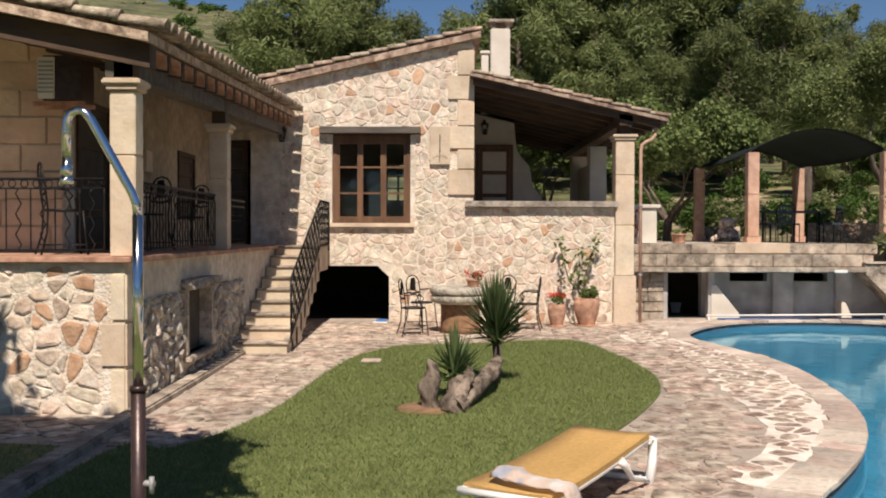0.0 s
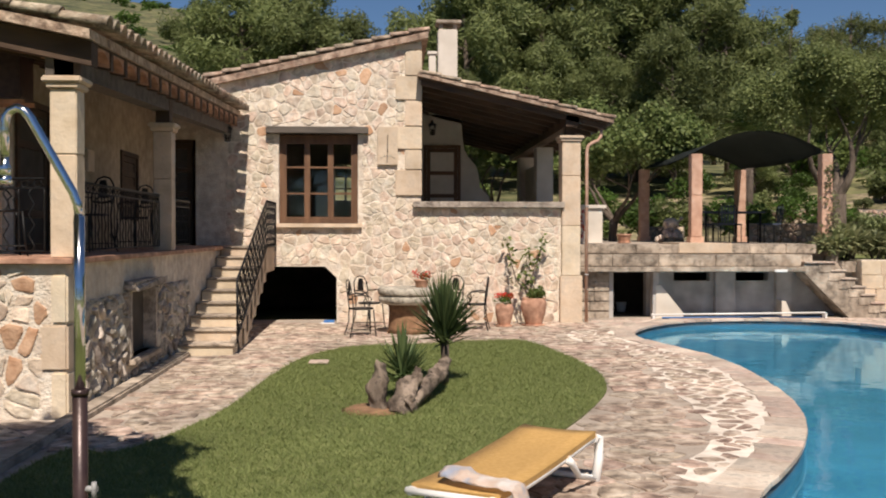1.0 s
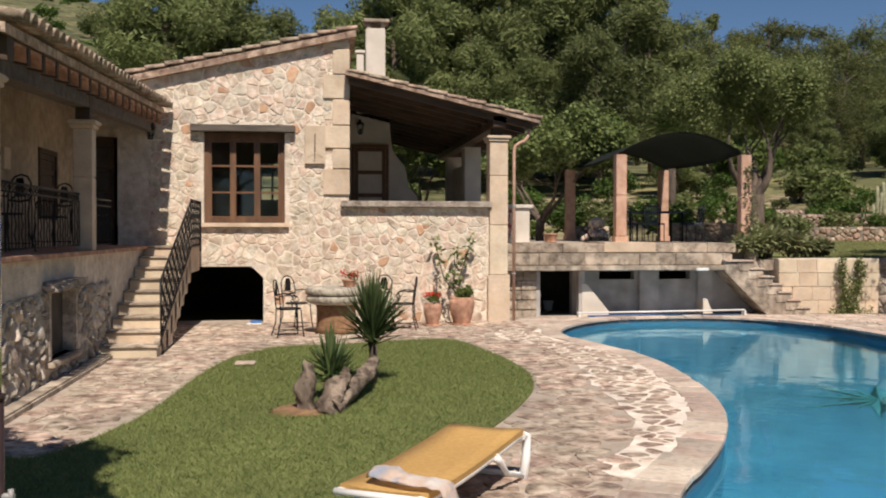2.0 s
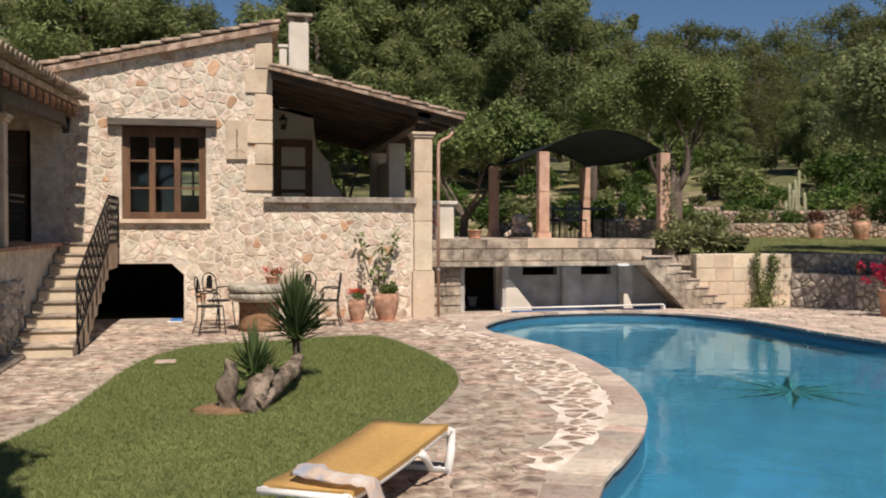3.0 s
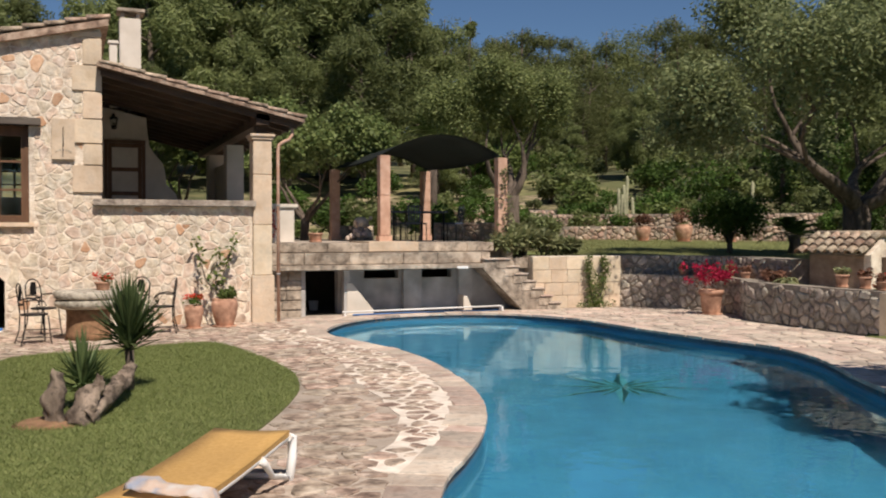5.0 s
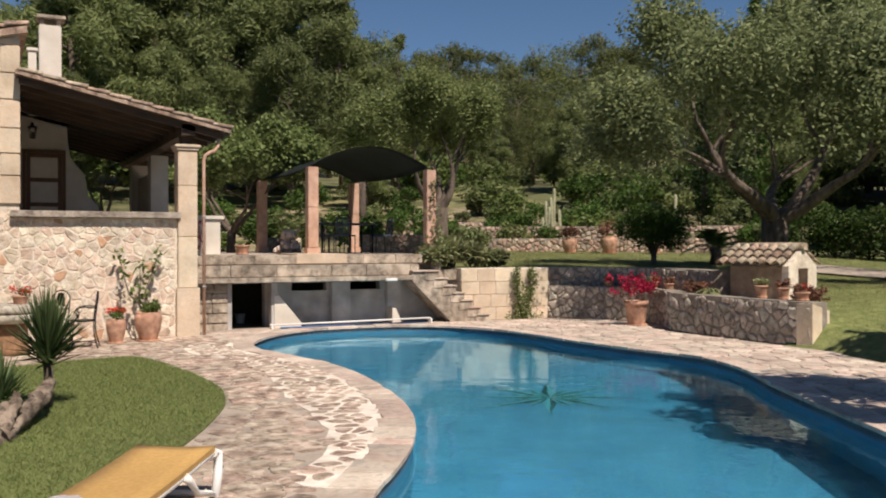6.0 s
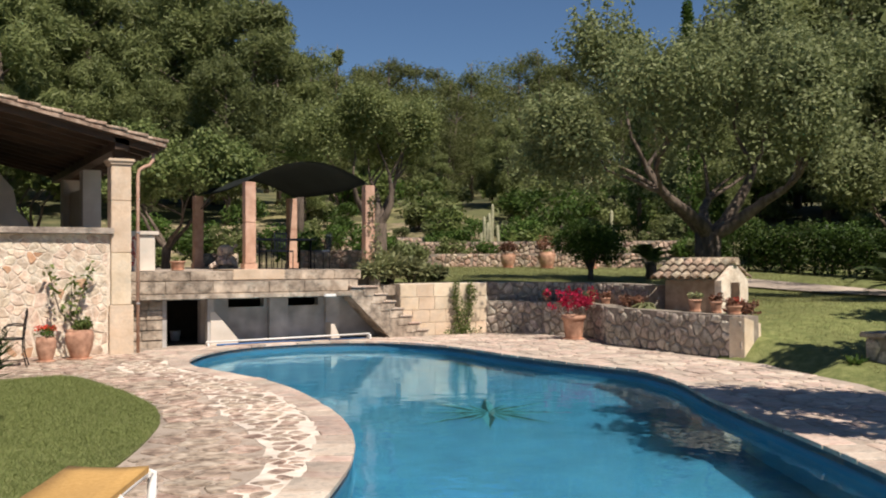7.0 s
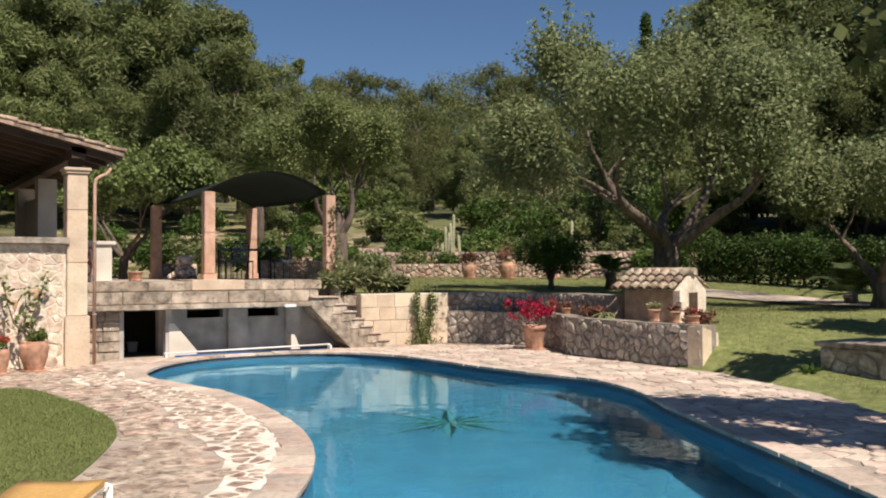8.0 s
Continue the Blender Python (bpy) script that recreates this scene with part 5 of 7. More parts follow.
# ---- lanterns, air conditioner, downpipe ----
def lantern(at, rz, label):
    t = thing("wall_lantern", at, label, "lamp", group="wall lanterns", rz=rz)
    bm = bmesh.new()
    tube(bm, [(0, 0, 0.1), (0, -0.12, 0.2), (0, -0.2, 0.17), (0, -0.2, 0.1)], 0.01, 6)
    box(bm, -0.03, -0.01, 0.0, 0.03, 0.01, 0.2)
    part("bracket", bm, M_IRON, t)
    bm = bmesh.new()
    lathe(bm, [(0.03, 0.0), (0.075, 0.01), (0.1, -0.03)][::-1], 6, (0, -0.2, 0.1))
    part("cap", bm, M_IRON, t)
    bm = bmesh.new()
    lathe(bm, [(0.03, -0.26), (0.06, -0.25), (0.05, -0.23)], 6, (0, -0.2, 0.1))
    part("base_ring", bm, M_IRON, t)
    for k in range(6):
        a = math.pi * k / 3
        bm = bmesh.new()
        tube(bm, [(0.052 * math.cos(a), -0.2 + 0.052 * math.sin(a), -0.14), (0.085 * math.cos(a), -0.2 + 0.085 * math.sin(a), 0.07)], 0.006, 4)
        part("bar", bm, M_IRON, t)
    bm = bmesh.new()
    lathe(bm, [(0.045, -0.22), (0.075, -0.04)], 6, (0, -0.2, 0.1))
    part("glass", bm, M_GLASS, t)
    return t


lantern((-3.02, 18.19, 3.55), 0, "black iron wall lantern at the end of the veranda")
lantern((0.95, 22.19, 4.1), 0, "black iron wall lantern on the porch wall")
ac = thing("air_conditioner", (-4.23, 10.45, 3.09), "white and grey air-conditioning unit on a wall bracket", "appliance")
bm = bmesh.new()
box(bm, -0.02, -0.25, 0, 0.40, 0.12, 0.48, 0.01)
part("casing", bm, M_BROWNPOLE, ac)
bm = bmesh.new()
box(bm, -0.06, -0.275, 0.02, 0.12, -0.252, 0.46, 0.008)
part("front_panel", bm, M_WHITE, ac)
for k in range(8):
    bm = bmesh.new()
    box(bm, -0.045, -0.287, 0.08 + k * 0.045, 0.105, -0.275, 0.10 + k * 0.045)
    part("slat", bm, M_GREY, ac)
bm = bmesh.new()
box(bm, -0.12, -0.25, -0.05, 0.42, -0.20, -0.005)
box(bm, -0.12, 0.05, -0.05, 0.42, 0.10, -0.005)
part("bracket", bm, M_TERRA, ac)
pipe = thing("downpipe", (3.72, 18.1, 0), "pale brown downpipe beside the porch pillar", "pipe")
bm = bmesh.new()
tube(bm, [(0.0, 0, 0), (0, 0, 3.25), (0.02, -0.01, 3.36), (0.10, -0.03, 3.42), (0.20, -0.05, 3.46), (0.26, -0.05, 3.55), (0.27, -0.05, 3.68)], 0.032, 8)
part("pipe", bm, M_PINK, pipe)
bm = bmesh.new()
for z in (0.9, 2.2):
    tube(bm, [(0, 0, z), (0, 0, z + 0.03)], 0.04, 8)
part("clip", bm, M_GREY, pipe)
bm = bmesh.new()
tube(bm, [(4.14, 17.9, 3.80), (4.14, 26.8, 3.80)], 0.06, 8)
solo("gutter", bm, M_GREYWOOD, "dark gutter under the porch eave", "gutter", at=(4.14, 17.9, 3.8))

# ---- railings ----
def railing(at, rz, length, h, label, rise=0.0, bars=0.115):
    t = thing("iron_railing", at, label, "railing", group="veranda railings", rz=rz)
    for name, z in (("top_rail", h), ("upper_rail", h - 0.09), ("bottom_rail", 0.06)):
        bm = bmesh.new()
        tube(bm, [(0, 0, z), (length, 0, z + rise)], 0.014 if name == "top_rail" else 0.009, 6)
        part(name, bm, M_IRON, t)
    n = int(length / bars)
    shapes = {}
    for k in range(n + 1):
        x = length * k / n
        wavy = k % 2
        if wavy not in shapes:
            bm = bmesh.new()
            tube(bm, [((0.026 * math.sin(j * math.pi / 2.0) if wavy else 0.0), 0, 0.06 + (h - 0.15) * j / 12) for j in range(13)], 0.0075, 5)
            shapes[wavy] = mesh_of(bm, M_IRON, "bar")
        b = new("bar", shapes[wavy])
        b.parent = t
        b.location = (x, 0, rise * x / length)
        if k < n:
            if "curl" not in shapes:
                bm = bmesh.new()
                tube(bm, [(0.035 * math.cos(a), 0, h - 0.045 + 0.035 * math.sin(a)) for a in (2 * math.pi * j / 10 for j in range(11))], 0.006, 4, cap=False)
                shapes["curl"] = mesh_of(bm, M_IRON, "curl")
            c = new("curl", shapes["curl"])
            c.parent = t
            c.location = (x + length / n / 2, 0, rise * (x + length / n / 2) / length)
    return t


railing((-9.0, 9.08, FLOOR_Z), 0, 5.8, 0.73, "black wrought-iron railing along the veranda front")
railing((-3.07, 9.26, FLOOR_Z), 90, 3.68, 0.73, "black wrought-iron railing between the veranda pillars")
railing((-3.07, 13.24, FLOOR_Z), 90, 1.6, 0.70, "short black wrought-iron railing by the stairs")
srail = thing("stair_railing", (-2.14, 13.5, 0.16), "black wrought-iron lattice railing beside the stone stairs", "railing")
bm = bmesh.new()
tube(bm, [(0, 0.05, 0.0), (0, 0.0, 0.88), (0, 3.25, 2.10), (0, 4.5, 2.10), (0, 4.5, 1.2)], 0.016, 6)
part("handrail", bm, M_IRON, srail)
bm = bmesh.new()
tube(bm, [(0, 0.0, 0.06), (0, 3.25, 1.30), (0, 4.5, 1.30)], 0.012, 6)
part("bottom_rail", bm, M_IRON, srail)
for k in range(34):
    y = 0.1 + k * 0.13
    z0 = min(0.06 + y * 0.382, 1.30)
    z1 = min(0.88 + y * 0.375, 2.10)
    bm = bmesh.new()
    hh = z1 - z0
    tube(bm, [(0, y + 0.05 * math.sin(j * math.pi / 1.5 + (k % 2) * math.pi), z0 + hh * j / 9) for j in range(10)], 0.010, 5)
    part("bar", bm, M_IRON, srail)

# ---- shower ----
shower = thing("garden_shower", (-1.09, 3.43, 0.0), "chrome and brown garden shower pole with a round head", "shower")
bm = bmesh.new()
tube(bm, [(0, 0, 0), (0, 0, 1.13)], 0.026, 12)
tube(bm, [(0, 0, 1.13), (0, 0, 1.15)], 0.030, 12)
part("lower_pole", bm, M_BROWNPOLE, shower, "brown lower pole")
bm = bmesh.new()
tube(bm, [(0, 0, 1.15), (0, 0, 1.76)], 0.019, 12)
tube(bm, [(0, 0, 1.76), (-0.005, 0, 1.80), (-0.02, 0, 1.84), (-0.165, 0, 2.10), (-0.185, 0, 2.125), (-0.21, 0, 2.135), (-0.235, 0, 2.125), (-0.25, 0, 2.10), (-0.253, 0, 2.06), (-0.253, 0, 1.97)], 0.016, 12)
part("arm", bm, M_CHROME, shower, "polished chrome arm")
bm = bmesh.new()
lathe(bm, [(0.02, 0.0), (0.022, 0.03), (0.014, 0.04), (0.014, 0.07)], 14, (-0.253, 0, 1.90))
lathe(bm, [(0.026, -0.03), (0.02, 0.0)], 14, (-0.253, 0, 1.90))
part("shower_head", bm, M_CHROME, shower)
bm = bmesh.new()
tube(bm, [(0.0, 0, 0.80), (0.06, -0.01, 0.80)], 0.012, 8)
tube(bm, [(0.05, -0.01, 0.825), (0.05, -0.01, 0.765)], 0.010, 8)
part("tap", bm, M_GREY, shower)
bm = bmesh.new()
lathe(bm, [(0.14, 0), (0.14, 0.04), (0.05, 0.06)], 20)
part("foot_plate", bm, M_GREYSTONE, shower)

# ---- stone table, chairs, pots ----
table = thing("stone_table", (0.30, 16.35, 0), "round stone table made from an old mill base", "table")
bm = bmesh.new()
lathe(bm, [(0.36, 0), (0.34, 0.1), (0.33, 0.40), (0.35, 0.52)], 28)
part("pedestal", bm, M_SOIL, table, "brown stone pedestal")
bm = bmesh.new()
lathe(bm, [(0.42, 0.50), (0.50, 0.54), (0.51, 0.62), (0.48, 0.645)], 28)
part("lower_ring", bm, M_GREYSTONE, table)
bm = bmesh.new()
lathe(bm, [(0.46, 0.645), (0.50, 0.66), (0.52, 0.68), (0.52, 0.76), (0.50, 0.78)], 28)
part("tabletop", bm, M_GREYSTONE, table)


def iron_chair(at, rz, label):
    c = thing("iron_chair", at, label, "chair", group="chairs round the stone table", rz=rz)
    # faces +y; back at -y
    bm = bmesh.new()
    lathe(bm, [(0.19, 0.435), (0.20, 0.445), (0.20, 0.455), (0.19, 0.462)], 18)
    part("seat", bm, M_IRON, c)
    for sx in (-1, 1):
        bm = bmesh.new()
        tube(bm, [(sx * 0.17, 0.16, 0.44), (sx * 0.18, 0.18, 0.2), (sx * 0.20, 0.20, 0.0)], 0.011, 6)
        part("leg", bm, M_IRON, c)
        bm = bmesh.new()
        tube(bm, [(sx * 0.21, -0.24, 0.0), (sx * 0.17, -0.18, 0.22), (sx * 0.165, -0.17, 0.45), (sx * 0.175, -0.20, 0.70), (sx * 0.165, -0.22, 0.82), (sx * 0.10, -0.225, 0.90), (0, -0.225, 0.925)], 0.011, 6)
        part("back_leg", bm, M_IRON, c)
        bm = bmesh.new()
        tube(bm, [(sx * 0.17, -0.20, 0.66), (sx * 0.22, -0.05, 0.68), (sx * 0.22, 0.08, 0.66), (sx * 0.20, 0.12, 0.60), (sx * 0.19, 0.08, 0.56), (sx * 0.18, 0.10, 0.46)], 0.010, 6)
        part("armrest", bm, M_IRON, c)
    bm = bmesh.new()
    plate(bm, [(-0.075, 0.66), (0.075, 0.66), (0.065, 0.82), (0.045, 0.88), (-0.045, 0.88), (-0.065, 0.82)], wall_frame((0, -0.214, 0), (1, 0, 0)), -0.012, 0)
    part("back_panel", bm, M_IRON, c, "solid iron back panel")
    bm = bmesh.new()
    tube(bm, [(-0.165, -0.19, 0.62), (0, -0.20, 0.60), (0.165, -0.19, 0.62)], 0.016, 6)
    part("back_rail", bm, M_IRON, c)
    bm = bmesh.new()
    tube(bm, [(0.19, 0.19, 0.1), (-0.19, -0.21, 0.1)], 0.007, 5)
    tube(bm, [(-0.19, 0.19, 0.1), (0.19, -0.21, 0.1)], 0.007, 5)
    part("stretcher", bm, M_IRON, c)
    return c


iron_chair((-0.48, 15.85, 0.012), -75, "black wrought-iron armchair with a solid back panel by the stone table")
iron_chair((-0.38, 17.1, 0.012), -130, "black wrought-iron armchair between the stone table and the wall")
iron_chair((1.05, 17.25, 0.012), 140, "black wrought-iron armchair behind the stone table")
iron_chair((1.48, 16.75, 0.012), 80, "black wrought-iron armchair facing the stone table")

iron_chair((-3.85, 9.75, FLOOR_Z), -60, "dark iron chair standing on the veranda")
iron_chair((-3.65, 11.9, FLOOR_Z), 150, "dark iron chair in the shade of the veranda")
iron_chair((-3.75, 14.3, FLOOR_Z), 60, "dark iron chair against the veranda wall")


def pot_profile(kind, r, h):
    if kind == "jar":
        return [(r * 0.55, 0), (r * 0.62, h * 0.05), (r * 0.9, h * 0.45), (r, h * 0.78), (r * 0.93, h * 0.92), (r * 0.86, h * 0.95), (r * 0.94, h), (r * 0.82, h * 0.985), (r * 0.8, h * 0.9)]
    return [(r * 0.68, 0), (r * 0.72, h * 0.05), (r * 0.9, h * 0.8), (r * 0.92, h * 0.82), (r * 1.02, h * 0.83), (r * 1.02, h), (r * 0.88, h), (r * 0.85, h * 0.9)]


def potted(name, at, r, h, kind, seed, label, leaf=None, count=300, size=0.04, spread=1.0, up=1.0, flower=None, flower_count=0, flower_size=0.04, saucer=True, group=""):
    rng = random.Random(seed)
    t = thing(name, at, label, "potted plant", group=group)
    bm = bmesh.new()
    lathe(bm, pot_profile(kind, r, h), 22)
    part("pot", bm, M_TERRA, t, "terracotta pot")
    bm = bmesh.new()
    lathe(bm, [(r * 0.8, h * 0.88), (r * 0.5, h * 0.92)], 16)
    part("soil", bm, M_SOIL, t)
    if saucer:
        bm = bmesh.new()
        lathe(bm, [(r * 0.78, -0.0), (r * 0.92, 0.035), (r * 0.86, 0.035)], 20)
        part("saucer", bm, M_TERRA, t)
    if leaf:
        bm = bmesh.new()
        for k in range(7):
            a = rng.uniform(0, 6.28)
            leaf_cloud(bm, (math.cos(a) * r * 0.6 * spread, math.sin(a) * r * 0.6 * spread, h + r * up * rng.uniform(0.2, 0.9)), r * 0.6 * spread, count // 7, size, rng, 0.8, 1.3)
        part("foliage", bm, leaf, t)
    if flower:
        bm = bmesh.new()
        for k in range(8):
            a = rng.uniform(0, 6.28)
            leaf_cloud(bm, (math.cos(a) * r * 0.8 * spread, math.sin(a) * r * 0.8 * spread, h + r * up * rng.uniform(0.5, 1.2)), r * 0.4 * spread, flower_count // 8, flower_size, rng, 0.7, 1.0)
        part("blossom", bm, flower, t)
    return t


potted("geranium_pot", (0.52, 16.35, 0.78), 0.13, 0.13, "pot", 1, "terracotta pot of red geraniums on the stone table", L_DARKBUSH, 120, 0.035, 1.2, 0.8, L_REDFLOWER, 160, 0.035, saucer=False)
potted("geranium_pot", (2.06, 17.35, 0.0), 0.17, 0.42, "jar", 2, "terracotta jar of red geraniums against the wall", L_DARKBUSH, 160, 0.045, 1.0, 0.9, L_REDFLOWER, 150, 0.045)
jar = potted("climber_jar", (2.62, 17.5, 0.0), 0.24, 0.52, "jar", 3, "large terracotta jar with a leafy climbing plant", L_BUSH, 420, 0.05, 0.8, 0.7)
rng = random.Random(31)
bm, cl = bmesh.new(), bmesh.new()
for dx, dz in ((-0.45, 1.05), (-0.05, 0.85), (0.30, 1.10)):
    pts = [(0, 0.1, 0.5)] + [(dx * f + rng.uniform(-.04, .04) - 0.15 * (1 - f), 0.35 * f ** 0.5 + 0.1, 0.5 + dz * f) for f in (0.3, 0.6, 0.8, 1.0)]
    tube(bm, pts, [0.016, 0.014, 0.011, 0.008, 0.005], 5)
    for p in pts[1:]:
        leaf_cloud(cl, p, 0.12, 10, 0.10, rng, 1.0, 1.2)
part("climbing_stem", bm, M_BARK, jar)
part("climbing_leaves", cl, L_BUSH, jar)

# ---- yuccas on the driftwood stump ----
stump = thing("tree_stump", (0.1, 9.2, 0.012), "twisted grey dead tree stump on the lawn", "stump")
rng = random.Random(41)
def gnarl(pts, radii, seed):
    bm = bmesh.new()
    n = 22
    fine, rf = [], []
    for i in range(len(pts) - 1):
        for s in range(9):
            t = s / 9
            fine.append(Vector(pts[i]).lerp(Vector(pts[i + 1]), t))
            rf.append(radii[i] * (1 - t) + radii[i + 1] * t)
    fine.append(Vector(pts[-1]))
    rf.append(radii[-1])
    tube(bm, fine, rf, n)
    bm.normal_update()
    for v in bm.verts:
        q = v.co * 7 + Vector((seed, 0, 0))
        v.co += Vector((noise.noise(q), noise.noise(q + Vector((9, 0, 0))), noise.noise(q + Vector((0, 9, 0))))) * 0.05
        v.co += v.normal * 0.035 * noise.noise(Vector((v.co.x * 38, v.co.y * 38, v.co.z * 9)))
    return bm
part("root", gnarl([(-0.2, -0.1, -0.05), (-0.24, -0.05, 0.2), (-0.20, 0.0, 0.44)], [0.12, 0.085, 0.05], 1), M_DEADWOOD, stump)
part("root", gnarl([(-0.05, -0.25, -0.02), (0.02, -0.12, 0.12), (0.12, 0.05, 0.28), (0.16, 0.10, 0.40)], [0.11, 0.09, 0.07, 0.035], 2), M_DEADWOOD, stump)
part("root", gnarl([(0.02, -0.2, 0.02), (0.25, 0.35, 0.16), (0.42, 0.9, 0.22), (0.52, 1.35, 0.30)], [0.09, 0.08, 0.07, 0.05], 3), M_DEADWOOD, stump)
bm = bmesh.new()
lathe(bm, [(0.34, 0.0), (0.25, 0.03), (0.1, 0.04)], 18, (-0.25, -0.05, 0.0))
part("bare_soil", bm, M_SOIL, stump, "patch of bare red soil")


def yucca(at, trunk, r, count, seed, label):
    t = thing("yucca", at, label, "plant", group="yuccas on the lawn")
    rng = random.Random(seed)
    bm = bmesh.new()
    tube(bm, [(0, 0, -0.05), (0.01, 0, trunk * 0.5), (0.0, 0, trunk)], [0.05, 0.045, 0.05], 8)
    part("trunk", bm, M_BARK, t)
    bm = bmesh.new()
    for k in range(count):
        el = radians(-12 + 100 * rng.random() ** 0.5)
        a = rng.uniform(0, 6.28)
        L = r * rng.uniform(0.5, 0.66) * (1 + 0.75 * max(0, math.sin(el)) ** 2)
        d = Vector((math.cos(a) * math.cos(el), math.sin(a) * math.cos(el), math.sin(el)))
        s = d.cross(Vector((0, 0, 1)))
        s = s.normalized() if s.length > 0.01 else Vector((1, 0, 0))
        w = 0.020
        p0 = Vector((0, 0, trunk - 0.03 + rng.uniform(0, 0.16)))
        mid, tip = p0 + d * L * 0.5, p0 + d * L + Vector((0, 0, -0.05 * L))
        up = s.cross(d) * 0.006
        v = [bm.verts.new(q) for q in (p0 - s * w * 0.6, p0 + s * w * 0.6, mid + s * w, mid - s * w, tip, p0 - up, mid - up * 2)]
        bm.faces.new((v[0], v[5], v[6], v[3]))
        bm.faces.new((v[5], v[1], v[2], v[6]))
        bm.faces.new((v[3], v[6], v[4]))
        bm.faces.new((v[6], v[2], v[4]))
    part("leaves", bm, L_YUCCA, t)
    return t


yucca((0.60, 10.7, 0.01), 0.46, 0.74, 190, 5, "spiky green yucca growing beside the old stump")
yucca((0.12, 9.75, 0.01), 0.18, 0.50, 120, 6, "small spiky green yucca in the old stump")
bm = bmesh.new()
box(bm, -1.05, 12.3, 0.03, -0.80, 12.55, 0.055, 0.008)
solo("paving_slab", bm, M_COPING, "small pale slab set in the lawn", "slab", at=(-0.92, 12.4, 0.03))

# ---- sun lounger ----
lounger = thing("sun_lounger", (0.75, 5.92, 0.0), "white plastic sun lounger with a mustard yellow sling", "lounger", rz=-30)
# local: y runs from the foot (near) to the head (far); width 0.56
bm = bmesh.new()
n = 14
prof = [(-0.80 + 1.66 * j / n, 0.30 + (0.0 if j < 3 else 0.04 * ((j - 3) / (n - 3)) ** 1.2) - 0.012 * math.sin(math.pi * j / n)) for j in range(n + 1)]
top = [[bm.verts.new((x, y, z - 0.012 * (1 - (x / 0.27) ** 2))) for x in (-0.27, -0.13, 0, 0.13, 0.27)] for y, z in prof]
low = [[bm.verts.new((x * 0.99, y, z - 0.045 if abs(x) > 0.2 else z - 0.025)) for x in (-0.27, -0.13, 0, 0.13, 0.27)] for y, z in prof]
for j in range(n):
    for i in range(4):
        bm.faces.new((top[j][i], top[j][i + 1], top[j + 1][i + 1], top[j + 1][i])).smooth = True
        bm.faces.new((low[j][i], low[j + 1][i], low[j + 1][i + 1], low[j][i + 1]))
    bm.faces.new((top[j][0], top[j + 1][0], low[j + 1][0], low[j][0]))
    bm.faces.new((top[j][4], low[j][4], low[j + 1][4], top[j + 1][4]))
for r in (0, n):
    for i in range(4):
        bm.faces.new((top[r][i], low[r][i], low[r][i + 1], top[r][i + 1]))
bmesh.ops.recalc_face_normals(bm, faces=bm.faces[:])
part("sling", bm, M_YELLOW, lounger, "mustard yellow sling")
for sx in (-1, 1):
    bm = bmesh.new()
    tube(bm, [(sx * 0.245, -0.86, 0.275)] + [(sx * 0.245, y, z - 0.045) for y, z in prof[::3]] + [(sx * 0.245, 0.88, 0.285)], 0.026, 8)
    part("side_rail", bm, M_WHITE, lounger)
    bm = bmesh.new()
    tube(bm, [(sx * 0.26, 0.86, 0.29), (sx * 0.275, 0.91, 0.285), (sx * 0.285, 0.87, 0.15), (sx * 0.285, 0.80, 0.0)], 0.033, 8)
    part("leg", bm, M_WHITE, lounger)
    bm = bmesh.new()
    tube(bm, [(sx * 0.265, 0.28, 0.265), (sx * 0.285, 0.30, 0.24), (sx * 0.285, 0.46, 0.12), (sx * 0.285, 0.80, 0.02)], [0.030, 0.026, 0.018, 0.016], 8)
    part("brace", bm, M_WHITE, lounger)
    bm = bmesh.new()
    tube(bm, [(sx * 0.265, -0.50, 0.255), (sx * 0.285, -0.52, 0.23), (sx * 0.285, -0.66, 0.0)], [0.034, 0.028, 0.024], 8)
    part("leg", bm, M_WHITE, lounger)
for y, z, nm in ((-0.86, 0.275, "foot_bar"), (0.89, 0.285, "head_bar"), (-0.62, 0.08, "cross_bar"), (0.80, 0.03, "cross_bar")):
    bm = bmesh.new()
    tube(bm, [(-0.27, y, z), (0.27, y, z)], 0.020, 8)
    part(nm, bm, M_WHITE, lounger)
bm = bmesh.new()
box(bm, -0.29, -1.02, 0.20, 0.29, -0.90, 0.235, 0.012)
part("foot_board", bm, M_WHITE, lounger)
towel = thing("towel", (0.53, 5.36, 0.315), "crumpled pale blue and peach towel on the lounger", "towel", rz=-30)
bm = bmesh.new()
nu, nv = 26, 12
tg = []
for i in range(nu):
    row = []
    for j in range(nv):
        u, v = i / (nu - 1), j / (nv - 1)
        x, y = -0.24 + 0.56 * u, -0.12 + 0.20 * v - 0.12 * u
        z = 0.008 + 0.035 * abs(noise.noise(Vector((u * 5, v * 4, 3)))) + 0.045 * max(0, math.sin(math.pi * v)) * (1.0 if u < 0.3 else 0.5)
        if x > 0.25:
            z -= (x - 0.25) * 2.2
        row.append(bm.verts.new((x, y, z)))
    tg.append(row)
for i in range(nu - 1):
    for j in range(nv - 1):
        bm.faces.new((tg[i][j], tg[i + 1][j], tg[i + 1][j + 1], tg[i][j + 1])).smooth = True
ext = bmesh.ops.solidify(bm, geom=bm.faces[:], thickness=0.008)
part("cloth", bm, M_TOWEL, towel)

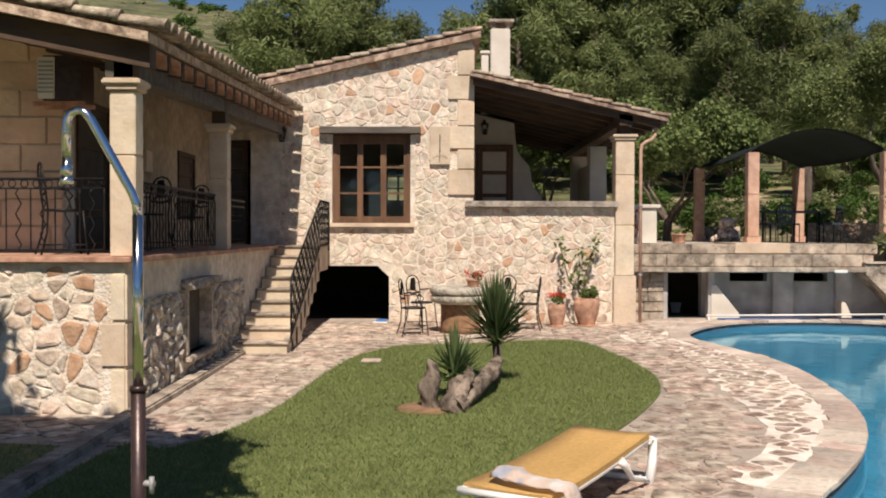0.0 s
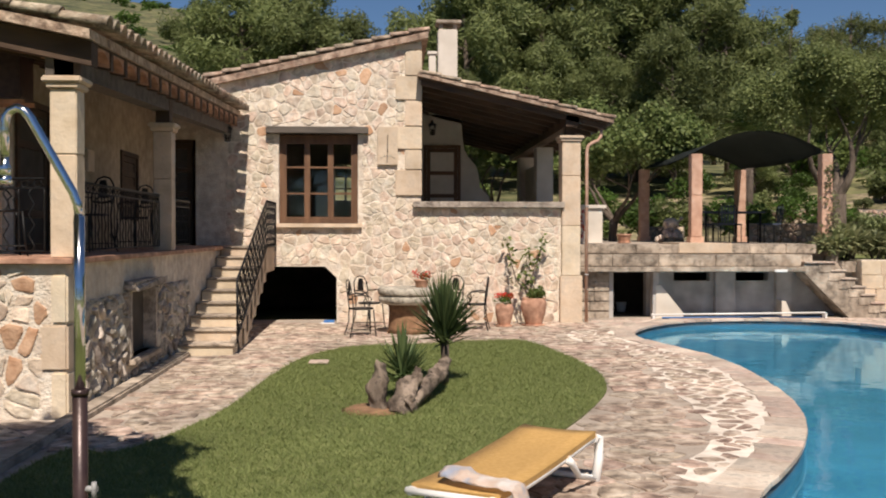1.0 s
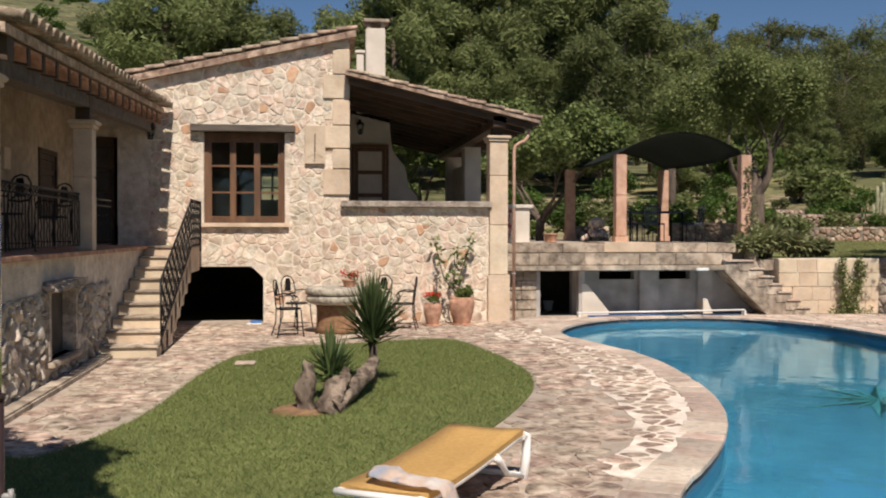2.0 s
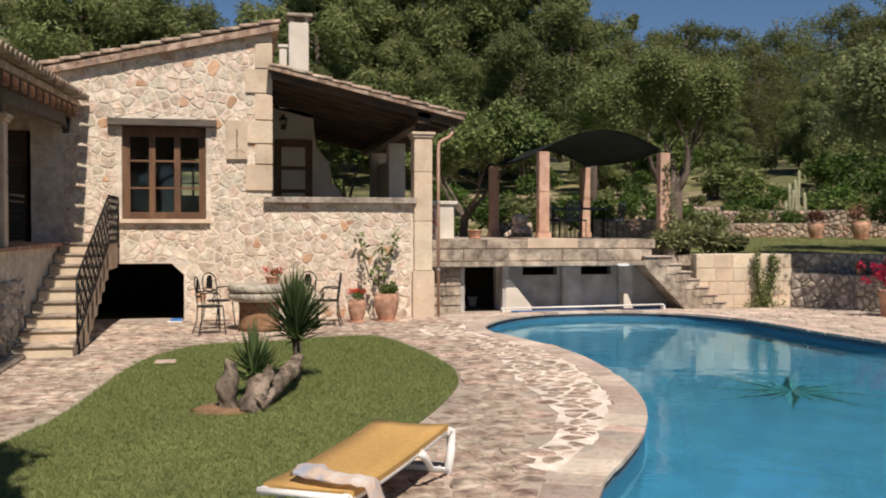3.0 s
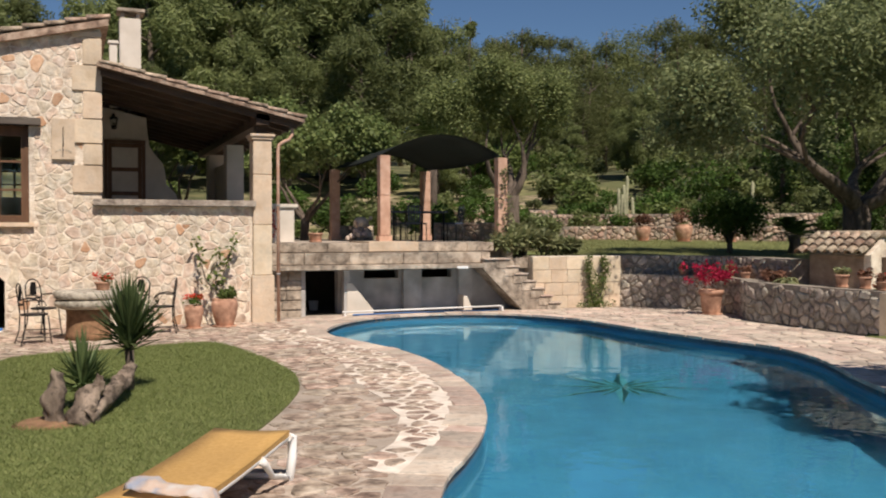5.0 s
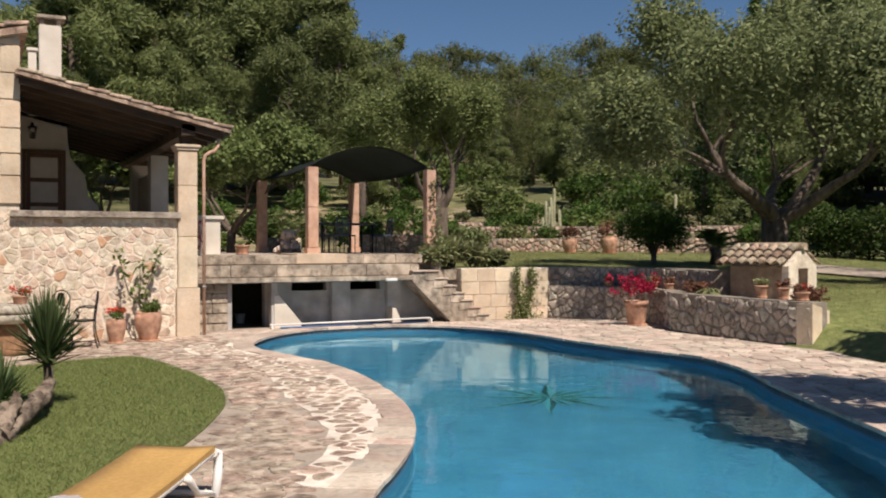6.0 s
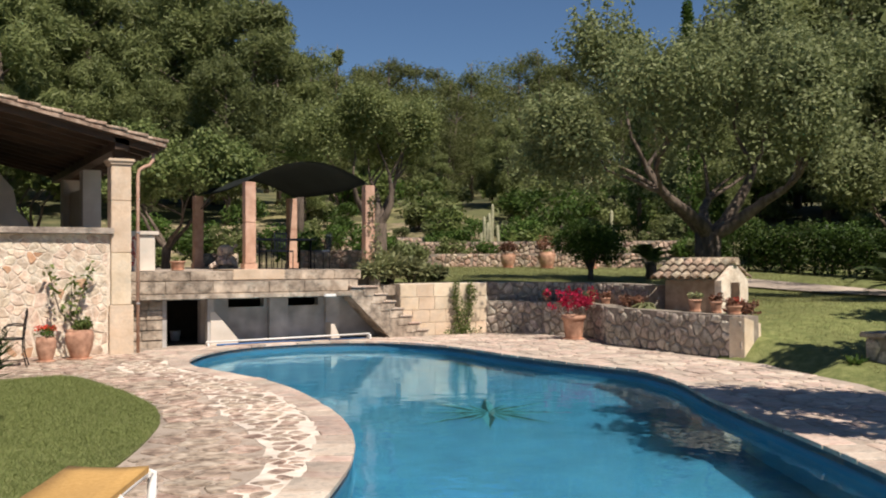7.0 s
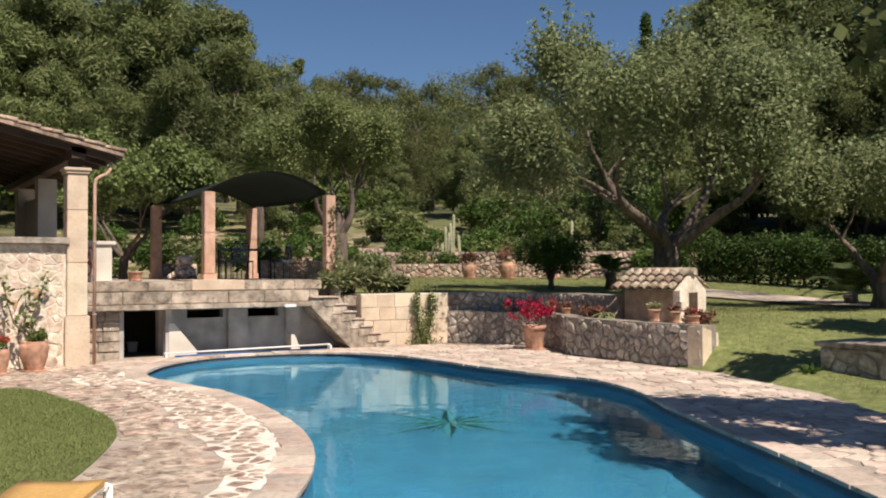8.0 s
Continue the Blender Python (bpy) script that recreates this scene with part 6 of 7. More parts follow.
# ---- pool roller and small things ----
roller = thing("pool_cover_roller", (7.2, 18.8, 0.0), "white pool cover roller lying along the pool's end", "pool roller")
bm = bmesh.new()
tube(bm, [(-2.05, -0.05, 0.09), (1.55, 0.10, 0.11)], 0.018, 10)
part("tube", bm, M_WHITE, roller)
bm = bmesh.new()
tube(bm, [(-1.8, 0.06, 0.02), (1.5, 0.16, 0.02)], 0.018, 10)
part("rolled_cover", bm, M_BLUETARP, roller, "rolled blue pool cover")
for x in (-2.0, 1.5):
    bm = bmesh.new()
    box(bm, x - 0.02, -0.06, 0.0, x + 0.02, 0.10, 0.11, 0.008)
    part("foot", bm, M_WHITE, roller)
bm = bmesh.new()
lathe(bm, [(0.09, 0), (0.115, 0.2), (0.12, 0.21), (0.10, 0.2)], 14)
solo("bucket", bm, M_WHITE, "white plastic bucket inside the pump room", "bucket", at=(0, 0, 0)).matrix_basis = pose(5.0, 20.6, 0.0)
lampu = thing("spotlight", (7.75, 18.72, 0.96), "small white spotlight under the terrace cornice", "lamp")
bm = bmesh.new()
box(bm, -0.13, -0.05, -0.03, 0.13, 0.0, 0.03, 0.01)
part("housing", bm, M_WHITE, lampu)
board = thing("pool_board", (-1.15, 18.05, 0.0), "blue and white plastic board leaning in the passage", "board")
bm = bmesh.new()
box(bm, -0.16, -0.1, 0.0, 0.10, 0.1, 0.03, 0.01)
part("base", bm, M_WHITE, board)
bm = bmesh.new()
box(bm, -0.10, -0.08, 0.03, 0.10, 0.09, 0.07, 0.01)
part("cover", bm, M_BLUETARP, board)

# ---- pergola on the terrace ----
pergola = thing("pergola", (7.9, 22.4, 1.48), "pergola of pink stone posts under a black shade sail", "pergola")
POSTS = [(6.58, 20.47, 3.42, 0.235), (9.12, 19.75, 3.38, 0.225), (6.82, 25.6, 3.42, 0.24), (9.2, 24.9, 3.38, 0.235)]
for x, y, zt, w in POSTS:
    z0, k = 1.48, 0
    pst = None
    while z0 < zt - 0.02:
        h = min(0.15 if k == 0 else 0.9, zt - z0)
        bm = bmesh.new()
        g = 0.03 if k == 0 else 0.0
        box(bm, x - w / 2 - g, y - w / 2 - g, z0, x + w / 2 + g, y + w / 2 + g, z0 + h - 0.003, 0.01)
        pst = part("post_block", bm, M_PINK, pergola, world=True)
        z0, k = z0 + h, k + 1
bm = bmesh.new()
sg = []
FLp, FRp, RLp, RRp = (Vector(p[:3]) for p in POSTS)
for i in range(17):
    row = []
    for j in range(17):
        u, v = i / 16, j / 16
        p = (FLp * (1 - u) + FRp * u) * (1 - v) + (RLp * (1 - u) + RRp * u) * v
        p.z += 0.04 + 0.46 * math.sin(math.pi * u) ** 0.9 * (1 - 0.12 * v) - 0.10 * math.sin(math.pi * v) * (1 - math.sin(math.pi * u))
        row.append(bm.verts.new(p))
    sg.append(row)
for i in range(16):
    for j in range(16):
        bm.faces.new((sg[i][j], sg[i + 1][j], sg[i + 1][j + 1], sg[i][j + 1])).smooth = True
bmesh.ops.solidify(bm, geom=bm.faces[:], thickness=0.012)
part("shade_sail", bm, M_SAIL, pergola, "black shade net sail", world=True)
bm = bmesh.new()
box(bm, 5.85, 19.222, 1.295, 6.95, 20.75, 1.507, 0.012)
solo("post_plinth", bm, M_ASHLAR, "pale stone plinth under a pergola post", "plinth", at=(6.4, 20.0, 1.295))
vine = thing("post_climber", (9.12, 19.6, 1.48), "yellow-green climber twining up the pergola post", "plant")
rng = random.Random(45)
bm = bmesh.new()
for k in range(16):
    leaf_cloud(bm, (rng.uniform(-0.12, 0.14), rng.uniform(-0.06, 0.05), 0.1 + k * 0.105), 0.10 + 0.05 * (k < 8), 16, 0.075, rng)
part("foliage", bm, L_PALE, vine)
dining = thing("outdoor_table", (8.05, 22.6, 1.485), "outdoor dining table with a dark blue cover", "table")
bm = bmesh.new()
box(bm, -0.75, -0.45, 0.70, 0.75, 0.45, 0.74, 0.01)
part("tabletop", bm, M_DARKBLUE, dining)
for q in ((-0.65, -0.38), (0.65, -0.38), (-0.65, 0.38), (0.65, 0.38)):
    bm = bmesh.new()
    tube(bm, [(q[0], q[1], 0), (q[0], q[1], 0.70)], 0.025, 6)
    part("leg", bm, M_IRON, dining)


def garden_chair(at, rz):
    c = thing("garden_chair", at, "dark metal garden chair at the covered dining table", "chair", group="chairs at the dining table", rz=rz)
    bm = bmesh.new()
    box(bm, -0.22, -0.21, 0.42, 0.22, 0.21, 0.46, 0.01)
    part("seat", bm, M_DARKBLUE, c)
    bm = bmesh.new()
    tube(bm, [(-0.21, -0.22, 0.44), (-0.21, -0.27, 0.80), (-0.12, -0.28, 0.90), (0.12, -0.28, 0.90), (0.21, -0.27, 0.80), (0.21, -0.22, 0.44)], 0.013, 6)
    part("back_frame", bm, M_IRON, c)
    for k in range(5):
        bm = bmesh.new()
        box(bm, -0.155 + k * 0.07, -0.265, 0.48, -0.125 + k * 0.07, -0.255, 0.87)
        part("slat", bm, M_DARKBLUE, c)
    for q in ((-0.2, -0.2), (0.2, -0.2), (-0.2, 0.2), (0.2, 0.2)):
        bm = bmesh.new()
        tube(bm, [(q[0], q[1], 0.0), (q[0], q[1], 0.44)], 0.012, 6)
        part("leg", bm, M_IRON, c)
    return c


g0 = garden_chair((7.7, 21.85, 1.485), 0)
for x, y, r in ((7.7, 23.35, 180), (8.4, 23.35, 175), (9.05, 22.55, 90)):
    copy_thing(g0, pose(x, y, 1.485, 0, 0, r))
bm = bmesh.new()
box(bm, 3.98, 20.0, 1.485, 4.45, 20.35, 2.22, 0.012)
box(bm, 3.92, 19.95, 2.22, 4.52, 20.40, 2.30, 0.012)
solo("stone_pier", bm, M_PLASTER, "plastered stone pier on the terrace beside the house", "pier", at=(4.2, 20.2, 1.485))
rng = random.Random(51)
fl = thing("hanging_geranium", (4.02, 19.88, 1.55), "red trailing geranium on the terrace pier", "plant")
bm = bmesh.new()
for k in range(6):
    leaf_cloud(bm, (-0.02 + rng.uniform(-0.06, 0.06), 0, 0.1 + k * 0.1), 0.06, 16, 0.05, rng)
part("blossom", bm, L_REDFLOWER, fl)
potted("small_pot", (4.98, 20.3, 1.49), 0.16, 0.20, "pot", 9, "low terracotta pot on the terrace", L_BUSH, 60, 0.04, 0.8, 0.4)
rock = thing("rockery", (6.8, 23.0, 1.49), "small rockery mound of pale stones on the terrace", "rockery")
rng = random.Random(61)
for k in range(26):
    bm = bmesh.new()
    bmesh.ops.create_icosphere(bm, subdivisions=1, radius=rng.uniform(0.06, 0.10))
    a, f = rng.uniform(0, 6.28), rng.random()
    c = Vector((math.cos(a) * 0.36 * f, math.sin(a) * 0.3 * f, 0.06 + 0.30 * (1 - f)))
    for v in bm.verts:
        v.co = v.co * (1 + 0.35 * noise.noise(v.co * 9 + Vector((k, 0, 0)))) + c
    part("stone", bm, M_COPING, rock)
bm = bmesh.new()
bmesh.ops.create_uvsphere(bm, u_segments=14, v_segments=8, radius=0.17, matrix=Matrix.Translation((0, 0, 0.06)) @ Matrix.Diagonal((1.15, 0.9, 0.75, 1)))
bmesh.ops.create_uvsphere(bm, u_segments=8, v_segments=6, radius=0.05, matrix=Matrix.Translation((0.25, 0, 0.16)))
tube(bm, [(0.15, 0, 0.06), (0.24, 0, 0.15)], 0.03, 6)
for q in ((-0.12, -0.1), (0.12, -0.1), (-0.12, 0.1), (0.12, 0.1)):
    tube(bm, [(q[0], q[1], 0.06), (q[0] * 1.2, q[1] * 1.2, -0.06)], 0.035, 6)
solo("tortoise_statue", bm, M_COPING, "pale stone tortoise statue on the rockery", "statue").matrix_basis = pose(6.8, 23.0, 1.90)

# ---- little well house on the planter ----
well = thing("well_house", (13.75, 14.05, 0.66), "small stone well house with a clay tile roof", "well", rz=-80)
bm = bmesh.new()
W2, D2 = 0.62, 0.42
fmw = wall_frame((0, -D2, 0), (1, 0, 0))
box(bm, -W2, -D2, 0, W2, D2, 0.62, 0.02)
part("body", bm, M_PLASTER_TAN, well, "tan plastered body")
bm = bmesh.new()
plate(bm, [(-D2 - 0.02, 0), (D2 + 0.02, 0), (D2 + 0.02, 0.62), (0, 0.95), (-D2 - 0.02, 0.62)], wall_frame((W2, 0, 0), (0, 1, 0)), -0.05, 0.10)
bmesh.ops.recalc_face_normals(bm, faces=bm.faces[:])
gend = part("gable_end", bm, M_MORTAR, well, "rubble gable end")
bm = bmesh.new()
box(bm, W2 + 0.09, -0.14, 0.12, W2 + 0.115, 0.14, 0.58, 0.005)
part("hatch", bm, M_DARKWOOD, well, "dark little hatch")
for sy in (-1, 1):
    for k in range(7):
        x = -W2 - 0.08 + k * 0.215
        barrel_row(well, Vector((x, 0, 0.98)), Vector((x, sy * (D2 + 0.16), 0.62)), 0.085, M_TILE, 3, 300 + k)
bm = bmesh.new()
tube(bm, [(-W2 - 0.1, 0, 0.99), (W2 + 0.16, 0, 0.99)], 0.075, 8)
part("ridge", bm, M_TILE, well)
for k, (x, y, r) in enumerate(((12.40, 12.9, 0.12), (12.42, 12.4, 0.11), (12.75, 17.95, 0.11), (13.05, 17.45, 0.11), (13.15, 16.9, 0.12), (13.1, 16.3, 0.11))):
    potted("flower_pot", (x + 0.02, y, 0.74 if k < 2 else 0.66), r, r * 1.9, "pot", 70 + k, "terracotta flower pot on the planter wall", L_DRY if k % 2 else L_PALE, 140, 0.05, 1.1, 1.0, group="pots on the planter wall")
potted("flower_bowl", (12.40, 11.95, 0.74), 0.14, 0.15, "pot", 80, "terracotta bowl of orange flowers on the planter wall", L_DRY, 200, 0.05, 1.0, 0.8, L_REDFLOWER, 60, 0.03)
boug = potted("bougainvillea_pot", (12.30, 16.35, 0.0), 0.25, 0.52, "pot", 90, "terracotta pot of crimson bougainvillea by the planter wall", L_DRY, 110, 0.05, 1.5, 1.2, L_RED, 620, 0.055)
rng = random.Random(91)
bm = bmesh.new()
for k in range(11):
    leaf_cloud(bm, (rng.uniform(-0.55, 0.55), rng.uniform(-0.3, 0.3), 0.70 + rng.uniform(0, 0.36)), 0.11, 30, 0.06, rng)
part("blossom", bm, L_RED, boug, kind="stuff")


def spiky(name, at, r, count, seed, leaf, label, group="", category="plant", arch=0.35, w=0.03):
    t = thing(name, at, label, category, group=group)
    rng = random.Random(seed)
    bm = bmesh.new()
    for k in range(count):
        a, el, L = rng.uniform(0, 6.28), radians(rng.uniform(15, 80)), r * rng.uniform(0.7, 1.1)
        d = Vector((math.cos(a) * math.cos(el), math.sin(a) * math.cos(el), math.sin(el)))
        s = Vector((-math.sin(a), math.cos(a), 0))
        p = [d * L * f + Vector((0, 0, -arch * L * f ** 2.5)) for f in (0, 0.4, 0.75, 1.0)]
        ww = [w * 0.8, w, w * 0.6, 0.002]
        vs = [(bm.verts.new(q - s * x), bm.verts.new(q + s * x)) for q, x in zip(p, ww)]
        for A, B in zip(vs, vs[1:]):
            bm.faces.new((A[0], A[1], B[1], B[0]))
    part("leaves", bm, leaf, t)
    return t


spiky("spider_plant", (12.55, 14.4, 0.70), 0.55, 60, 101, L_PALE, "pale green arching spider plant on the planter", arch=0.9)
for k, (x, y) in enumerate(((12.7, 11.9), (12.85, 12.3), (12.65, 14.9), (12.95, 15.3), (13.25, 17.9))):
    shrub("dry_flower_bed", (x, y, 0.66), 0.5, 0.35, 110 + k, L_DRY, "dry reddish-brown bedding plants on the planter", 320, 0.05, group="bedding plants")
clim = thing("climbing_plant", (11.05, 18.85, 0.0), "leafy green climber growing up the ashlar wall", "plant")
rng = random.Random(121)
bm, cl = bmesh.new(), bmesh.new()
for dx in (-0.14, 0.20):
    tube(bm, [(dx * 0.3, 0, 0), (dx, 0.03, 0.5), (dx * 1.1, 0.05, 1.15)], 0.015, 5)
    for k in range(12):
        leaf_cloud(cl, (dx * min(1.1, 0.3 + k * 0.1) + rng.uniform(-.06, .06), 0.0, 0.08 + k * 0.095), 0.16 - 0.004 * k, 55, 0.05, rng)
for k in range(5):
    leaf_cloud(cl, (-0.4 + k * 0.2, -0.05, 0.07), 0.11, 50, 0.045, rng)
part("stems", bm, M_BARK, clim)
part("foliage", cl, L_BUSH, clim)
# ---- garden trees and shrubs ----
broadleaf("lemon_tree", on(6.1, 26.0), 0.9, 1.35, 0.12, 21, L_FRESH, "leafy bright green lemon tree behind the terrace", depth=3, per=42, size=0.085, first=4, clump=0.42, group="garden trees")
broadleaf("fig_tree", on(3.4, 30.5), 0.9, 1.5, 0.12, 22, L_BUSH, "leafy green fig tree behind the porch", depth=3, per=40, size=0.14, first=4, clump=0.5, group="garden trees")
broadleaf("olive_tree", on(11.7, 24.6), 1.5, 1.5, 0.20, 23, L_PINE, "green olive tree with a dark leaning trunk beside the pergola", depth=3, per=110, size=0.055, first=4, clump=0.55, group="garden trees")
broadleaf("olive_tree", on(19.3, 13.0), 0.6, 1.35, 0.2, 26, L_OLIVE, "grey-green olive tree at the edge of the drive", depth=3, per=110, size=0.055, first=4, clump=0.6, group="garden trees")
for k, (x, y, r) in enumerate(((8.98, 19.46, 0.6), (9.35, 19.75, 0.75), (9.85, 19.95, 0.85), (10.3, 19.85, 0.7), (10.0, 20.6, 0.95), (10.75, 20.1, 0.55), (11.2, 20.2, 0.5))):
    spiky("aloe", (x, y, 1.12 + 0.35 * r), r * 1.05, 80, 131 + k, L_PALE, "pale green spiky aloe beside the garden steps", "aloes at the lawn's edge", arch=0.35, w=0.045)
    shrub("aloe_undergrowth", (x, y + 0.1, 1.10), r * 1.3, r * 1.0, 231 + k, L_PALE, "low leafy undergrowth among the aloes", 420, 0.08, group="undergrowth among the aloes")
top = shrub("topiary_bush", (17.0, 21.8, terrain(17.0, 21.8) + 0.22), 2.3, 1.75, 133, L_DARKBUSH, "dense round clipped dark green bush on a short stem", 9500, 0.06)
bm = bmesh.new()
tube(bm, [(0, 0, -0.5), (0.02, 0, 0.4)], [0.09, 0.07], 8)
part("stem", bm, M_BARK, top)
rng = random.Random(141)
LS = [("shrub", 1.6, 1.3, L_BUSH), ("shrub", 2.0, 1.5, L_DARKBUSH), ("shrub", 1.3, 1.0, L_OLIVE), ("shrub", 1.8, 1.2, L_PINE)]
protos = []
for k, (nm, w, h, lf) in enumerate(LS):
    protos.append(shrub(nm, on(11.6 + k * 2.2, 29.5 + k * 0.7), w, h, 150 + k, lf, "leafy green garden shrub on the terraced slope", 950, 0.12, group="garden shrubs"))
for az0, az1, d0, d1, n in ((12, 28, 31, 48, 17), (27, 42, 36, 46, 34), (41, 58, 33, 44, 36), (-4, 12, 31, 44, 14), (26, 60, 44, 62, 36), (8, 26, 45, 60, 20), (-20, 8, 44, 66, 20)):
    for k in range(n):
        az, d = radians(rng.uniform(az0, az1)), rng.uniform(d0, d1)
        x, y = d * math.sin(az), d * math.cos(az)
        s = rng.uniform(0.6, 1.25) * (1.6 if d > 44 else 1.0)
        c = copy_thing(rng.choice(protos), Matrix())
        c.matrix_basis = pose(*on(x, y), 0, 0, rng.uniform(0, 360)) @ Matrix.Diagonal((s, s, s * rng.uniform(0.8, 1.2), 1))
scrub = shrub("hill_scrub", at_az(-15, 180), 4.5, 3.0, 160, L_DARKBUSH, "dark scrub bush on the bare hillside", 240, 0.55, group="scrub on the hill")
for k in range(90):
    az, d = rng.uniform(-24, -2), rng.uniform(110, 300)
    s = rng.uniform(0.5, 1.3)
    c = copy_thing(scrub, Matrix())
    x, y, z = at_az(az, d)
    c.matrix_basis = pose(x, y, z - 1.6, 0, 0, rng.uniform(0, 360)) @ Matrix.Diagonal((s, s, s * 0.8, 1))
for k, (az, d, r) in enumerate(((28.6, 38, 0.7), (31, 38.5, 0.8), (33.5, 38, 0.6), (24.5, 36, 0.7))):
    a = radians(az)
    spiky("agave", on(d * math.sin(a), d * math.cos(a)), r * 1.2, 34, 170 + k, L_PALE if k != 1 else L_BUSH, "blue-green agave rosette above the stone wall", "agaves", arch=0.15, w=0.06)


def cactus(at, h, seed):
    t = thing("column_cactus", at, "tall pale green column cactus with side arms", "cactus", group="cacti")
    rng = random.Random(seed)
    for k in range(4):
        bm = bmesh.new()
        dx = 0 if k == 0 else rng.uniform(-0.35, 0.35)
        hh = h * (1 if k == 0 else rng.uniform(0.5, 0.85))
        tube(bm, [(dx * 0.3, 0, 0), (dx, rng.uniform(-.1, .1), hh * 0.35), (dx, 0, hh * 0.96), (dx, 0, hh)], [0.06, 0.07, 0.06, 0.02], 9)
        part("column", bm, M_CACTUS, t)


for az, d, h in ((32.2, 37, 2.3), (39.2, 34, 2.0), (31.7, 38, 1.7)):
    cactus(on(d * math.sin(radians(az)), d * math.cos(radians(az))), h, int(az * 10))


def palm(name, at, trunk, r, count, seed, label):
    t = thing(name, at, label, "palm", group="palms")
    rng = random.Random(seed)
    bm = bmesh.new()
    tube(bm, [(0, 0, -0.1), (0.05, 0, trunk * 0.5), (0, 0, trunk)], [0.20, 0.16, 0.18], 9)
    part("trunk", bm, M_BARK, t)
    bm = bmesh.new()
    for k in range(count):
        a, el = 6.283 * k / count + rng.uniform(-.2, .2), radians(rng.uniform(5, 75))
        d, s = Vector((math.cos(a) * math.cos(el), math.sin(a) * math.cos(el), math.sin(el))), Vector((-math.sin(a), math.cos(a), 0))
        L = r * rng.uniform(0.8, 1.1)
        for j in range(16):
            f = 0.15 + 0.85 * j / 15
            p = Vector((0, 0, trunk)) + d * L * f + Vector((0, 0, -0.45 * L * f ** 2.4))
            for sg in (-1, 1):
                q = p + s * sg * 0.28 * r * (1 - 0.6 * abs(f - 0.45)) + d * 0.10 * L + Vector((0, 0, -0.06))
                bm.faces.new([bm.verts.new(v) for v in (p, p + d * 0.05, q)])
    part("fronds", bm, L_PALM, t)
    return t


palm("palm_tree", at_az(20.7, 37), 3.9, 1.6, 34, 181, "fan palm with arching fronds behind the pergola")
palm("dwarf_palm", at_az(41.4, 29), 0.5, 1.0, 22, 182, "low dwarf palm by the lawn")
palm("dwarf_palm", at_az(54.5, 25), 0.25, 1.3, 24, 183, "dwarf palm at the edge of the drive")


def cypress(at, h, w, seed, label):
    rng = random.Random(seed)
    t = thing("cypress_tree", at, label, "tree", group="cypresses")
    bm, cr = bmesh.new(), bmesh.new()
    tube(bm, [(0, 0, -0.2), (0, 0, h * 0.9)], [0.12, 0.02], 7)
    for k in range(int(h * 16)):
        f = rng.random()
        rr = w * min(1, f * 6 + 0.25) * (1 - f) ** 0.6
        a = rng.uniform(0, 6.28)
        leaf_cloud(cr, (math.cos(a) * rr * 0.6, math.sin(a) * rr * 0.6, 0.2 + h * f), 0.22, 46, 0.09, rng, 1.5, 1.6)
    part("trunk", bm, M_BARK, t)
    part("crown", cr, L_DARKBUSH, t)
    return t


cypress(at_az(45.2, 27), 2.6, 0.35, 191, "small slim dark green cypress by the low wall")
cypress(at_az(43.6, 38), 9.5, 0.7, 192, "tall slim dark green cypress behind the old tree")
cypress(at_az(40.8, 40), 8.5, 0.6, 193, "tall slim dark green cypress on the slope")
hedge = thing("hedge", at_az(51, 34), "dense dark green clipped hedge along the drive, toned darker for tree shade", "hedge")
rng = random.Random(201)
bm = bmesh.new()
hb = Vector(at_az(51, 34))
for k in range(90):
    az = 46 + 13 * k / 89
    p = Vector(at_az(az, 33 - 4 * (k / 89))) - hb
    for z in (0.4, 0.9, 1.2 + 0.35 * noise.noise(Vector((k * 0.12, 0, 0)))):
        leaf_cloud(bm, p + Vector((rng.uniform(-.3, .3), rng.uniform(-.3, .3), z)), 0.45, 46, 0.11, rng)
part("foliage", bm, L_HEDGE, hedge)
for k in range(0, 90, 6):
    p = Vector(at_az(46 + 13 * k / 89, 33 - 4 * (k / 89))) - hb
    bm = bmesh.new()
    tube(bm, [p + Vector((0, 0, -0.1)), p + Vector((0.05, 0, 0.9))], [0.05, 0.02], 5)
    part("stem", bm, M_BARK, hedge)


# terraced dry-stone walls on the slope
def dry_wall(name, azs, d, z0, h, seed, label):
    pts = [(d * math.sin(radians(a)), d * math.cos(radians(a))) for a in azs]
    mid = Vector(pts[len(pts) // 2])
    z0 = max(z0, terrain(mid.x, mid.y) - 0.1)
    w = thing(name, (mid.x, mid.y, z0), label, "wall", kind="structure")
    for i, ((x0, y0), (x1, y1)) in enumerate(zip(pts, pts[1:])):
        L = math.hypot(x1 - x0, y1 - y0)
        fmx = wall_frame((x0, y0, z0), (x1 - x0, y1 - y0, 0))
        bm = bmesh.new()
        plate(bm, [(0, -0.4), (L, -0.4), (L, h), (0, h)], fmx, -0.4, 0)
        bmesh.ops.recalc_face_normals(bm, faces=bm.faces[:])
        part("core", bm, M_DARKMORTAR, w, world=True)
        stones(w, [(0, 0), (L, 0), (L, h), (0, h)], fmx, 0.13, 0.008, 0.05, M_DRYSTONE, seed + i, stretch=1.7, bounds=(0, 0, L, h), limit=60)


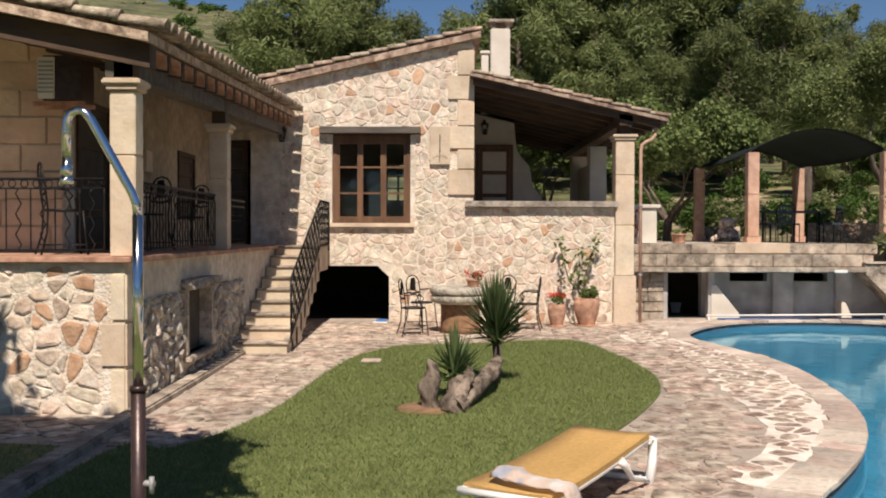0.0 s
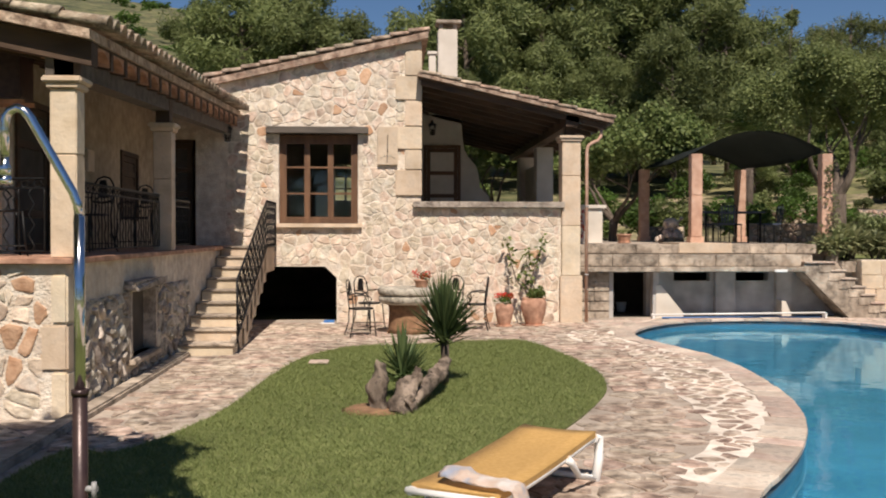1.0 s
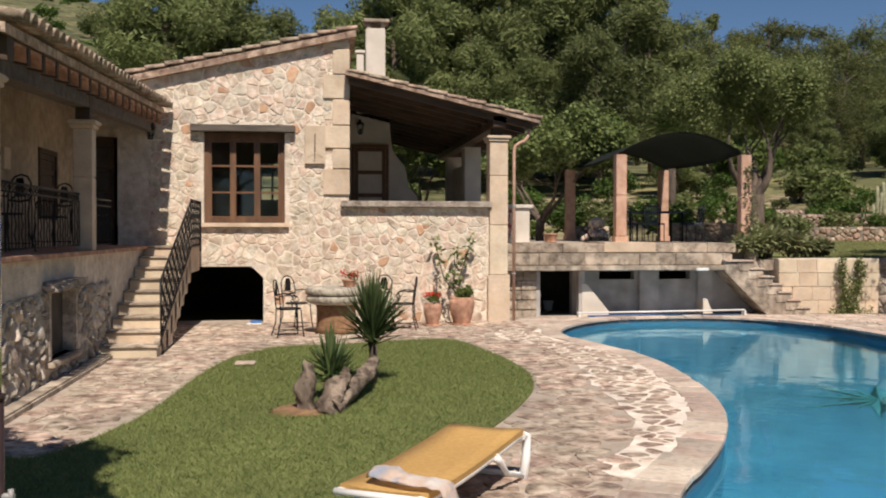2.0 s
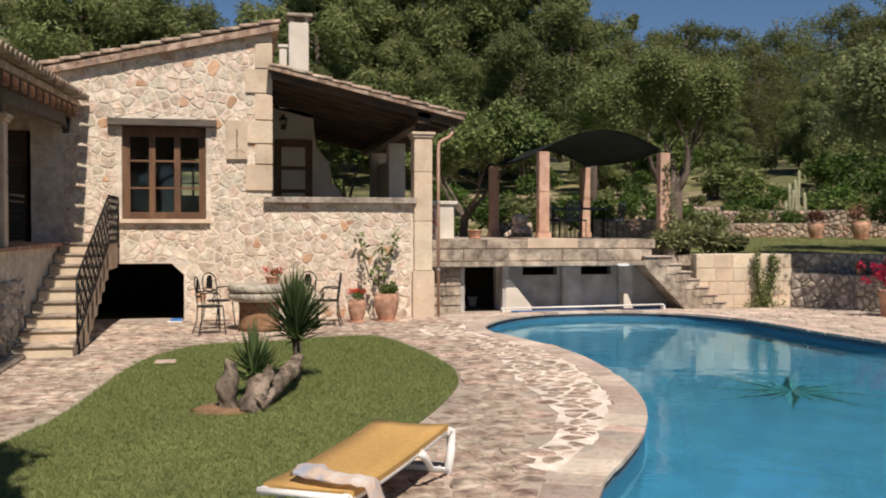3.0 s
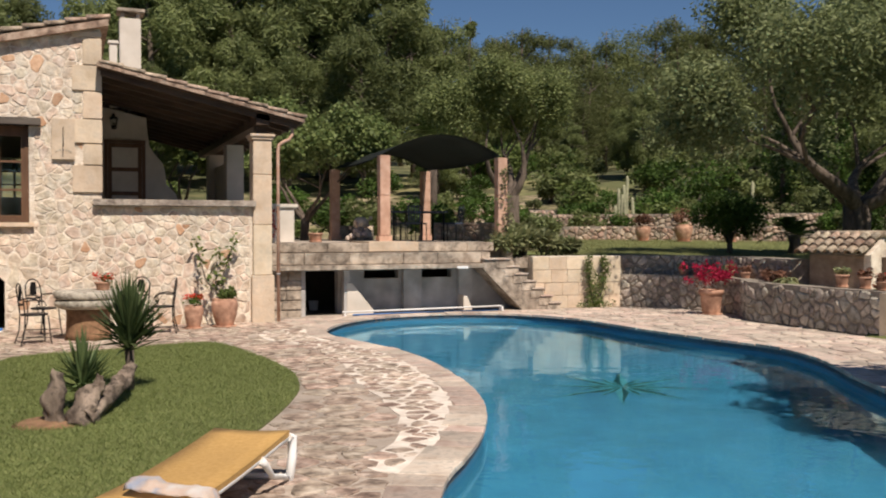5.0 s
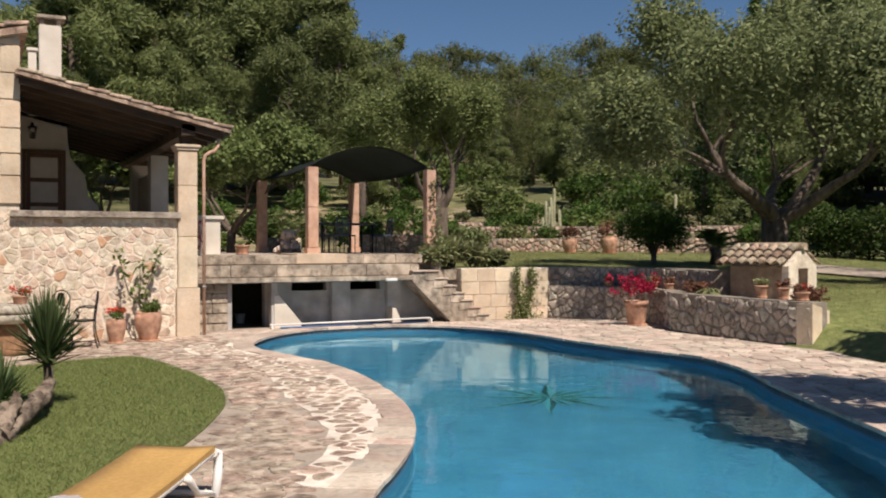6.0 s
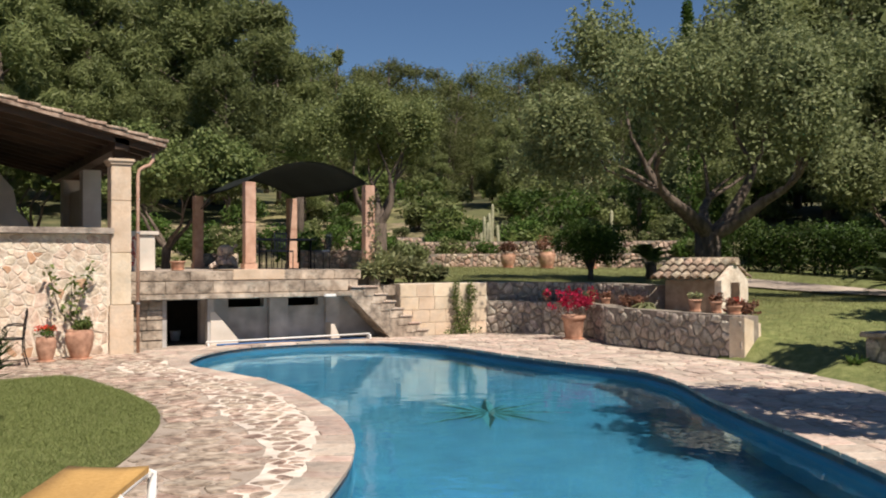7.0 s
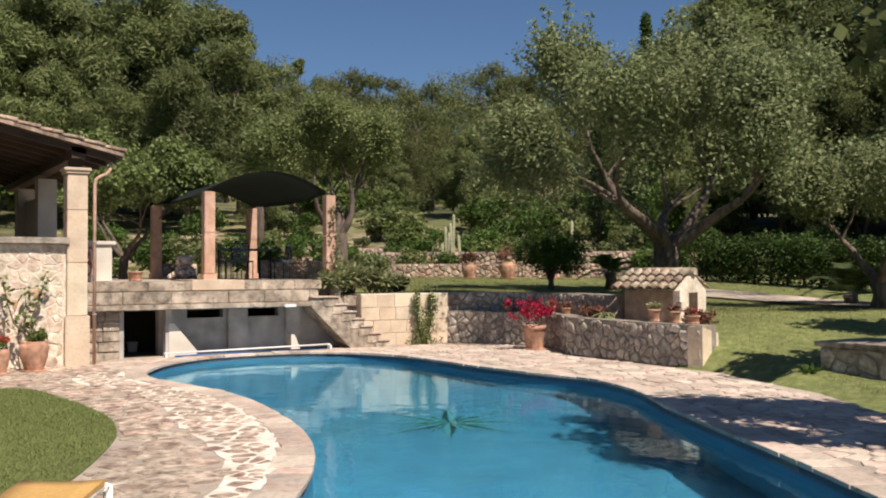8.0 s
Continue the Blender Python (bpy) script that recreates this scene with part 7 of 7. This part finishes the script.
dry_wall("wall_slope", (28.5, 31, 33.5, 36, 38.5, 41), 34.0, 1.35, 0.55, 210, "low dry-stone terrace wall across the lawn's end")
dry_wall("wall_slope_upper", (27, 31, 35, 39, 43), 36.5, 1.75, 0.62, 230, "upper dry-stone terrace wall on the slope")
dry_wall("wall_slope_far", (16, 19, 22, 25, 28), 39.0, 2.0, 0.6, 250, "weathered dry-stone wall behind the pergola")
dry_wall("wall_drive", (42.5, 44.5, 46.2), 25.5, 0.95, 0.62, 270, "low stone wall beside the drive")
dry_wall("wall_garden_low", (20.8, 22.2, 23.6, 25.0), 29.5, 1.45, 0.55, 290, "low pale stone wall behind the pergola")
dry_wall("wall_garden_rock", (14.6, 16.0, 17.2), 28.0, 1.4, 0.5, 296, "short dry-stone wall beside the terrace")
for k, (az, d, r) in enumerate(((33.1, 32.5, 0.26), (35.4, 32.5, 0.30), (38.0, 32.8, 0.24))):
    potted("dry_garden_urn", at_az(az, d), r, r * 1.9, "jar", 400 + k, "terracotta urn with a dry brown plant below the terrace wall", L_DRY, 420, 0.07, 1.2, 1.5, group="urns along the terrace wall")
# the drive
bm = bmesh.new()
dv = []
for k in range(15):
    az = 44.5 + 17 * k / 14
    d0 = 27.5 - 6.5 * (k / 14)
    dv.append([bm.verts.new(Vector(at_az(az, d0 + dd)) + Vector((0, 0, 0.05))) for dd in (0.0, 1.2, 2.6)])
for a, b in zip(dv, dv[1:]):
    for i in range(2):
        bm.faces.new((a[i], b[i], b[i + 1], a[i + 1]))
bmesh.ops.recalc_face_normals(bm, faces=bm.faces[:])
solo("drive", bm, M_PAVEJOINT, "pale gravel drive crossing the upper lawn", "road", kind="structure")
bench = thing("stone_planter", (12.75, 8.9, 0.0), "low rubble stone planter block on the lawn", "planter")
bm = bmesh.new()
box(bm, -0.05, -0.6, -0.1, 1.2, 0.7, 0.50, 0.02)
part("core", bm, M_DARKMORTAR, bench)
bm = bmesh.new()
box(bm, -0.12, -0.66, 0.50, 1.26, 0.76, 0.58, 0.015)
part("top_slab", bm, M_CONCRETE, bench)
stones(bench, [(-0.6, 0), (0.7, 0), (0.7, 0.5), (-0.6, 0.5)], wall_frame((12.70, 8.9, 0), (0, -1, 0)), 0.2, 0.012, 0.03, M_GREYSTONE, 280, bounds=(-0.7, 0, 0.6, 0.5))
spiky("dark_plant", (12.35, 9.5, 0.0), 0.5, 50, 290, L_DARKBUSH, "dark green spiky plant beside the stone planter", arch=0.4)

# trees outside the view that shade the garden
broadleaf("shade_tree", (-3.6, 4.4, 0), 3.2, 1.0, 0.13, 31, L_PINE, "leafy garden tree standing behind the viewpoint", depth=3, per=120, size=0.14, first=5, clump=0.6, group="shade trees")
# second tree, added out of view only to deepen the lawn's shadow
broadleaf("shade_tree", (-2.75, 2.8, 0), 3.3, 1.0, 0.12, 34, L_PINE, "unseen leafy tree added to deepen the shade on the lawn", depth=3, per=120, size=0.14, first=5, clump=0.6, group="shade trees")
broadleaf("shade_tree", (9.9, 2.8, 0), 2.0, 1.5, 0.18, 32, L_PINE, "leafy garden tree beside the pool", depth=3, per=24, size=0.13, first=4, clump=0.5, group="shade trees")
broadleaf("shade_tree", (15.5, 6.6, 0), 1.7, 1.7, 0.18, 33, L_PINE, "leafy garden tree on the lower lawn", depth=3, per=24, size=0.13, first=4, clump=0.5, group="shade trees")
# unseen pines added behind the camera, so the window panes reflect less sky
for k in range(16):
    az, d = radians(100 + 160 * k / 15 + rng.uniform(-4, 4)), rng.uniform(20, 30)
    c = copy_thing(rng.choice((P4, P5)), Matrix())
    s = rng.uniform(0.6, 0.9)
    c.matrix_basis = pose(d * math.sin(az), d * math.cos(az), -0.1, 0, 0, rng.uniform(0, 360)) @ Matrix.Diagonal((s, s, s, 1))

# ---- grass ----
def grass(name, count, poly, z, seed, label, size=0.045, leaf=None):
    r = np.random.default_rng(seed)
    xs, ys = [p[0] for p in poly], [p[1] for p in poly]
    verts, faces = [], []
    while len(faces) < count:
        x, y = r.uniform(min(xs), max(xs)), r.uniform(max(min(ys), 2.0), max(ys))
        if not inside((x, y), poly):
            continue
        a, h = r.uniform(0, 6.283), size * r.uniform(0.5, 1.4)
        dx, dy = math.cos(a) * 0.004, math.sin(a) * 0.004
        lx, ly = r.normal(0, 0.8) * h, r.normal(0, 0.8) * h
        i = len(verts)
        zz = z if z is not None else terrain(x, y) - 0.01
        verts += [(x - dx, y - dy, zz), (x + dx, y + dy, zz), (x + lx, y + ly, zz + h)]
        faces.append((i, i + 1, i + 2))
    me = bpy.data.meshes.new(name)
    me.from_pydata(verts, [], faces)
    me.materials.append(leaf or L_GRASS)
    ob = new(name, me)
    tagged(ob, label, "grass", kind="stuff")


grass("grass", 150000, LAWN, 0.014, 1, "short mown grass blades of the lawn", 0.036)
grass("lower_grass", 9000, STRIP, 0.012, 3, "short mown grass below the house wing")
grass("upper_grass", 70000, [(10.4, 19.7), (12.4, 19.7), (14.2, 18.0), (14.0, 14.5), (13.2, 11.8), (12.6, 11.2), (11.9, 8.6), (9.9, 4.8), (14, 4.5), (16.5, 8.5), (24, 19), (24, 27), (18, 32), (12, 26)], None, 2, "mown grass of the upper lawn", 0.06, L_DRYGRASS)

# ---- pool coping and paving, piece by piece ----
def offset_loop(loop, d):
    n, out = len(loop), []
    area = sum(loop[i - 1][0] * loop[i][1] - loop[i][0] * loop[i - 1][1] for i in range(n))
    sg = 1 if area > 0 else -1
    for i in range(n):
        a, b = Vector(loop[i - 1]), Vector(loop[(i + 1) % n])
        t = (b - a).normalized()
        out.append((loop[i][0] + t.y * d * sg, loop[i][1] - t.x * d * sg))
    return out


rng = random.Random(301)
COPE = offset_loop(POOL, 0.34)
INN = offset_loop(POOL, -0.035)
coping = thing("pool_coping", (6.5, 12, 0), "ring of irregular flat coping stones round the pool", "coping", kind="structure")
i, n = 0, len(POOL)
while i < n:
    j = min(i + rng.choice((1, 1, 2)), n)
    w0, w1 = rng.uniform(0.85, 1.1), rng.uniform(0.85, 1.1)
    inner = [Vector(INN[k % n]) for k in range(i, j + 1)]
    outer = [Vector(INN[k % n]).lerp(Vector(COPE[k % n]), w0 + (w1 - w0) * (k - i) / max(1, j - i)) for k in range(i, j + 1)]
    poly = inner + outer[::-1]
    c = sum(poly, Vector((0, 0))) / len(poly)
    poly = [c + (p - c) * (1 - 0.012 / max(0.05, (p - c).length)) for p in poly]
    h = 0.012 + rng.uniform(-0.006, 0.008)
    bm = bmesh.new()
    prism(bm, [(p.x - 6.5, p.y - 12) for p in poly], -0.03, h)
    bmesh.ops.bevel(bm, geom=[e for e in bm.edges if all(v.co.z > 0 for v in e.verts)], offset=0.005, segments=1, affect='EDGES')
    part("coping_stone", bm, M_COPING, coping)
    i = j
FLATF = Matrix()
edge_holes = [COPE, LAWN]
BAND = [(2.6, 6.2), (3.1, 6.6), (3.5, 7.4), (3.85, 8.4), (4.05, 9.4), (4.2, 10.7), (4.3, 12.0), (4.25, 13.4), (4.0, 14.6), (3.7, 15.6), (3.9, 16.5), (3.2, 16.6), (2.9, 15.4), (3.3, 14.0), (3.35, 12.4), (3.1, 10.9), (3.0, 9.7), (2.85, 8.6), (2.55, 7.6), (2.0, 6.6)]
BAND = [(x + 0.10 * noise.noise(Vector((x * 3, y * 3, 5))), y + 0.10 * noise.noise(Vector((x * 3, y * 3, 9)))) for x, y in smooth_loop(BAND, 5)]
RIM = offset_loop(POOL, 0.30)
BAND = [min(RIM, key=lambda q: (q[0] - p[0]) ** 2 + (q[1] - p[1]) ** 2) if inside(p, RIM) else p for p in BAND]
BAND = [p for k, p in enumerate(BAND) if p != BAND[k - 1]]
bandth = thing("pavement_band", (3.4, 11, 0), "band of small flagstones in wide white joints beside the pool", "pavement", kind="structure")
stones(bandth, BAND, FLATF, 0.175, 0.013, 0.012, M_PAVE, 311, holes=[COPE], stretch=1.6, mix=0.3, name="flagstone", near=(3.2, 8.5), chamfer=0.12, limit=300, keep_off=0.0)
bandj = [BAND]
bm = bmesh.new()
prism(bm, [(x - 3.4, y - 11) for x, y in BAND], -0.05, 0.006)
part("mortar_bed", bm, M_WHITEJOINT, bandth, "white mortar bed")
WEST = [(-5.0, 7.8), (-5.0, 8.8), (-2.72, 8.8), (-2.72, 18.2), (3.6, 18.2), (4.0, 16.5), (3.6, 15.5), (4.2, 13), (4.2, 10), (2.6, 6.0), (1.6, 4.0), (1.6, 0.5), (0.3, 0.5), (0.3, 5), (-2.72, 5), (-2.72, 7.7)]
stones(pavement, WEST, FLATF, 0.25, 0.006, 0.012, M_PAVE, 312, mix=0.5, holes=edge_holes + bandj, stretch=1.5, name="flagstone", near=(1.5, 9.0), chamfer=0.08, limit=300, keep_off=0.05, tilt=0.15)
east = thing("pavement_east", (10.5, 12, 0), "pale flagstone paving along the garden side of the pool", "pavement", kind="structure")
EAST = [(3.7, 18.2), (4.2, 19.0), (9.6, 19.0), (11.7, 18.8), (12.6, 17.8), (12.7, 16.9), (12.0, 14.8), (12.0, 11.4), (11.0, 8.4), (9.2, 5.2), (7.4, 2.0), (7, 0.5), (2.0, 0.5), (4.0, 12), (3.8, 16.5)]
stones(east, EAST, FLATF, 0.24, 0.007, 0.012, M_COPING, 313, mix=0.4, holes=[COPE, BAND, LAWN], stretch=1.5, name="flagstone", near=(10.6, 12.0), chamfer=0.08, limit=300, keep_off=0.05, tilt=0.15)
